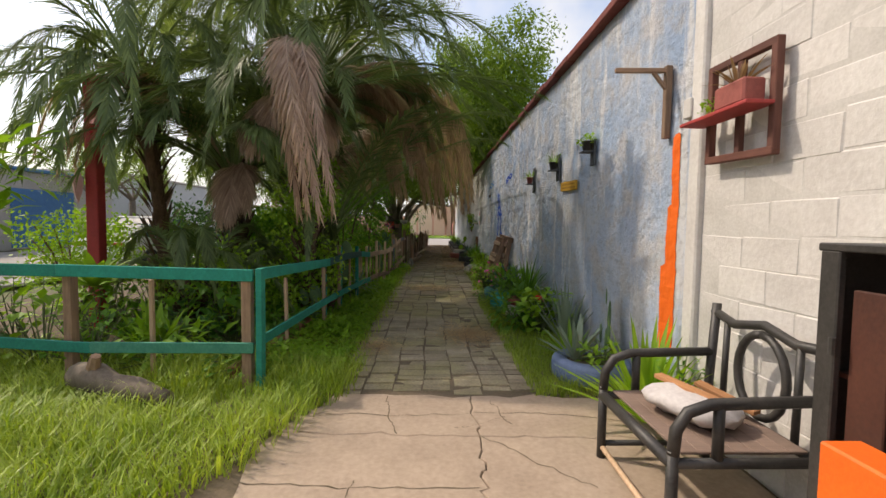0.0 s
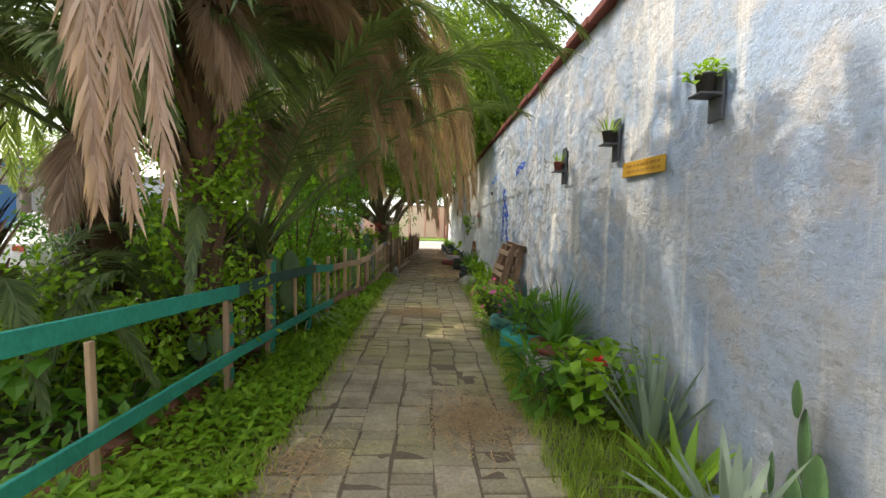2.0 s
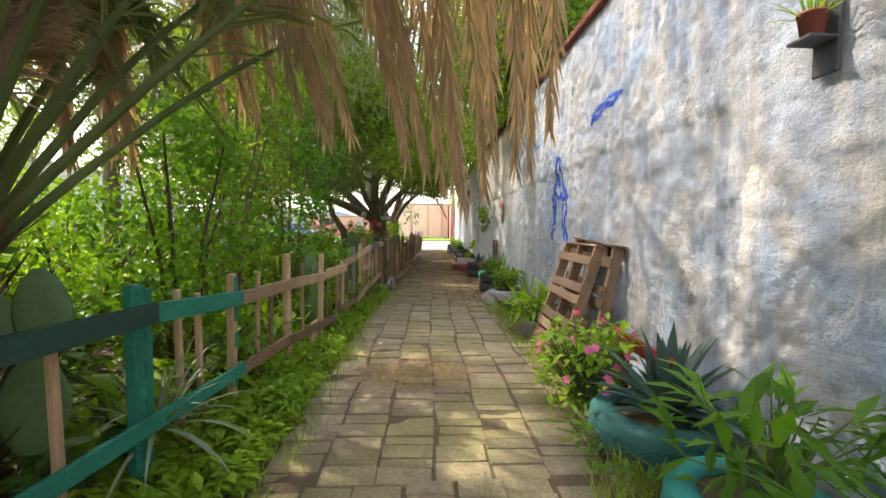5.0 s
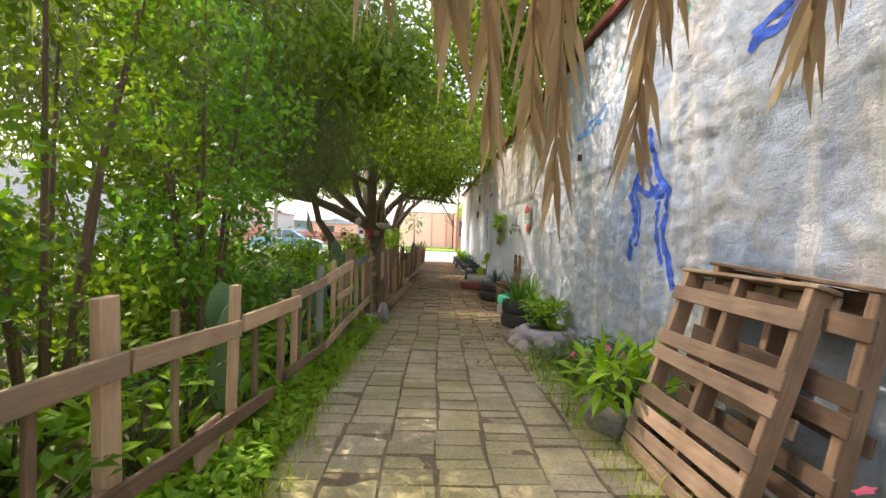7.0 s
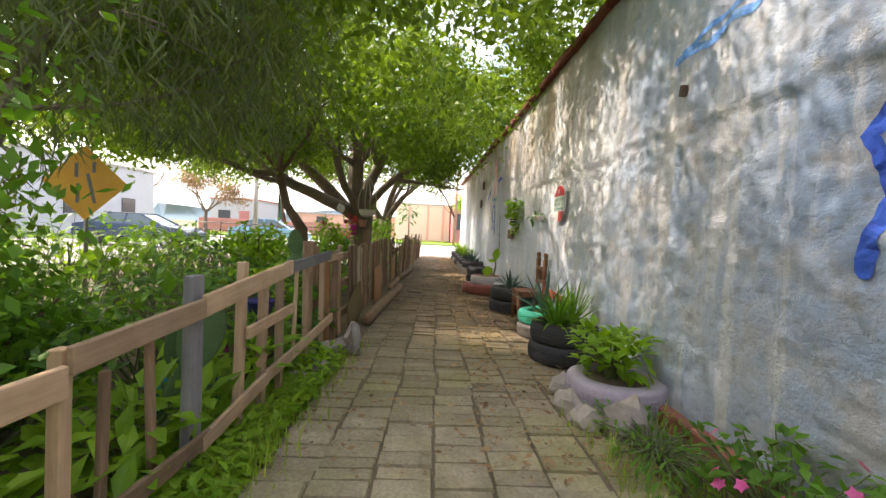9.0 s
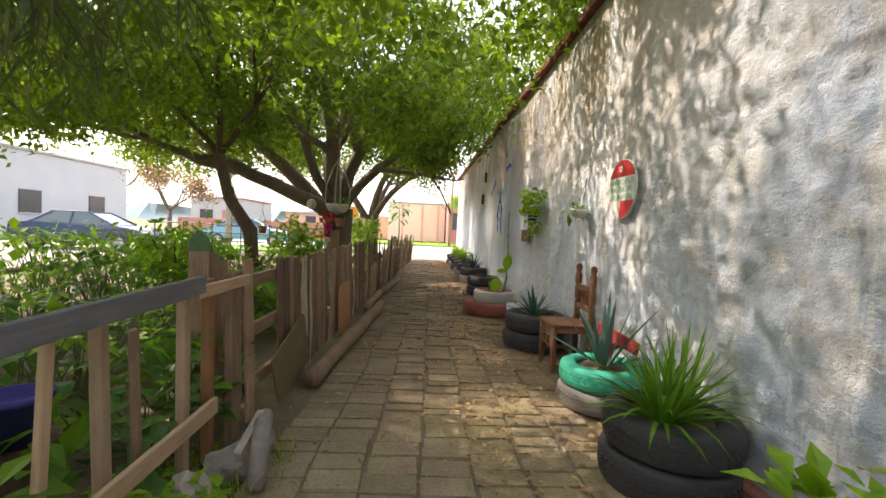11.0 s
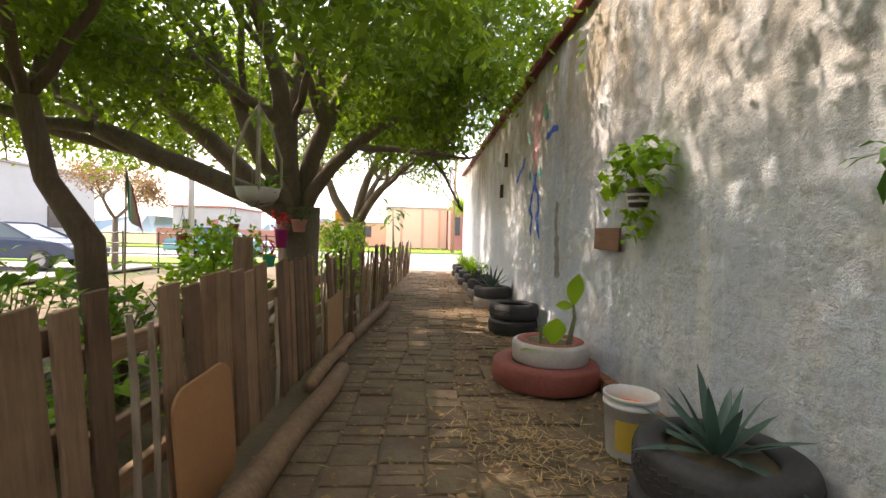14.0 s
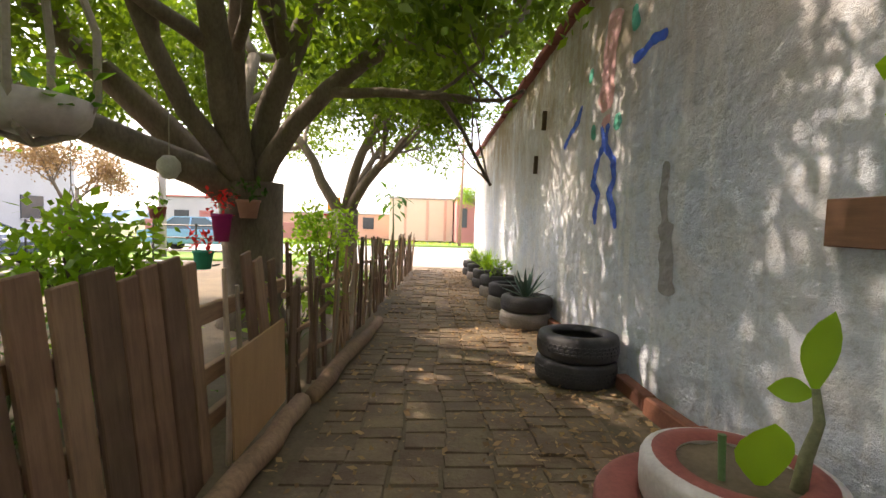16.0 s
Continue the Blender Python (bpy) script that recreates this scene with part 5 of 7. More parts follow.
def cactus(at, pads, label, seed=1):
    """A prickly pear: each pad a flattened oval of (x, y, z, height, turn, tilt)."""
    ob = thing("prickly_pear", label, "cactus", at)
    for x, y, z, h, turn, tilt in pads:
        g = Geo()
        m = pose(x, y, z, 0, tilt, turn)
        vs, n = [], 12
        for i in range(9):
            t = i / 8
            r = h * 0.30 * math.sin(math.pi * (0.06 + 0.92 * t)) ** 0.6
            for k in range(n):
                a = 2 * math.pi * k / n
                vs.append(m @ Vector((r * math.cos(a), 0.16 * r * math.sin(a), t * h)))
        g.add(vs, [(i * n + k, i * n + (k + 1) % n, (i + 1) * n + (k + 1) % n, (i + 1) * n + k) for i in range(8) for k in range(n)])
        part("pad", g, PAD, ob, smooth=True)


PAD = worn("cactus_skin", (0.12, 0.22, 0.085), (0.06, 0.13, 0.05), 9, 60, 0.6)

plant("yucca", "light green spiky yucca beside the bench", "plant", pose(1.55, 2.98, 0.06), LIME, spiky(54, 0.72, 0.055, spread=(22, 86), droop=0.22), 1)
plant("weedy_shrub", "thin weedy shrub at the wall foot", "plant", pose(1.68, 2.85, 0), LEAF, leafy((0.15, 0.25, 0.6), 90, 0.06, 0.03), 2)
z = planter(1.55, 4.05, [BLUE_PAINT], "faded blue painted tyre used as a planter", r=0.36)
plant("aloe", "pale aloe in the blue tyre", "plant", pose(1.42, 4.08, z), PALE_LEAF, spiky(20, 0.46, 0.055, spread=(20, 80), droop=0.1), 3)
cactus(pose(1.72, 4.12, z), [(0, 0, 0, 0.30, 70, 3), (0.02, -0.01, 0.27, 0.30, 60, 4), (0, 0.13, 0.12, 0.20, 60, 0), (-0.02, -0.10, 0.16, 0.28, 75, -6), (0.0, 0.02, 0.53, 0.16, 70, 2)], "prickly pear cactus in the blue tyre")
plant("golden_herb", "yellow-green leafy herb in the blue tyre", "plant", pose(1.56, 3.84, z), LIME, leafy((0.17, 0.12, 0.2), 110, 0.06, 0.045), 4)
plant("aloe", "tall blue-green aloe with upright leaves", "plant", pose(1.64, 5.12, 0.02), PALE_LEAF, spiky(24, 0.74, 0.06, spread=(55, 88), droop=0.08), 5)
plant("yucca", "bright green spiky plant by the path", "plant", pose(1.55, 4.62, 0), LIME, spiky(20, 0.5, 0.06, spread=(15, 75), droop=0.4), 6)
h = plant("hibiscus", "hibiscus bush with one red flower", "shrub", pose(1.45, 5.52, 0), LIME, leafy((0.26, 0.3, 0.6), 170, 0.13, 0.1), 7)
g = Geo()
rosette(g, (-0.06, -0.12, 0.52), 8, 0.085, 0.07, random.Random(2), (5, 50), 0.1, 3, 0.1, 0.6)
part("flower", g, RED, h, "bright red flower")
plant("ginger_lily", "broad-leaved green shrub beside the path", "shrub", pose(1.28, 6.0, 0), LEAF, leafy((0.32, 0.4, 0.5), 150, 0.24, 0.075), 8)
z = planter(1.55, 6.8, [WHITE_PAINT], "white and red painted tyre planter")
t = tyre("rust red ring on the white tyre", pose(1.55, 6.8, 0.205), RUST_PAINT, "tyre planters along the wall", 0.31, 0.1, False)
plant("spider_lily", "clump of long arching narrow leaves in the white tyre", "plant", pose(1.55, 6.8, 0.24), LEAF, spiky(90, 0.75, 0.026, spread=(35, 88), droop=0.55), 9)
z = planter(1.42, 7.55, [TURQ_PAINT], "turquoise painted tyre planter", r=0.34, h=0.24)
plant("ginger_lily", "tall leafy shrub in the turquoise tyre", "shrub", pose(1.45, 7.5, z), LEAF, leafy((0.30, 0.30, 0.45), 130, 0.2, 0.06, upright=0.8), 10)
z = planter(1.48, 8.4, [TEAL_PAINT], "dark teal painted tyre planter", r=0.40, h=0.24)
plant("agave", "large dark blue-green agave in the teal tyre", "plant", pose(1.54, 8.40, z), BLUE_LEAF, spiky(38, 0.54, 0.095, spread=(8, 82), droop=0.28, fold=0.45), 11)
h = plant("periwinkle", "bushy periwinkle with pink flowers", "shrub", pose(1.22, 8.95, 0), LIME, leafy((0.30, 0.30, 0.62), 560, 0.085, 0.05), 12)
PERI = h


def flowers(parent, size, count, r, mat, seed):
    rng = random.Random(seed)
    for _ in range(count):
        a = rng.uniform(0, 6.28)
        p = Vector((math.cos(a) * size[0], math.sin(a) * size[1], size[2] * rng.uniform(0.35, 1.0)))
        g = Geo()
        m = Vector((math.cos(a), math.sin(a), 0.8)).normalized()
        u = m.orthogonal().normalized()
        w = m.cross(u)
        for k in range(5):
            b = k * 1.2566
            out = u * math.cos(b) + w * math.sin(b)
            g.leaf(p, out, m.cross(out), r, r * 0.8)
        part("flower", g, mat, parent)


flowers(PERI, (0.34, 0.34, 0.68), 34, 0.036, PINK, 1)
z = 0.0
b = thing("red_bench_board", "red painted plank on a short post behind the plants", "bench")
plank("plank", (1.48, 9.04, 0.55), (1.56, 8.40, 0.49), 0.10, 0.03, RED_PAINT, b)
plank("post", (1.50, 8.92, 0.0), (1.50, 8.92, 0.52), 0.07, 0.05, RED_PAINT, b, (0, 1, 0))
plant("fern_weeds", "small weeds at the foot of the tyre", "plant", pose(1.12, 8.3, 0), LEAF, leafy((0.2, 0.4, 0.16), 130, 0.07, 0.04), 13)
plant("dracaena", "bright green strap-leaved plant by the wall", "plant", pose(1.70, 7.78, 0.0), LIME, spiky(12, 0.34, 0.06, spread=(15, 60), droop=0.5), 14)


def pallet(label, at, dark=False):
    """A pallet standing on its long edge: boards along y, the base at z = 0."""
    p = thing("pallet", label, "pallet", at, "pallets against the wall")
    rng = random.Random(7 if dark else 8)
    mat = DARK_WOOD if dark else PALLET
    for y in (-0.44, 0.0, 0.44):
        plank("stringer", (0, y, 0.0), (0, y, 1.2), 0.045, 0.10, GREY_WOOD, p, (0, 1, 0))
    zs = (0.05, 0.17, 0.29, 0.41, 0.66, 0.78, 1.05)
    for z in zs:
        plank("deck_board", (-0.06, -0.49 + rng.uniform(-0.01, 0.01), z), (-0.06, 0.49, z + rng.uniform(-0.012, 0.012)), 0.085 + 0.012 * rng.random(), 0.018, mat, p)
    for z in (0.05, 0.6, 1.15):
        plank("deck_board", (0.06, -0.49, z), (0.06, 0.49, z), 0.09, 0.018, mat, p)
    plank("end_board", (0.0, -0.49, 1.21), (0.0, 0.49, 1.21), 0.12, 0.02, mat, p, (1, 0, 0))


PALLET = wood_material("pallet_wood", (0.42, 0.29, 0.20), (0.22, 0.145, 0.10), (14, 14, 1.2), 0.45)
pallet("weathered wooden pallet leaning on the wall", pose(1.36, 10.38, 0.0, 0, 17, 0))
pallet("darker broken pallet leaning behind another", pose(1.60, 10.25, 0.0, 3, 9, 3), True)
z = planter(1.52, 11.2, [GREY_TYRE], "grey tyre planter half hidden by leaves")
plant("spathe_plant", "lush yellow-green broad-leaved plant in a tyre", "plant", pose(1.45, 11.12, 0.12), LIME, leafy((0.28, 0.26, 0.38), 130, 0.27, 0.07, upright=0.7), 15)
plant("periwinkle", "small leafy periwinkle with pink flowers", "shrub", pose(1.6, 12.05, 0), LEAF, leafy((0.22, 0.32, 0.42), 220, 0.085, 0.05), 16)
flowers(bpy.data.objects["periwinkle.001"], (0.24, 0.32, 0.44), 16, 0.034, PINK, 2)
plant("fern_weeds", "low ferny weeds along the wall foot", "plant", pose(1.45, 12.75, 0), LEAF, leafy((0.26, 0.5, 0.16), 330, 0.07, 0.02), 17)
z = planter(1.58, 13.62, [LILAC_PAINT], "pale lilac painted tyre planter", r=0.37, h=0.22)
plant("canna", "bright yellow-green leafy plants in the lilac tyre", "plant", pose(1.55, 13.65, z), LIME, leafy((0.24, 0.26, 0.38), 190, 0.12, 0.08, upright=0.7), 18)


def rock(x, y, size, label, seed, turn=0, mat=None):
    bm = bmesh.new()
    bmesh.ops.create_icosphere(bm, subdivisions=2, radius=1.0)
    for v in bm.verts:
        n = noise.fractal(v.co * 1.2 + Vector((seed * 5, 0, 0)), 1.0, 2.0, 3)
        v.co *= 1 + 0.42 * n
        v.co = Vector([round(a * 2.6) / 2.6 * 0.45 + a * 0.55 for a in v.co])
        v.co = Vector((v.co.x * size[0], v.co.y * size[1], max(-0.5, v.co.z) * size[2]))
    me = bpy.data.meshes.new("rock")
    bm.to_mesh(me)
    bm.free()
    me.materials.append(mat or ROCK)
    ob = new("rock", me)
    ob.matrix_basis = pose(x, y, size[2] * 0.42, 0, 0, turn)
    return tagged(ob, label, "rock", "rocks beside the path")


ROCK = worn("grey_field_stone", (0.33, 0.29, 0.26), (0.17, 0.15, 0.135), 5, 35, 0.95, relief=0.9)
PALE_ROCK = worn("pale_field_stone", (0.47, 0.41, 0.36), (0.28, 0.24, 0.21), 5, 35, 0.95, relief=0.9)
for i, (x, y, s, turn) in enumerate(((1.16, 13.42, (0.09, 0.16, 0.12), 20), (1.42, 13.08, (0.17, 0.17, 0.16), 40), (1.22, 13.78, (0.10, 0.10, 0.13), 0), (1.20, 13.22, (0.09, 0.12, 0.10), 70))):
    rock(x, y, s, "rough grey stone beside a planter", i, turn, PALE_ROCK if i != 1 else None)
for i, (x, y, s) in enumerate(((-0.80, 14.05, (0.12, 0.15, 0.10)), (-0.82, 14.45, (0.10, 0.12, 0.13)), (-0.76, 14.75, (0.11, 0.13, 0.10)), (-0.88, 13.8, (0.09, 0.12, 0.08)), (-0.70, 15.0, (0.07, 0.1, 0.08)), (-0.95, 14.25, (0.1, 0.1, 0.14)))):
    rock(x, y, s, "pale stone at the fence foot", i + 9, i * 40, PALE_ROCK if i % 2 else None)
z = planter(1.52, 14.75, [RUBBER, RUBBER], "black tyre stacked as a planter", r=0.34)
plant("daylily", "arching green clump in the black tyres", "plant", pose(1.42, 14.65, z), LEAF, spiky(70, 0.45, 0.03, spread=(25, 85), droop=0.8), 19)
plant("yucca", "stiff spiky yucca in the black tyres", "plant", pose(1.64, 14.85, z), LEAF, spiky(50, 0.5, 0.022, spread=(15, 88), droop=0.05), 20)
z = planter(1.60, 15.80, [GREY_TYRE, MINT_PAINT], "grey tyre under a bright green painted tyre", r=0.32, h=0.165)
plant("agave", "thin blue-green agave in the green tyre", "plant", pose(1.61, 15.78, z), BLUE_LEAF, spiky(17, 0.62, 0.05, spread=(20, 86), droop=0.15), 21)
b = thing("red_arrow_sign", "red painted arrow-shaped board on a stick", "sign")
plank("board", (1.66, 16.03, 0.56), (1.80, 15.63, 0.48), 0.10, 0.02, RED_PAINT, b)
plank("stake", (1.70, 15.9, 0.0), (1.72, 15.87, 0.54), 0.035, 0.02, RED_PAINT, b, (0, 1, 0))


def build_chair():
    c = thing("wooden_chair", "old turned wooden chair with a plank seat", "chair", pose(1.63, 16.74, 0))
    post = [(0.03, 0), (0.022, 0.1), (0.03, 0.12), (0.03, 0.45), (0.034, 0.47), (0.03, 0.5), (0.03, 0.62), (0.022, 0.65), (0.033, 0.68), (0.033, 0.78), (0.024, 0.80), (0.034, 0.84), (0.034, 0.92), (0.022, 0.94), (0.033, 0.98), (0.03, 1.01), (0.0, 1.03)]
    for y in (-0.19, 0.19):
        part("back_post", Geo().lathe(pose(0.18, y, 0), post, 12), CHAIR, c, smooth=True)
        part("front_leg", Geo().lathe(pose(-0.17, y, 0), [(0.022, 0), (0.028, 0.06), (0.02, 0.09), (0.03, 0.13), (0.03, 0.42), (0, 0.43)], 12), CHAIR, c, smooth=True)
        plank("side_stretcher", (-0.17, y, 0.15), (0.18, y, 0.15), 0.03, 0.025, CHAIR, c)
        plank("side_rail", (-0.17, y, 0.40), (0.18, y, 0.40), 0.05, 0.025, CHAIR, c)
    plank("front_rail", (-0.17, -0.19, 0.40), (-0.17, 0.19, 0.40), 0.05, 0.025, CHAIR, c)
    plank("front_rail", (-0.17, -0.19, 0.24), (-0.17, 0.19, 0.24), 0.035, 0.022, CHAIR, c)
    for y in (-0.09, -0.03, 0.03, 0.09):
        part("spindle", Geo().lathe(pose(-0.17, y, 0.25), [(0.01, 0), (0.016, 0.04), (0.009, 0.07), (0.015, 0.11), (0.01, 0.14)], 8), CHAIR, c)
        part("spindle", Geo().lathe(pose(0.18, y, 0.60), [(0.01, 0), (0.016, 0.05), (0.009, 0.09), (0.015, 0.13), (0.01, 0.18)], 8), CHAIR, c)
    for z in (0.60, 0.79):
        plank("back_rail", (0.18, -0.19, z), (0.18, 0.19, z), 0.055, 0.024, CHAIR, c)
    part("seat", Geo().box(pose(0.0, 0, 0.445), 0.40, 0.44, 0.028, 0.01), CHAIR, c, "sun-bleached plank seat")


CHAIR = wood_material("red_brown_chair_wood", (0.27, 0.12, 0.06), (0.12, 0.05, 0.028))
build_chair()
z = planter(1.52, 17.5, [RUBBER, RUBBER], "black tyre stacked as a planter", r=0.34)
plant("agave", "pale spiky agave in the black tyres", "plant", pose(1.52, 17.5, z), BLUE_LEAF, spiky(22, 0.36, 0.055, spread=(5, 75), droop=0.15), 22)


def build_bucket():
    b = thing("plastic_bucket", "white plastic bucket with a yellow label", "bucket", pose(1.50, 18.22, 0))
    part("shell", Geo().lathe(Matrix(), [(0, 0.0), (0.125, 0.0), (0.13, 0.01), (0.148, 0.30), (0.156, 0.30), (0.156, 0.315), (0.150, 0.32), (0.150, 0.345), (0.157, 0.35), (0.155, 0.365), (0.147, 0.365), (0.143, 0.3), (0.125, 0.02), (0, 0.02)], 32), BUCKET, b, smooth=True)
    g = Geo()
    n = 10
    vs = []
    for i in range(n + 1):
        a = math.pi + 0.55 + i * 1.3 / n
        vs += [Vector((0.1365 * math.cos(a), 0.1365 * math.sin(a), 0.06)), Vector((0.1475 * math.cos(a), 0.1475 * math.sin(a), 0.24))]
    part("label", g.add(vs, [(2 * i, 2 * i + 2, 2 * i + 3, 2 * i + 1) for i in range(n)]), LABEL, b, "yellow printed label")
    part("contents", Geo().lathe(Matrix(), [(0, 0.29), (0.141, 0.28)], 24), ORANGE_PAINT, b, "orange paint residue")


BUCKET = worn("white_plastic", (0.75, 0.75, 0.76), (0.62, 0.62, 0.63), 5, 40, 0.4, relief=0.05)
LABEL = worn("yellow_label", (0.72, 0.50, 0.06), (0.60, 0.42, 0.10), 8, 40, 0.5)
build_bucket()
t = tyre("large rust-red painted tyre lying flat", pose(1.36, 19.5, 0), RUST_PAINT, "tyre planters along the wall", 0.46, 0.21, False)
soil_disc(t, 0.31, 0.19)
t = tyre("smaller white and rust painted tyre on a larger one", pose(1.40, 19.5, 0.19), WHITE_PAINT, "tyre planters along the wall", 0.33, 0.19, False)
soil_disc(t, 0.23, 0.16)
part("rim_paint", Geo().lathe(Matrix(), [(0.20, 0.175), (0.23, 0.1915), (0.287, 0.188), (0.31, 0.168)], 40), RUST_PAINT, t, "rust red painted top", smooth=True)


def build_frangipani():
    p = thing("frangipani", "young frangipani cutting with large glossy leaves", "plant", pose(1.42, 19.42, 0.35))
    part("stem", Geo().tube([(0.10, -0.05, 0), (0.12, -0.05, 0.12), (0.14, -0.07, 0.25), (0.13, -0.06, 0.36)], [0.026, 0.022, 0.017, 0.012], 10), STEM_BROWN, p, smooth=True)
    part("stem", Geo().tube([(-0.12, 0.02, 0), (-0.12, 0.03, 0.16)], [0.012, 0.014], 8), PAD, p)
    for base, way, side, n, w in (((0.13, -0.06, 0.36), (0.12, -0.05, 1), (1, 0.1, -0.1), 0.27, 0.16), ((0.13, -0.05, 0.34), (-0.8, 0.1, 0.15), (0.2, 0.3, 1), 0.15, 0.085), ((-0.03, -0.05, 0.02), (0.05, -0.1, 1), (1, -0.1, 0), 0.23, 0.20), ((-0.10, -0.22, 0.0), (-0.75, 0.3, 0.05), (0.3, 1, 0), 0.26, 0.10)):
        g = Geo().blade(base, way, side, n, w, 0.15, 6, 0.0, 0.18, 0.5)
        part("leaf", g, LIME, p, smooth=True)


STEM_BROWN = worn("grey_green_stem", (0.25, 0.25, 0.14), (0.14, 0.15, 0.08), 30, 60, 0.8)
build_frangipani()
for i, (x, y, cols, what) in enumerate(((1.50, 21.5, (RUBBER, RUBBER), None), (1.54, 23.5, (GREY_TYRE, RUBBER), "agave"), (1.56, 24.75, (GREY_TYRE, RUBBER), None), (1.58, 25.95, (GREY_TYRE, RUBBER), "herb"), (1.58, 27.2, (RUBBER, RUBBER), "grass"), (1.60, 28.6, (GREY_TYRE, RUBBER), "herb"), (1.60, 29.8, (RUBBER, RUBBER), "grass"))):
    z = planter(x, y, list(cols), "black tyre stacked two high on the paving" if what is None else "tyres stacked two high as a planter", filled=what is not None)
    if what == "agave":
        plant("agave", "dark spiky agave in a tyre stack", "plant", pose(x, y, z), BLUE_LEAF, spiky(20, 0.42, 0.05, spread=(15, 85), droop=0.1), 30 + i)
    elif what == "herb":
        plant("golden_herb", "leafy yellow-green herb in a tyre stack", "plant", pose(x, y, z), LIME, leafy((0.24, 0.24, 0.3), 120, 0.11, 0.05), 30 + i)
    elif what == "grass":
        plant("spider_lily", "tall narrow-leaved clump in a tyre stack", "plant", pose(x, y, z), LIME, spiky(60, 0.5, 0.025, spread=(35, 88), droop=0.4), 30 + i)


# ---- the garden behind the fence ----
def shrub_tree(x, y, z0, z1, r, label, mat, seed, leaf_len=0.11, clumps=40, per=45):
    """A tall leafy shrub with several thin stems."""
    rng = random.Random(seed)
    ob = thing("tall_shrub", label, "shrub", pose(x, y, 0))
    g, centres = Geo(), []
    for k in range(6):
        a = k * 1.05 + rng.uniform(-0.3, 0.3)
        top = Vector((math.cos(a) * r * 0.7, math.sin(a) * r * 0.7, z1 * rng.uniform(0.7, 0.95)))
        g.tube([(0.05 * math.cos(a), 0.05 * math.sin(a), -0.05), top * 0.5 + Vector((0, 0, 0.2)), top], [0.022, 0.015, 0.007], 6)
    part("stem", g, DARK_WOOD, ob)
    for _ in range(clumps):
        a, t = rng.uniform(0, 6.283), rng.random()
        q = r * math.sqrt(rng.random()) * (0.65 + 0.5 * math.sin(math.pi * t))
        centres.append(Vector((math.cos(a) * q, math.sin(a) * q, z0 + (z1 - z0) * t)))
    crown("leaves", rng, centres, 0.30, per, leaf_len, mat, ob, "", 0.3, 0.5)


for i, (x, y, z0, z1, r, mat, n) in enumerate((
        (-1.85, 9.3, 0.6, 2.1, 0.5, LEAF, 45), (-2.1, 10.6, 0.7, 3.3, 0.75, FICUS, 70), (-3.0, 9.7, 0.5, 1.7, 0.9, LIME, 55), (-1.75, 11.6, 0.8, 3.2, 0.6, LEAF, 60), (-2.7, 12.0, 0.5, 2.4, 0.8, FICUS, 60),
        (-4.2, 11.6, 0.5, 1.6, 0.9, LEAF, 60), (-4.2, 8.6, 0.5, 1.7, 0.9, DEEP, 60), (-2.7, 7.9, 0.4, 1.6, 0.6, LEAF, 60), (-5.6, 7.0, 0.4, 1.5, 0.8, LIME, 50),
        (-1.72, 6.2, 0.5, 2.5, 0.34, LIME, 46), (-2.5, 5.6, 0.2, 1.0, 0.6, LIME, 40), (-2.3, 12.7, 0.3, 0.85, 0.5, LEAF, 40))):
    shrub_tree(x, y, z0, z1, r, "tall leafy green shrub crowding the garden", mat, 40 + i, 0.07, n, 85)


def needle_tree(x, y, height, label, seed, lean=(0.0, 0.0)):
    """A feathery tree with drooping needle twigs."""
    rng = random.Random(seed)
    ob = thing("feathery_tree", label, "tree")
    g, tips = Geo(), []
    g.tube([(x, y, -0.1), (x + 0.05 + lean[0] * 0.2, y + lean[1] * 0.2, 1.4), (x + lean[0] * 0.75, y + lean[1] * 0.75, height * 0.75)], [0.11, 0.08, 0.04], 9)
    for k in range(24):
        a = k * 2.399
        up = 0.40 + 0.025 * k
        limb(g, Vector((x + lean[0] * up, y + lean[1] * up, height * up)), Vector((math.cos(a), math.sin(a), 0.35)), 0.24 * height, 0.03, 1, rng, tips, Vector((0, 0, 0.0)))
    part("trunk", g, BARK, ob)
    n = Geo()
    for t in tips:
        for _ in range(210):
            p = t + rand_dir(rng) * 0.7
            way = (rand_dir(rng) * 0.6 + Vector((0.1, 0, -0.8))).normalized()
            side = way.orthogonal().normalized() * 0.007
            L = rng.uniform(0.15, 0.35)
            q = p + way * L
            n.add([p - side, p + side, q], [(0, 1, 2)])
    part("needles", n, NEEDLE, ob, "drooping grey-green needle foliage")


needle_tree(-4.2, 14.0, 5.2, "feathery needle-leaved tree drooping over the garden", 3, (1.9, 0.5))
# Height guessed at 9 m so that the unseen upper crown shades the wall.
needle_tree(-3.3, 10.6, 9.0, "feathery needle-leaved tree behind the palms", 4)

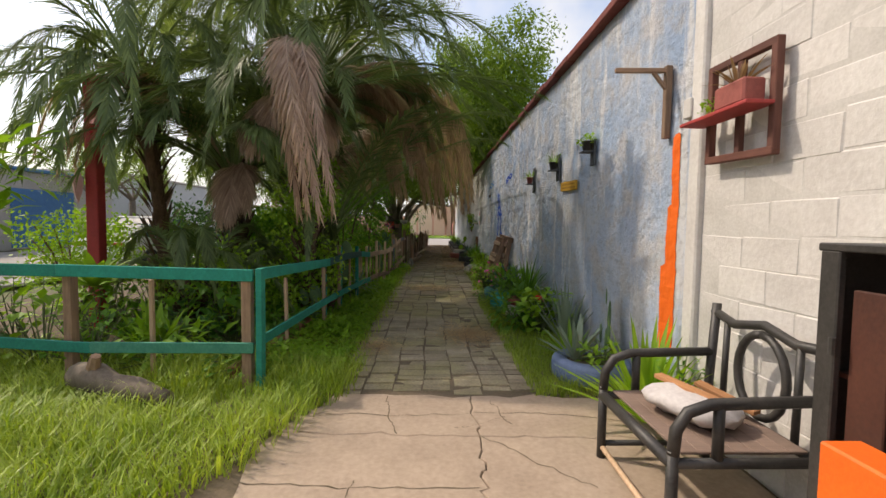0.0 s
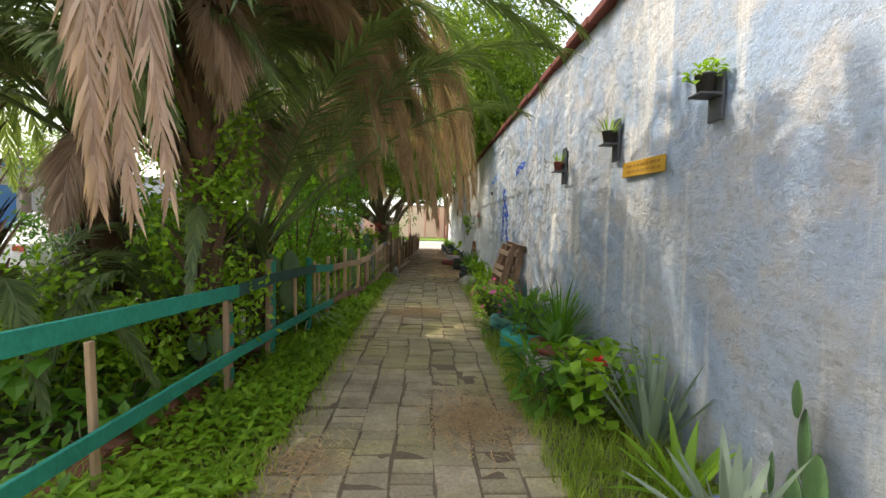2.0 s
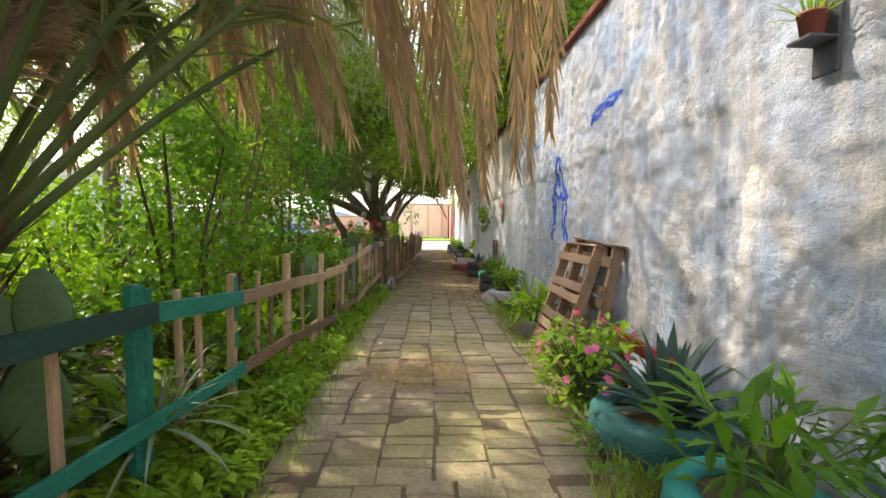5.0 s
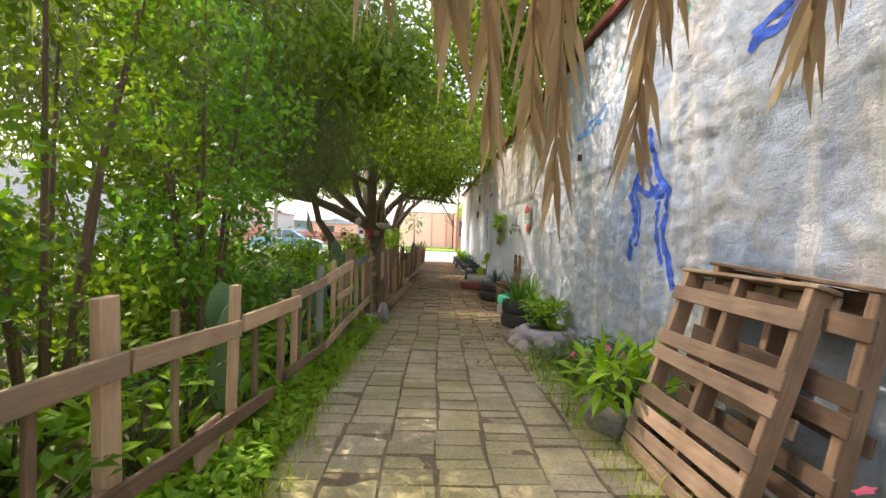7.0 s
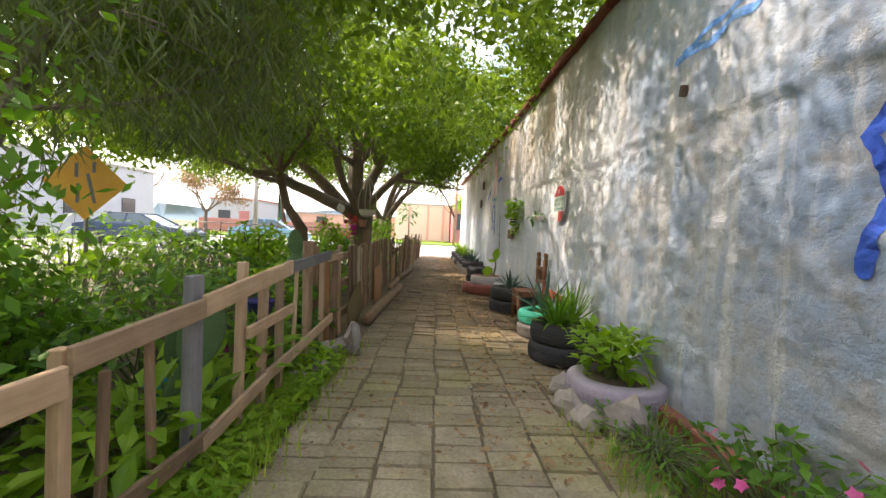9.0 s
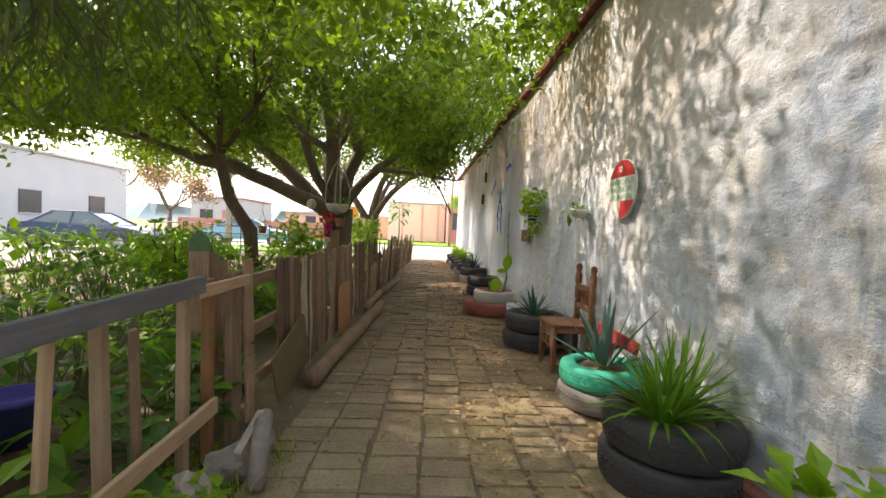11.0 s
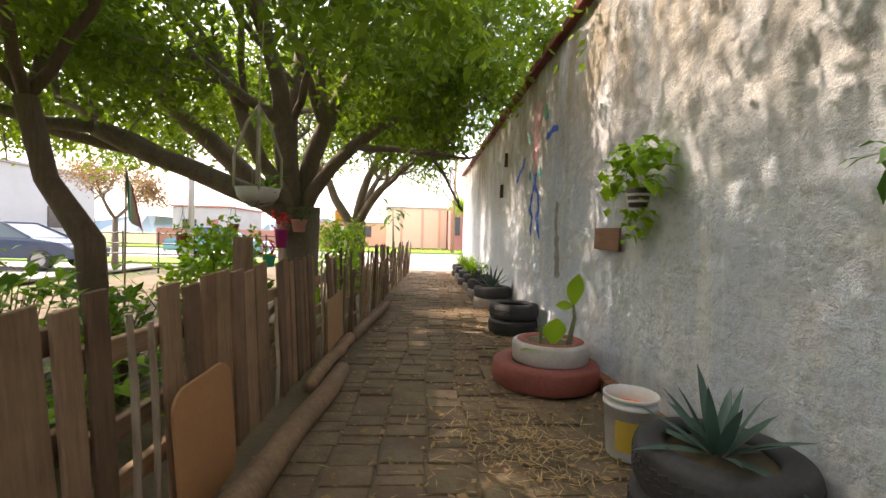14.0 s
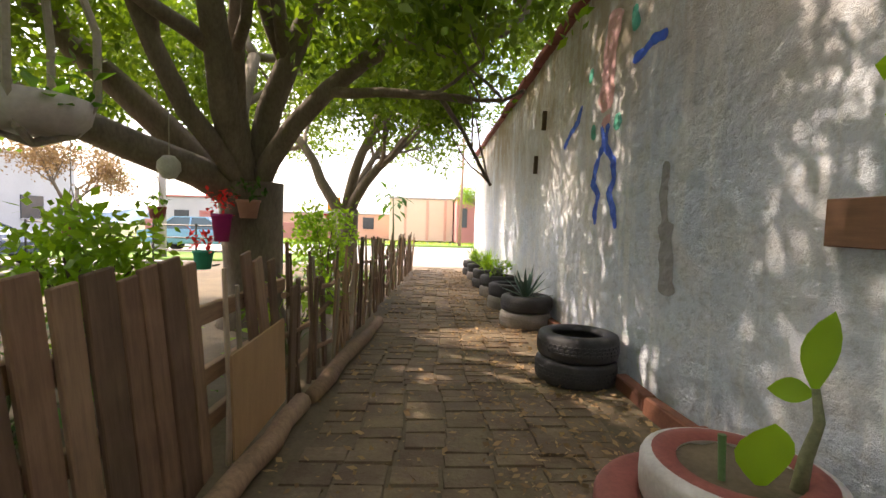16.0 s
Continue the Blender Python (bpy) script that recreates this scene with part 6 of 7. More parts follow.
rng = random.Random(77)
KINDS = (("garden_plant", LEAF, 0.17, 0.10), ("garden_plant", LIME, 0.20, 0.09), ("garden_plant", DEEP, 0.14, 0.09), ("garden_plant", LEAF, 0.10, 0.06), ("garden_plant", LIME, 0.12, 0.09))
spots = []
y = 4.1
while y < 20.5:
    for row in range(5 if y < 10.5 else 7):
        x = fence_x(y) - 0.35 - row * (0.62 if y < 10.5 else 0.7) + rng.uniform(-0.15, 0.15)
        spots.append((x, y + rng.uniform(-0.2, 0.2), row))
    y += 0.62
for i, (x, y, row) in enumerate(spots):
    if (x + 2.5) ** 2 + (y - 6.3) ** 2 < 0.2 or (x + 1.75) ** 2 + (y - 7.2) ** 2 < 0.12:
        continue
    name, mat, n, w = KINDS[rng.randrange(len(KINDS))]
    h = rng.uniform(0.3, 0.62) + (0.09 * row if y < 10.5 else 0.12 + 0.1 * row)
    if y > 16 and row < 1:
        continue
    plant(name, "leafy green garden plant behind the fence" if mat is not LIME else "bright yellow-green garden plant behind the fence", "plant", pose(x, y, 0), mat,
          leafy((0.36 if row else 0.24, 0.36, h * (1 if row else 0.8)), 95 if row < 3 else 60, n, w, upright=0.6), 200 + i, "garden plants behind the fence")
y = 20.6
while y < 31:
    for row in range(2):
        x = fence_x(y) - 0.5 - row * 0.8 + rng.uniform(-0.2, 0.2)
        if rng.random() < 0.4 and not (22.3 < y < 24.2) and not 27 < y < 28.5:
            name, mat, n, w = KINDS[rng.randrange(len(KINDS))]
            plant(name, "leafy garden plant behind the boards", "plant", pose(x, y, 0), mat, leafy((0.34, 0.34, rng.uniform(0.35, 0.75)), 80, n, w, upright=0.6), 400 + int(y * 10) + row, "garden plants behind the fence")
    y += 0.75
for x, y, h in ((-2.3, 21.3, 1.2), (-1.5, 25.6, 1.5), (-2.9, 18.2, 1.1)):
    shrub_tree(x, y, 0.5, h, 0.45, "bright yellow-green shrub behind the fence", LIME, int(y * 7), 0.10, 36, 40)
cactus(pose(-1.62, 6.05, 0.05), [(0, 0, 0, 0.30, 20, 4), (0.04, 0.02, 0.27, 0.28, 10, -4), (-0.09, 0, 0.25, 0.24, 30, -14), (0.02, 0, 0.0, 0.28, 70, 12)], "prickly pear cactus behind the green rails")
cactus(pose(-1.5, 7.6, 0.4), [(0, 0, 0, 0.4, 20, 4), (0.06, 0.02, 0.38, 0.36, 10, -4), (-0.1, 0, 0.36, 0.34, 30, -14)], "tall prickly pear cactus behind the fence")
cactus(pose(-1.25, 10.9, 0.2), [(0, 0, 0, 0.42, 60, 4), (0.0, 0.05, 0.4, 0.4, 50, -8), (0.03, -0.1, 0.32, 0.36, 80, 14)], "prickly pear cactus growing through the rails")
cactus(pose(-1.25, 12.75, 0.1), [(0, 0, 0, 0.40, 50, 6), (0.06, -0.02, 0.36, 0.40, 40, 16), (-0.05, 0.1, 0.3, 0.3, 70, -10)], "prickly pear cactus leaning on a rail")
cactus(pose(-1.7, 16.3, 0.5), [(0, 0, 0, 0.4, 0, 4), (0.03, 0.0, 0.36, 0.34, 10, -6), (0.12, 0, 0.3, 0.2, 20, 20)], "prickly pear cactus above the boards")
plant("air_plant", "grey-green spidery rosette behind the fence", "plant", pose(-1.35, 8.15, 0.25), PALE_LEAF, spiky(40, 0.55, 0.022, spread=(0, 80), droop=0.7), 91)


def pot(x, y, z, r, h, mat, label, leaf=None, seed=1):
    p = thing("flower_pot", label, "pot", pose(x, y, z))
    part("pot", Geo().lathe(Matrix(), [(0, 0), (r * 0.72, 0), (r, h * 0.86), (r * 1.08, h * 0.87), (r * 1.08, h), (r * 0.95, h), (r * 0.9, h * 0.8), (0, h * 0.78)], 20), mat, p, smooth=True)
    if leaf:
        g = Geo()
        bush(g, (0, 0, h * 0.8), (r * 1.3, r * 1.3, h * 1.1), 45, 0.10, 0.05, random.Random(seed))
        part("leaves", g, leaf, p)
    return p


CYAN = paint("cyan_plastic", (0.02, 0.36, 0.45), (0.02, 0.28, 0.36))
PURPLE = paint("purple_plastic", (0.06, 0.05, 0.26), (0.04, 0.035, 0.18))
MAGENTA = paint("magenta_plastic", (0.5, 0.03, 0.25), (0.38, 0.02, 0.2))
MAROON = paint("maroon_clay", (0.18, 0.04, 0.05), (0.10, 0.025, 0.03))
pot(-1.55, 13.2, 0, 0.15, 0.24, CYAN, "cyan plastic tub standing in the garden")
pot(-1.30, 13.42, 0, 0.12, 0.24, CYAN, "cyan plastic pot beside the rails", LEAF)
pot(-1.4, 14.3, 0.38, 0.11, 0.2, PURPLE, "dark purple pot on a stand")
pot(-1.4, 13.7, 0.12, 0.12, 0.2, MAGENTA, "magenta plastic pot in the garden", LEAF)
pot(-1.62, 6.6, 0.0, 0.2, 0.3, MAROON, "maroon pot with a white pipe behind the rails")
s = thing("white_pipe", "short white plastic pipe standing in a pot", "pipe")
part("pipe", Geo().tube([(-1.6, 6.6, 0.22), (-1.6, 6.6, 0.62)], 0.03, 12), BUCKET, s, smooth=True)
s = thing("pot_stand", "small board stand under a purple pot", "stand")
part("stand", Geo().box(pose(-1.4, 14.3, 0.19), 0.2, 0.2, 0.375, 0.01), DARK_WOOD, s)

# boards, logs and litter at the fence foot
for p, q, r, lab in (((-0.66, 16.0, 0.07), (-0.42, 19.6, 0.06), 0.075, "long grey log lying along the fence"), ((-0.52, 20.9, 0.06), (-0.34, 23.4, 0.05), 0.065, "old beam lying along the fence foot"), ((-0.62, 19.2, 0.05), (-0.55, 20.8, 0.06), 0.06, "short grey log at the fence foot")):
    o = thing("log", lab, "log", group="logs at the fence foot")
    p, q = Vector(p), Vector(q)
    pts = [p.lerp(q, t / 6) + Vector((random.uniform(-0.02, 0.02), 0, random.uniform(-0.006, 0.006))) for t in range(7)]
    part("wood", Geo().tube(pts, [r * random.uniform(0.85, 1.1) for _ in pts], 9), GREY_WOOD, o, smooth=True)


def rounded_board(name, label, at, w, h, thick, mat, r, tilt_edges=(1, 1, 1, 1)):
    o = thing(name, label, "board", at)
    pts = []
    for k, (cx, cz) in enumerate(((w / 2 - r, h / 2 - r), (-w / 2 + r, h / 2 - r), (-w / 2 + r, -h / 2 + r), (w / 2 - r, -h / 2 + r))):
        for i in range(7):
            a = math.pi / 2 * (k + i / 6)
            pts.append((cx + r * math.cos(a), cz + r * math.sin(a)))
    n = len(pts)
    vs = [Vector((x, -thick / 2, z)) for x, z in pts] + [Vector((x, thick / 2, z)) for x, z in pts]
    part("panel", Geo().add(vs, [tuple(range(n)), tuple(range(2 * n - 1, n - 1, -1))] + [(i, i + n, (i + 1) % n + n, (i + 1) % n) for i in range(n)]), mat, o)


TAN = worn("tan_laminate", (0.50, 0.26, 0.13), (0.40, 0.20, 0.10), 3, 40, 0.45, relief=0.05)
PLY = worn("worn_plywood", (0.46, 0.29, 0.15), (0.33, 0.20, 0.10), 3, 40, 0.7, (1, 6, 1))
OLIVE = worn("muddy_board", (0.20, 0.15, 0.07), (0.11, 0.08, 0.04), 3, 30, 0.85)
rounded_board("chair_back_board", "tan laminate chair back leaning on the fence", pose(-0.70, 17.72, 0.33, 0, -7, 82), 0.40, 0.60, 0.014, TAN, 0.09)
rounded_board("plywood_sheet", "pale plywood sheet leaning on the fence", pose(-0.635, 20.33, 0.37, 0, -4, 87), 0.64, 0.52, 0.012, PLY, 0.01)
rounded_board("muddy_board", "olive-stained board leaning on the fence", pose(-0.80, 15.95, 0.24, 0, -22, 84), 0.62, 0.46, 0.014, OLIVE, 0.03)
o = thing("pipe_piece", "bent grey pipe offcut beside the stones", "pipe")
part("pipe", Geo().tube([(-0.72, 15.1, 0.05), (-0.66, 14.95, 0.22), (-0.62, 14.8, 0.25), (-0.58, 14.65, 0.16), (-0.58, 14.6, 0.02)], 0.045, 12), GREY_TYRE, o, smooth=True)
rounded_board("cement_slab", "pale broken slab leaning on stones", pose(-0.66, 14.82, 0.13, 0, -30, 80), 0.26, 0.24, 0.04, PALE_ROCK, 0.02)
o = thing("stump_wood", "rotting grey log lying in the grass", "log")
part("wood", Geo().tube([(-2.85, 3.58, 0.16), (-2.68, 3.52, 0.17), (-2.5, 3.46, 0.13), (-2.3, 3.40, 0.12), (-2.1, 3.33, 0.10), (-1.96, 3.28, 0.09)], [0.11, 0.12, 0.09, 0.10, 0.075, 0.06], 9), BARK, o, smooth=True)
part("branch_stub", Geo().tube([(-2.68, 3.5, 0.2), (-2.62, 3.46, 0.36)], [0.06, 0.035], 8), GREY_WOOD, o)


# ---- red post, shed and street beyond the garden ----
def build_red_post():
    p = thing("red_post", "tall square red painted post with a lantern", "post")
    part("shaft", Geo().box(pose(-4.29, 5.74, 1.6), 0.15, 0.15, 3.3, 0.01), RED_PAINT, p)
    part("lantern", Geo().lathe(pose(-4.16, 5.62, 2.35), [(0, 0), (0.03, 0.02), (0.1, 0.22), (0.1, 0.26), (0.0, 0.38)], 6), SIGN_RED, p, "bright red paper lantern")
    part("lantern", Geo().lathe(pose(-4.40, 5.60, 1.62), [(0, 0), (0.06, 0.18), (0.075, 0.3), (0.0, 0.48)], 4), PINK_MURAL, p, "faded pink lantern")
    q = thing("knotted_trunk", "dark knotted tree trunk behind the rails", "tree")
    part("trunk", Geo().tube([(-4.6, 4.5, -0.1), (-4.55, 4.5, 0.9), (-4.65, 4.55, 1.3), (-4.5, 4.5, 1.9), (-4.55, 4.5, 2.4)], [0.13, 0.11, 0.15, 0.09, 0.06], 10), DARK_WOOD, q, smooth=True)
    g = Geo()
    bush(g, (-4.55, 4.45, 1.2), (0.5, 0.3, 1.1), 90, 0.3, 0.12, random.Random(5))
    part("leaves", g, LIME, q)
    s = thing("gate_post", "squat brown brick post at the lawn edge", "post")
    part("post", Geo().box(pose(-3.98, 3.55, 0.35), 0.22, 0.22, 0.75, 0.015), DARK_WOOD, s)
    plant("plumeria_bush", "broad yellow-green rosette shrub near the red post", "shrub", pose(-3.7, 4.9, 0.7), LIME, spiky(26, 0.5, 0.13, spread=(10, 70), droop=0.35), 6)
    plant("canna", "yellow-green canna clump behind the rails", "plant", pose(-2.75, 4.4, 0), LIME, spiky(24, 0.65, 0.1, spread=(45, 85), droop=0.2), 8)


build_red_post()


def car(label, at, paint_mat, height=1.42, group=""):
    """A saloon car of 4.4 m, its nose towards +x of its pose."""
    c = thing("car", label, "car", at, group)
    lower = [(-2.2, 0.45), (-2.15, 0.85), (-1.6, 0.95), (1.0, 0.93), (1.9, 0.80), (2.2, 0.62), (2.2, 0.35), (-2.2, 0.35)]
    vs = [Vector((x, s * (0.85 if 0.4 < z < 0.9 else 0.80), z)) for s in (-1, 1) for x, z in lower]
    n = len(lower)
    part("body", Geo().add(vs, [tuple(range(n))[::-1], tuple(range(n, 2 * n))] + [(i, (i + 1) % n, (i + 1) % n + n, i + n) for i in range(n)]), paint_mat, c)
    roof = [(-1.55, 0.94, 0.76), (-0.95, height, 0.58), (0.25, height, 0.58), (1.05, 0.93, 0.76)]
    vs = [Vector((x, s * w, z)) for s in (-1, 1) for x, z, w in roof]
    part("glasshouse", Geo().add(vs, [(3, 2, 1, 0), (4, 5, 6, 7), (0, 1, 5, 4), (2, 3, 7, 6)]), CAR_GLASS, c, "dark window glass")
    part("roof", Geo().box(pose(-0.35, 0, height + 0.005), 1.24, 1.18, 0.05, 0.02), paint_mat, c)
    for s in (-1, 1):
        for x0, z0, x1, z1 in ((-1.58, 0.94, -0.95, height), (0.25, height, 1.08, 0.93), (-0.3, 0.93, -0.3, height)):
            w0, w1 = 0.775 if z0 < 1.2 else 0.60, 0.775 if z1 < 1.2 else 0.60
            plank("pillar", (x0, s * w0, z0), (x1, s * w1, z1), 0.06, 0.03, paint_mat, c, (1, 0, 0.2))
    for x in (-1.35, 1.35):
        for s in (-1, 1):
            w = part("wheel", Geo().lathe(pose(x, s * 0.76, 0.31, -90 * s), [(0.0, 0.1), (0.18, 0.1), (0.2, 0.11), (0.29, 0.1), (0.31, 0.07), (0.31, -0.07), (0.29, -0.1), (0, -0.1)], 24), RUBBER, c, smooth=True)
            part("rim", Geo().lathe(pose(x, s * 0.77, 0.31, -90 * s), [(0.0, 0.11), (0.12, 0.1), (0.19, 0.105)], 16), CHROME, w)
    for s in (-1, 1):
        part("tail_light", Geo().box(pose(-2.19, s * 0.62, 0.75), 0.05, 0.3, 0.12, 0.01), SIGN_RED, c)
        part("headlight", Geo().box(pose(2.12, s * 0.62, 0.66), 0.08, 0.3, 0.1, 0.01), SIGN_WHITE, c)
    part("number_plate", Geo().box(pose(-2.215, 0, 0.62), 0.02, 0.4, 0.12, 0.004), SIGN_WHITE, c)


CAR_GLASS, _nt, _b = shader("car_glass", 0.08)
_b.inputs["Base Color"].default_value = (0.08, 0.12, 0.15, 1)
CHROME = worn("wheel_metal", (0.5, 0.5, 0.52), (0.35, 0.35, 0.37), 5, 40, 0.35, metal=0.8)
CAR_BLUE = worn("dark_blue_car_paint", (0.05, 0.08, 0.14), (0.035, 0.055, 0.10), 2, 30, 0.25, relief=0.0)
CAR_WHITE = worn("white_car_paint", (0.72, 0.72, 0.71), (0.62, 0.62, 0.61), 2, 30, 0.3, relief=0.0)
CAR_SKY = worn("pale_blue_car_paint", (0.22, 0.42, 0.62), (0.17, 0.34, 0.52), 2, 30, 0.3, relief=0.0)
car("dark blue saloon car parked across the garden", pose(-11.8, 29.2, 0.02, 0, 0, 4), CAR_BLUE, 1.34)
car("white car parked beyond the garden", pose(-8.6, 14.2, 0.02, 0, 0, 80), CAR_WHITE, 1.5)
car("pale blue car parked in the street", pose(-9.0, 36.6, 0.02, 0, 0, 8), CAR_SKY)


def house(label, x0, y0, x1, y1, h, mat, openings, roof_mat=None, category="house"):
    """A plain building; openings: (face, along, low, width, height, material) on its south or east face."""
    ob = thing("house", label, category)
    part("wall", Geo().box(pose((x0 + x1) / 2, (y0 + y1) / 2, h / 2), x1 - x0, y1 - y0, h, 0.03), mat, ob)
    part("roof", Geo().box(pose((x0 + x1) / 2, (y0 + y1) / 2, h + 0.08), x1 - x0 + 0.3, y1 - y0 + 0.3, 0.16, 0.03), roof_mat or mat, ob)
    for face, a, low, w, hh, m in openings:
        p = pose(a, y0 - 0.02, low + hh / 2) if face == "S" else pose(x1 + 0.02, a, low + hh / 2, 0, 0, 90)
        win = part("window", Geo().box(p, w, 0.08, hh, 0.01), m, ob)
        part("sill", Geo().box(p @ pose(0, -0.05 if face == "S" else -0.05, -hh / 2), w + 0.12, 0.1, 0.06, 0.01), mat, win)


def stucco(name, light, dark):
    return worn(name, light, dark, 0.6, 14, 0.9)


# SALMON and CREAM are set paler, so distance haze sits in the wall colour.
SALMON = stucco("salmon_wall", (0.70, 0.42, 0.31), (0.60, 0.36, 0.26))
CREAM = stucco("cream_orange_wall", (0.76, 0.60, 0.44), (0.68, 0.53, 0.38))
BRICKRED = stucco("brick_red_wall", (0.48, 0.20, 0.18), (0.38, 0.16, 0.14))
GREYWALL = stucco("grey_white_wall", (0.48, 0.48, 0.49), (0.39, 0.39, 0.40))
DARKPANE = worn("dark_window_and_bay", (0.06, 0.07, 0.08), (0.04, 0.045, 0.05), 2, 10, 0.2)
BLUEROOF = paint("blue_fascia", (0.06, 0.19, 0.42), (0.045, 0.14, 0.32))
CONCRETE_GREY = stucco("grey_block", (0.45, 0.42, 0.40), (0.36, 0.33, 0.31))
house("cream and salmon building across the street", -3.4, 62, 3.0, 72, 4.2, CREAM, [("S", -1.8, 0.0, 0.25, 4.1, SALMON), ("S", 0.4, 0.0, 0.25, 4.1, SALMON), ("S", 2.2, 0.0, 0.25, 4.1, SALMON)], CONCRETE_GREY)
house("brick-red house with tall windows across the street", 3.1, 58, 8.0, 70, 4.1, BRICKRED, [("S", 3.8, 1.4, 0.5, 1.8, DARKPANE), ("S", 5.4, 1.4, 0.5, 1.8, DARKPANE), ("S", 6.8, 0.1, 0.9, 2.3, BLUEROOF)], CONCRETE_GREY)
house("low salmon wall building beside the street", -16, 66, -3.6, 74, 2.6, SALMON, [("S", -13, 1.0, 1.2, 1.3, DARKPANE), ("S", -9, 0.1, 1.0, 2.2, CONCRETE_GREY), ("S", -6, 1.0, 1.2, 1.3, DARKPANE)], CONCRETE_GREY)
house("long grey-white building beyond the car park", -40, 30, -21.5, 46, 4.6, GREYWALL, [("E", 33, 0.1, 2.4, 2.6, CONCRETE_GREY), ("E", 38, 1.2, 1.4, 1.3, DARKPANE), ("E", 43, 1.2, 1.4, 1.3, DARKPANE)], CONCRETE_GREY)
house("white low house across the street", -22, 56, -17, 64, 3.4, GREYWALL, [("S", -20.5, 1.0, 1.2, 1.3, DARKPANE), ("S", -18.5, 0.1, 1.0, 2.2, BRICKRED)], BRICKRED)
# The shed's open bays are flat dark panels, painted as the shaded inside.
house("dark open shed with a blue fascia", -30, 8, -18.5, 26, 3.6, CONCRETE_GREY, [("E", 11, 0.1, 3.4, 2.7, DARKPANE), ("E", 16, 0.1, 3.4, 2.7, DARKPANE), ("E", 21.5, 0.1, 3.4, 2.7, BLUEROOF)], BLUEROOF)
house("white workshop beyond the lawn", -30, -14, -18.5, 5, 4.2, GREYWALL, [("E", -2, 0.1, 2.4, 2.6, DARKPANE), ("E", 2.5, 1.2, 1.4, 1.3, DARKPANE)], CONCRETE_GREY)
house("plain white house on the far side of the wall", 3.2, 2, 9.5, 30, 3.2, GREYWALL, [], CONCRETE_GREY)

red_wall = thing("boundary_wall", "low red boundary wall along the street", "wall")
part("wall", Geo().box(pose(-14, 52, 0.7), 14, 0.2, 1.5, 0.02), BRICKRED, red_wall)
pole = thing("utility_pole", "slim wooden utility pole by the street", "pole")
part("shaft", Geo().tube([(2.6, 48, -0.1), (2.75, 48, 7.5)], [0.12, 0.08], 10), GREY_WOOD, pole, smooth=True)
part("crossarm", Geo().box(pose(2.73, 48, 7.0), 1.4, 0.1, 0.12, 0.01), GREY_WOOD, pole)
post2 = thing("concrete_post", "pale concrete post beside the car park", "post")
part("shaft", Geo().tube([(-8.6, 33, -0.1), (-8.6, 33, 4.6)], [0.13, 0.11], 10), CONCRETE_GREY, post2, smooth=True)
verge = Geo().box(pose(-10, 50.2, 0.02), 90, 5.0, 0.16, 0.05)
tagged(part("grass_verge", verge, LAWN := worn("mown_grass", (0.16, 0.28, 0.05), (0.10, 0.19, 0.03), 1.5, 12, 0.95)), "bright green grass verge across the street", "verge", kind="structure")
lawn2 = Geo().box(pose(-12.5, 34.2, 0.0), 17.0, 3.4, 0.12, 0.04)
tagged(part("lawn_strip", lawn2, LAWN), "bright green lawn strip beside the car park", "verge", kind="structure")
rail = thing("metal_railing", "thin black metal railing beside the car park", "railing")
for z in (0.55, 0.85, 1.15):
    part("bar", Geo().tube([(-9.5, 29.0, z), (-3.2, 28.6, z)], 0.02, 6), BLACK_PAINT, rail)
for k in range(7):
    x = -9.5 + k * 1.05
    part("upright", Geo().tube([(x, 29.0 - 0.4 * k / 6, -0.05), (x, 29.0 - 0.4 * k / 6, 1.2)], 0.022, 6), BLACK_PAINT, rail)
for i, (x, y, h, mat) in enumerate(((-13.5, 18, 4.5, FICUS), (-16, 24, 5, FICUS), (-15.5, 12, 4.2, LEAF), (5.6, 55.5, 5, LIME), (-26, 52, 7, FICUS), (-12, 6.5, 4.5, FICUS), (-9.5, 3.5, 4.0, LEAF))):
    street_tree((x, y), h, "street tree with a loose green crown", 60 + i, mat, 1.7)
street_tree((-10.2, 31.2), 3.2, "small bare-trunked tree with a dry brown crown", 70, DRY, 1.0)
ridge = Geo()
n = 60
vs = []
for i in range(n + 1):
    x = -400 + 800 * i / n
    vs += [Vector((x, 330, -2)), Vector((x, 330 + 20 * math.sin(i), 9 + 7 * noise.noise(Vector((i * 0.22, 0, 0))) + 4 * noise.noise(Vector((i * 0.9, 3, 0)))))]
ridge.add(vs, [(2 * i, 2 * i + 2, 2 * i + 3, 2 * i + 1) for i in range(n)])
tagged(part("backdrop", ridge, worn("far_blue_hills", (0.22, 0.30, 0.36), (0.17, 0.24, 0.29), 0.01, 0.1, 1.0)), "hazy blue hills on the horizon", "hills", kind="structure")


# ---- old road sign set up in the garden ----
SIGN_ORANGE = worn("sign_orange", (0.80, 0.40, 0.02), (0.66, 0.30, 0.02), 5, 60, 0.5)


def build_road_sign():
    s = thing("road_sign", "orange-yellow diamond road sign standing among garden plants", "sign", pose(-3.84, 15.5, 0, 0, 0, 12))
    part("post", Geo().tube([(0, 0.03, -0.1), (0, 0.03, 1.95)], 0.022, 10), GREY_TYRE, s, smooth=True)
    part("plate", Geo().box(pose(0, 0, 1.62, 0, 45, 0), 0.60, 0.006, 0.60, 0.003), SIGN_ORANGE, s)
    for x, z, n, lean in ((-0.07, 1.50, 0.22, 2), (-0.085, 1.76, 0.16, 0), (0.06, 1.56, 0.34, -12), (0.085, 1.80, 0.12, 0)):
        part("stripe", Geo().box(pose(x, -0.006, z, 0, lean, 0), 0.035, 0.004, n, 0.001), GREY_TYRE, s)


build_road_sign()


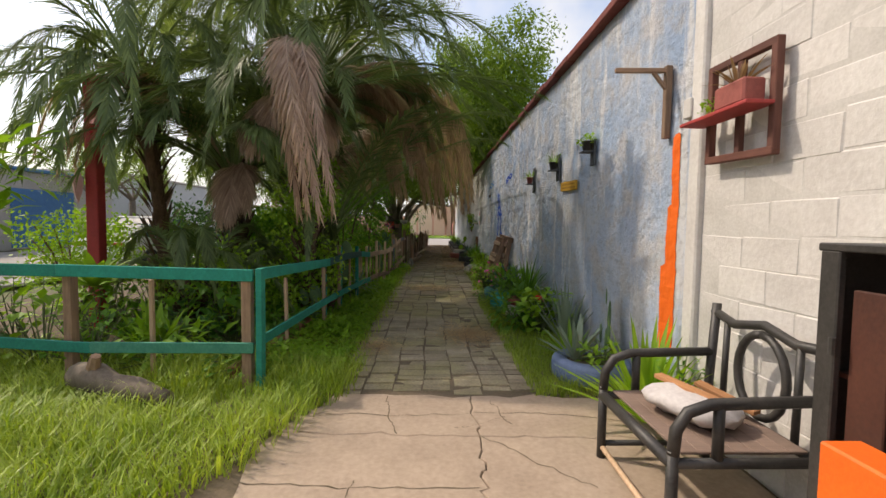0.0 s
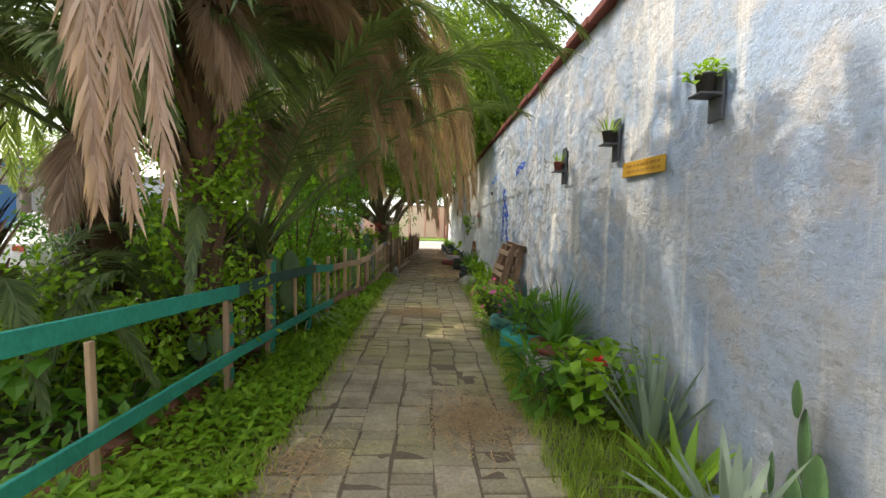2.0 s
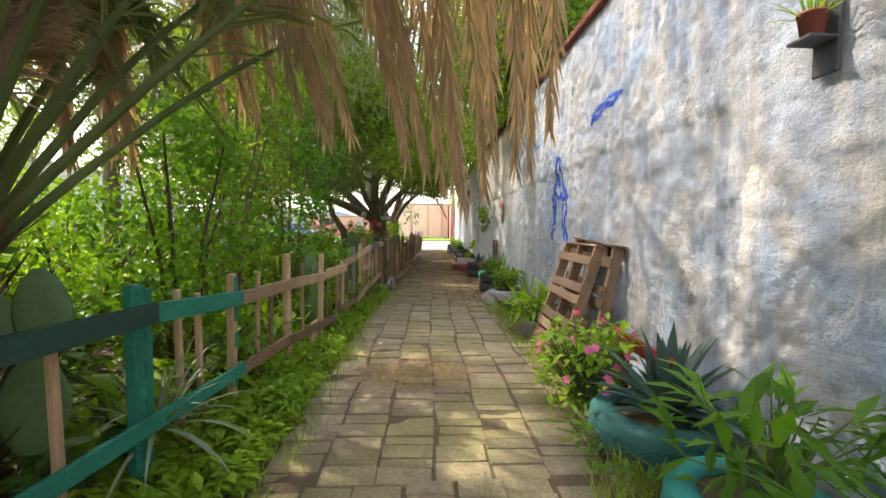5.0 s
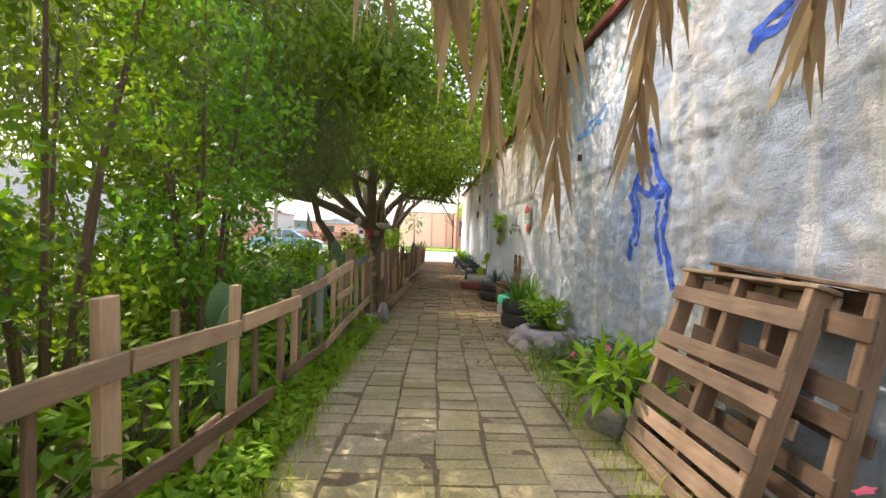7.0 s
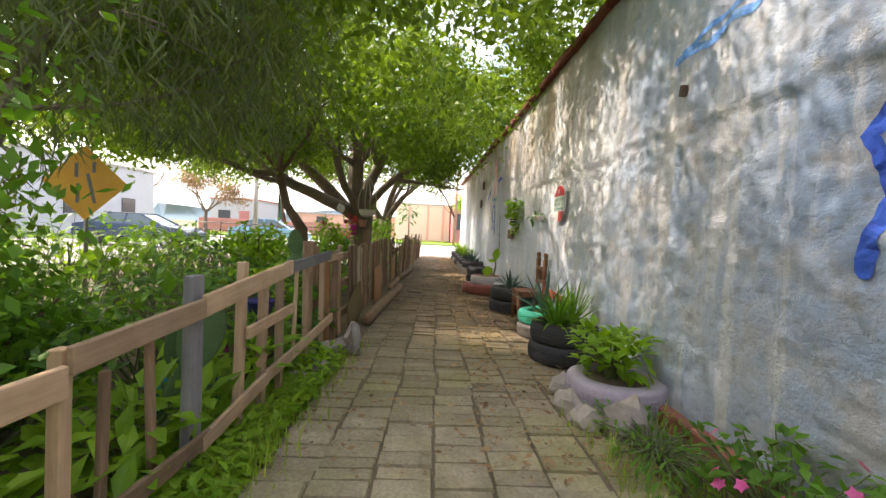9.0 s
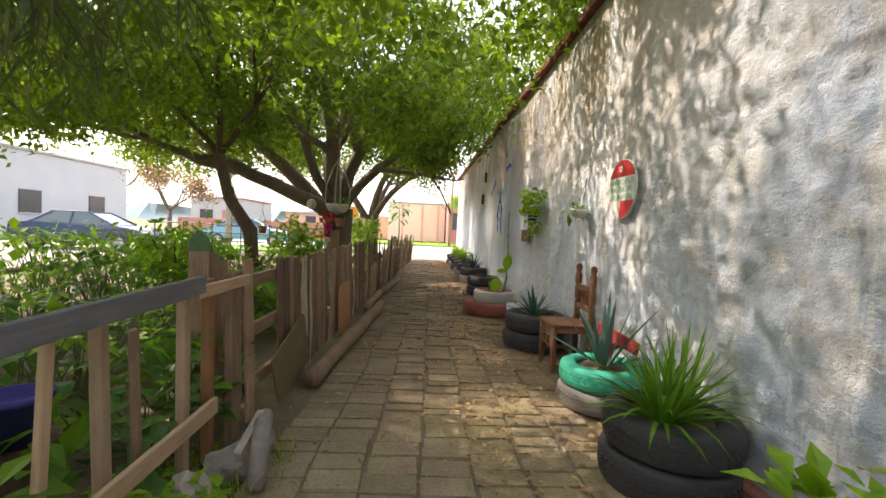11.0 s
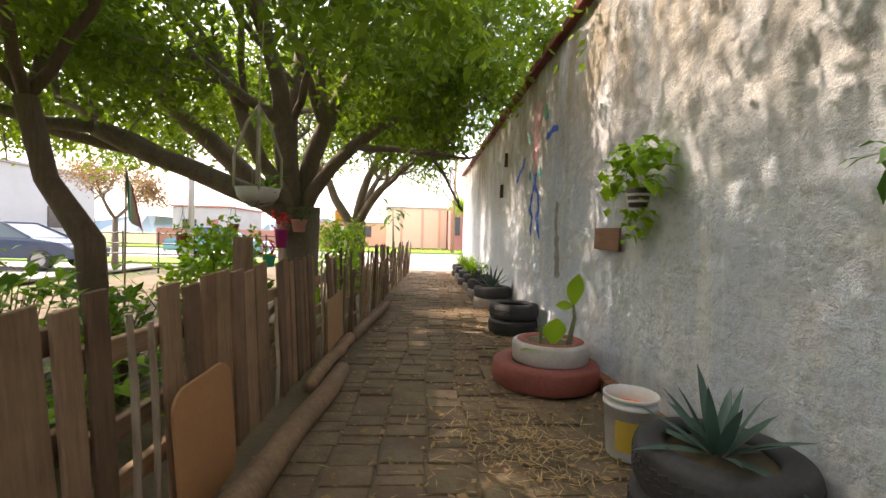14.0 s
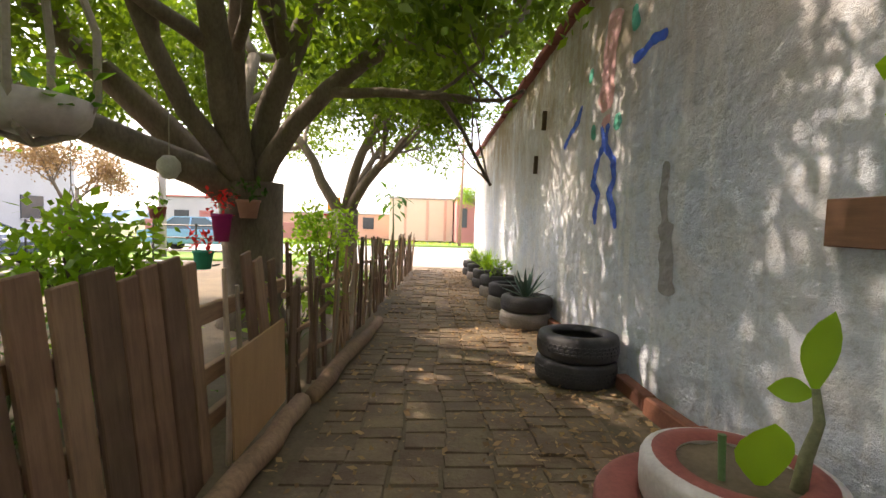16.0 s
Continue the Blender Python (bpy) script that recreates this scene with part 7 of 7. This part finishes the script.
# ---- things hung on the ficus ----
def build_hangings():
    b = thing("hanging_basket", "grey pan planter hung in a cage of ropes", "hanging planter", pose(-1.18, 19.6, 0))
    part("pan", Geo().lathe(pose(0, 0, 1.52), [(0, 0), (0.13, 0.0), (0.17, 0.05), (0.185, 0.12), (0.17, 0.12), (0.155, 0.06), (0, 0.03)], 24), WHITE_PAINT, b, smooth=True)
    for k in range(4):
        a = k * 1.5708 + 0.4
        c, s = math.cos(a), math.sin(a)
        part("rope", Geo().tube([(0, 0, 2.35), (0.09 * c, 0.09 * s, 2.2), (0.19 * c, 0.19 * s, 1.9), (0.19 * c, 0.19 * s, 1.66), (0.12 * c, 0.12 * s, 1.52), (0.0, 0.0, 1.48)], 0.014, 6), ROPE, b)
    part("rope", Geo().tube([(0, 0, 2.34), (0.02, 0.05, 3.3)], 0.007, 6), ROPE, b)
    g = Geo()
    bush(g, (0.08, 0, 1.58), (0.1, 0.1, 0.16), 30, 0.08, 0.05, random.Random(4))
    part("leaves", g, LEAF, b)
    for x, y, z, r, h, mat, leaf, lab in ((-1.72, 22.86, 1.28, 0.12, 0.2, BANDPOT, DEEP, "banded red and white pot hung on the trunk"), (-1.98, 22.8, 1.02, 0.1, 0.3, MAGENTA, None, "magenta pot with red flowers tied to the trunk"), (-2.15, 22.75, 0.72, 0.1, 0.2, MINT_PAINT, RED, "mint green pot with red flowers by the trunk")):
        p = pot(x, y, z, r, h, mat, lab, leaf, int(x * 100))
        part("bracket", Geo().box(pose(0.0, 0.2, 0.02), 0.03, 0.3, 0.02, 0.004), BLACK_PAINT, p)
    g = Geo()
    bush(g, (-1.98, 22.78, 1.25), (0.12, 0.12, 0.32), 60, 0.07, 0.05, random.Random(6))
    f = thing("red_blossom", "spray of red and pink blossom above a pot", "flowers")
    tagged(part("petals", g, RED, f), kind="stuff")
    ball = thing("white_gourd", "white round gourd lantern hung from a limb", "ornament")
    part("gourd", Geo().lathe(pose(-2.25, 22.3, 1.62), [(0, 0), (0.06, 0.02), (0.105, 0.1), (0.10, 0.17), (0.05, 0.23), (0.0, 0.24)], 20), WHITE_PAINT, ball, smooth=True)
    part("cord", Geo().tube([(-2.25, 22.3, 1.85), (-2.28, 22.35, 2.3)], 0.005, 5), ROPE, ball)
    for x, y, z in ((-2.9, 23.2, 1.25), (-3.4, 22.6, 1.05), (-2.5, 24.6, 1.35)):
        h = thing("hanging_pot", "small clay pot hung from a branch", "hanging planter", pose(x, y, z), "small pots hung in the tree")
        part("pot", Geo().lathe(Matrix(), [(0, 0), (0.07, 0), (0.1, 0.14), (0.085, 0.14), (0, 0.1)], 16), RUST_PAINT, h, smooth=True)
        for s in (-1, 1):
            part("cord", Geo().tube([(0.09 * s, 0, 0.13), (0, 0, 0.5), (0, 0, 1.6)], 0.005, 4), ROPE, h)
        g = Geo()
        bush(g, (0, 0, 0.12), (0.12, 0.12, 0.14), 30, 0.08, 0.05, random.Random(int(y * 10)))
        part("leaves", g, LEAF, h)
    p = plant("young_magnolia", "slender young tree with big leaves beside the fence", "plant", pose(-0.72, 30.6, 0), DEEP, lambda g, stems, rng: (bush(g, (0, 0, 1.35), (0.35, 0.35, 1.0), 34, 0.34, 0.14, rng, 0.5, 0.4), stems.tube([(0, 0, 0), (0.03, 0, 1.2), (0, 0.02, 2.2)], [0.03, 0.025, 0.012], 8)), 3)
    s = thing("yield_sign", "orange and white street sign behind the trunk", "sign")
    part("board", Geo().box(pose(-3.0, 33.5, 2.0), 0.45, 0.03, 0.5, 0.01), ORANGE_SIGN, s, "orange warning board")
    part("triangle", Geo().add([Vector((-3.35, 33.45, 1.65)), Vector((-2.65, 33.45, 1.65)), Vector((-3.0, 33.45, 1.1)), Vector((-3.35, 33.48, 1.65)), Vector((-2.65, 33.48, 1.65)), Vector((-3.0, 33.48, 1.1))], [(0, 2, 1), (3, 4, 5), (0, 1, 4, 3), (1, 2, 5, 4), (2, 0, 3, 5)]), SIGN_RED, s)
    part("triangle_field", Geo().add([Vector((-3.24, 33.445, 1.60)), Vector((-2.76, 33.445, 1.60)), Vector((-3.0, 33.445, 1.22))], [(0, 2, 1)]), SIGN_WHITE, s)
    part("post", Geo().tube([(-3.0, 33.52, -0.1), (-3.0, 33.52, 2.2)], 0.03, 8), CONCRETE_GREY, s)


ROPE = worn("pale_rope", (0.42, 0.38, 0.31), (0.28, 0.25, 0.2), 30, 90, 0.9)
BANDPOT = worn("banded_pot", (0.55, 0.30, 0.24), (0.45, 0.22, 0.18), 8, 40, 0.7)
ORANGE_SIGN = worn("orange_sign_board", (0.85, 0.38, 0.04), (0.75, 0.30, 0.03), 6, 40, 0.6)
build_hangings()


# ---- brick edging round the palm and a hung flag ----
def build_extras():
    rng = random.Random(19)
    ring = thing("brick_planter", "low red brick planter round the palm foot", "planter")
    for row in range(5):
        for k in range(11):
            a = (k + 0.5 * (row % 2)) / 11 * 2 * math.pi
            part("brick", Geo().box(pose(-2.85 + 0.5 * math.cos(a), 6.45 + 0.5 * math.sin(a), 0.045 + 0.085 * row, 0, 0, math.degrees(a) + 90 + rng.uniform(-4, 4)), 0.255, 0.12, 0.075, 0.008), BRICK, ring)
    edge = thing("brick_edging", "row of half-buried red bricks behind the rails", "edging")
    for k in range(8):
        part("brick", Geo().box(pose(-1.72 + 0.01 * k, 3.95 + 0.27 * k, 0.07 + rng.uniform(-0.02, 0.02), rng.uniform(-5, 5), rng.uniform(-8, 8), 90), 0.25, 0.12, 0.16, 0.01), BRICK, edge)
    flag = thing("cloth_flag", "small green, white and red cloth flag hung on a stick", "flag", pose(-3.8, 21.9, 0))
    part("stick", Geo().tube([(0.0, 0, 0.0), (0.02, 0, 2.1)], 0.012, 6), GREY_WOOD, flag)
    for k, mat in enumerate((GREEN_PAINT, SIGN_WHITE, SIGN_RED)):
        vs, n = [], 10
        for i in range(n + 1):
            t = i / n
            for j in range(4):
                u = (k + j / 3) / 3
                x = 0.02 + 0.26 * u * (0.35 + 0.65 * t)
                vs.append(Vector((x, 0.03 * math.sin(u * 9 + t * 2) * (0.3 + t), 2.05 - 0.62 * t - 0.25 * u)))
        part("band", Geo().add(vs, [(i * 4 + j, i * 4 + j + 1, (i + 1) * 4 + j + 1, (i + 1) * 4 + j) for i in range(n) for j in range(3)]), mat, flag, smooth=True)


build_extras()


# ---- grass, weeds and litter ----
def slab_left(y):
    return -0.80 - 0.36 * max(0.0, (3.6 - y)) if y < 3.6 else -0.8


def path_left(y):
    line = ((3.0, -0.80), (12.0, -0.78), (14.0, -0.68), (16.3, -0.56), (20.0, -0.42), (29.0, -0.10), (33.0, 0.0))
    for (a, xa), (b, xb) in zip(line, line[1:]):
        if y <= b:
            return xa + (xb - xa) * (y - a) / (b - a)
    return 0.0


def path_right(y):
    return 0.95 if y < 8 else 1.12


def blades(name, label, spots, low, high, width, mat, lean=0.5, seed=1):
    rng, g = random.Random(seed), Geo()
    for x, y in spots:
        h = rng.uniform(low, high) * (0.7 + 0.5 * noise.noise(Vector((x * 1.7, y * 1.7, 0))) + 0.15)
        a = rng.uniform(0, 6.283)
        out = Vector((math.cos(a), math.sin(a), 0))
        side = Vector((-out.y, out.x, 0)) * width * rng.uniform(0.6, 1.2)
        p = Vector((x, y, -0.02))
        q = p + Vector((0, 0, h * 0.6)) + out * h * lean * 0.35
        t = p + Vector((0, 0, h * (1 - 0.25 * lean))) + out * h * lean * rng.uniform(0.5, 1.1)
        g.add([p - side, p + side, q + side * 0.7, t, q - side * 0.7], [(0, 1, 2, 4), (4, 2, 3)])
    return tagged(part(name, g, mat), label, "grass", kind="stuff")


rng = random.Random(13)
lawn = []
while len(lawn) < 46000:
    x, y = rng.uniform(-6.5, -0.5), rng.uniform(0.9, 4.6)
    edge = slab_left(y) + 0.16 + 0.10 * noise.noise(Vector((x * 3, y * 3, 1)))
    if x < edge - rng.random() ** 2 * 0.25 and (x < -1.35 or y < 4.4):
        lawn.append((x, y))
blades("lawn_grass", "tall bright green lawn grass in sun", lawn, 0.13, 0.38, 0.005, GRASS, 0.8, 1)
strip = []
while len(strip) < 14000:
    y = rng.uniform(3.55, 8.5) if rng.random() < 0.75 else rng.uniform(8.5, 13.5)
    x = rng.uniform(path_right(y) - 0.05, 1.84)
    if y > 5 and rng.random() < 0.35:
        continue
    strip.append((x, y))
blades("wall_grass", "green grass along the foot of the wall", strip, 0.07, 0.24, 0.0035, GRASS, 0.7, 2)
edge = []
while len(edge) < 13000:
    y = rng.uniform(3.6, 15)
    edge.append((rng.uniform(fence_x(y) - 0.3, path_left(y) + 0.22 * rng.random() ** 3), y))
blades("fence_grass", "green grass and weeds along the fence foot", edge, 0.06, 0.22, 0.004, GRASS, 0.7, 3)
verge_spots = [(rng.uniform(-30, 12), rng.uniform(47.8, 52)) for _ in range(5000)]
blades("verge_grass", "rough grass on the far verge", verge_spots, 0.2, 0.5, 0.02, GRASS, 0.7, 4)
g = Geo()
for _ in range(14000):
    y = rng.uniform(3.9, 14.5)
    x0, x1 = fence_x(y) - 0.15, path_left(y) - 0.02
    t = rng.random()
    p = Vector((x0 + (x1 - x0) * t, y, 0.02 + rng.random() * 0.34 * (0.45 + 0.6 * noise.noise(Vector((y * 1.3, t, 3)))) * (1.1 - 0.6 * t)))
    way = rand_dir(rng, 0.6) + Vector((0, 0, 0.15))
    way.normalize()
    g.blade(p, way, way.cross(Vector((0, 0, 1))), rng.uniform(0.04, 0.10), rng.uniform(0.03, 0.06), 0.3, 2, 0, 0.2, 0.5)
tagged(part("fence_weeds", g, LIME), "low leafy weeds between fence and path", "weeds", kind="stuff")
g = Geo()
for _ in range(12000):
    y = 12.5 + 18 * rng.random()
    side = rng.random()
    x = path_left(y) - 0.15 + (1.85 - path_left(y)) * (side if rng.random() < 0.5 else 0.5 + 0.5 * side)
    p = Vector((x, y, 0.016 + rng.random() * 0.012))
    way = rand_dir(rng, 0.85).normalized()
    n = 0.02 + 0.055 * rng.random() ** 2
    s = way.cross(Vector((0, 0, 1))).normalized() + Vector((0, 0, rng.uniform(-0.7, 0.7)))
    g.leaf(p, way, s, n, n * rng.uniform(0.3, 0.55))
tagged(part("leaf_litter", g, DRY), "dry brown leaves scattered on the paving", "litter", kind="stuff")
g = Geo()
for x, y, r, n in ((0.55, 5.6, 0.20, 1500), (-0.62, 5.0, 0.14, 400), (-0.2, 9.65, 0.20, 700), (0.2, 9.75, 0.22, 700), (0.9, 18.3, 0.25, 500)):
    for _ in range(n):
        p = Vector((x + rng.gauss(0, r), y + rng.gauss(0, r * 1.2), 0.018 + 0.03 * rng.random() ** 2))
        way = (rand_dir(rng, 0.9) + Vector((0, 0, 0.05))).normalized()
        g.leaf(p, way, way.cross(Vector((0, 0, 1))).normalized(), rng.uniform(0.06, 0.17), 0.007)
tagged(part("straw", g, STRAW), "pale dry straw strewn over the paving", "straw", kind="stuff")


# ---- paving stones ----
def build_paving():
    path = thing("paving", "footpath of worn mossy paving stones in rows", "pavement", kind="structure")
    rng = random.Random(31)
    alike = []
    for k in range(10):
        q = Geo().box(Matrix(), 1.0, 1.0, 0.09, 0.022)
        for v in q.v:
            v.z += 0.006 * noise.noise(Vector((v.x * 2.2, v.y * 2.2, k * 3.0)))
            v.x += 0.03 * noise.noise(Vector((v.y * 2.5, k * 7.0, 1.0)))
            v.y += 0.05 * noise.noise(Vector((v.x * 2.5, k * 5.0, 2.0)))
        alike.append(q)
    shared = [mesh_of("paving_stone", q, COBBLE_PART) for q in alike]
    rest = Geo()
    for c in range(7):
        y = 3.60 + rng.uniform(0, 0.12)
        while y < 31.4:
            n = rng.uniform(0.10, 0.20)
            left, right = path_left(y) - 0.02, path_right(y) + (0.25 if y > 8 else 0.05)
            w = (right - left) / 7
            x = left + (c + 0.5) * w + 0.06 * noise.noise(Vector((y * 0.9, 1.0, 0))) + 0.03 * noise.noise(Vector((y * 1.7, c * 3.0, 0)))
            k = rng.randrange(10)
            m = pose(x, y + n / 2, -0.043 + rng.uniform(-0.009, 0.008), rng.uniform(-2.2, 2.2), rng.uniform(-1.2, 1.2), rng.uniform(-1.6, 1.6)) @ Matrix.Diagonal((w * rng.uniform(0.97, 1.02) - 0.010, n - 0.010, 1, 1))
            if 9.6 <= y < 15.6:
                ob = new("paving_stone", shared[k])
                ob.parent = path
                ob.matrix_basis = m
            else:
                rest.add([m @ v for v in alike[k].v], alike[k].f)
            y += n
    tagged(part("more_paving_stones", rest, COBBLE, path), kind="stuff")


build_paving()
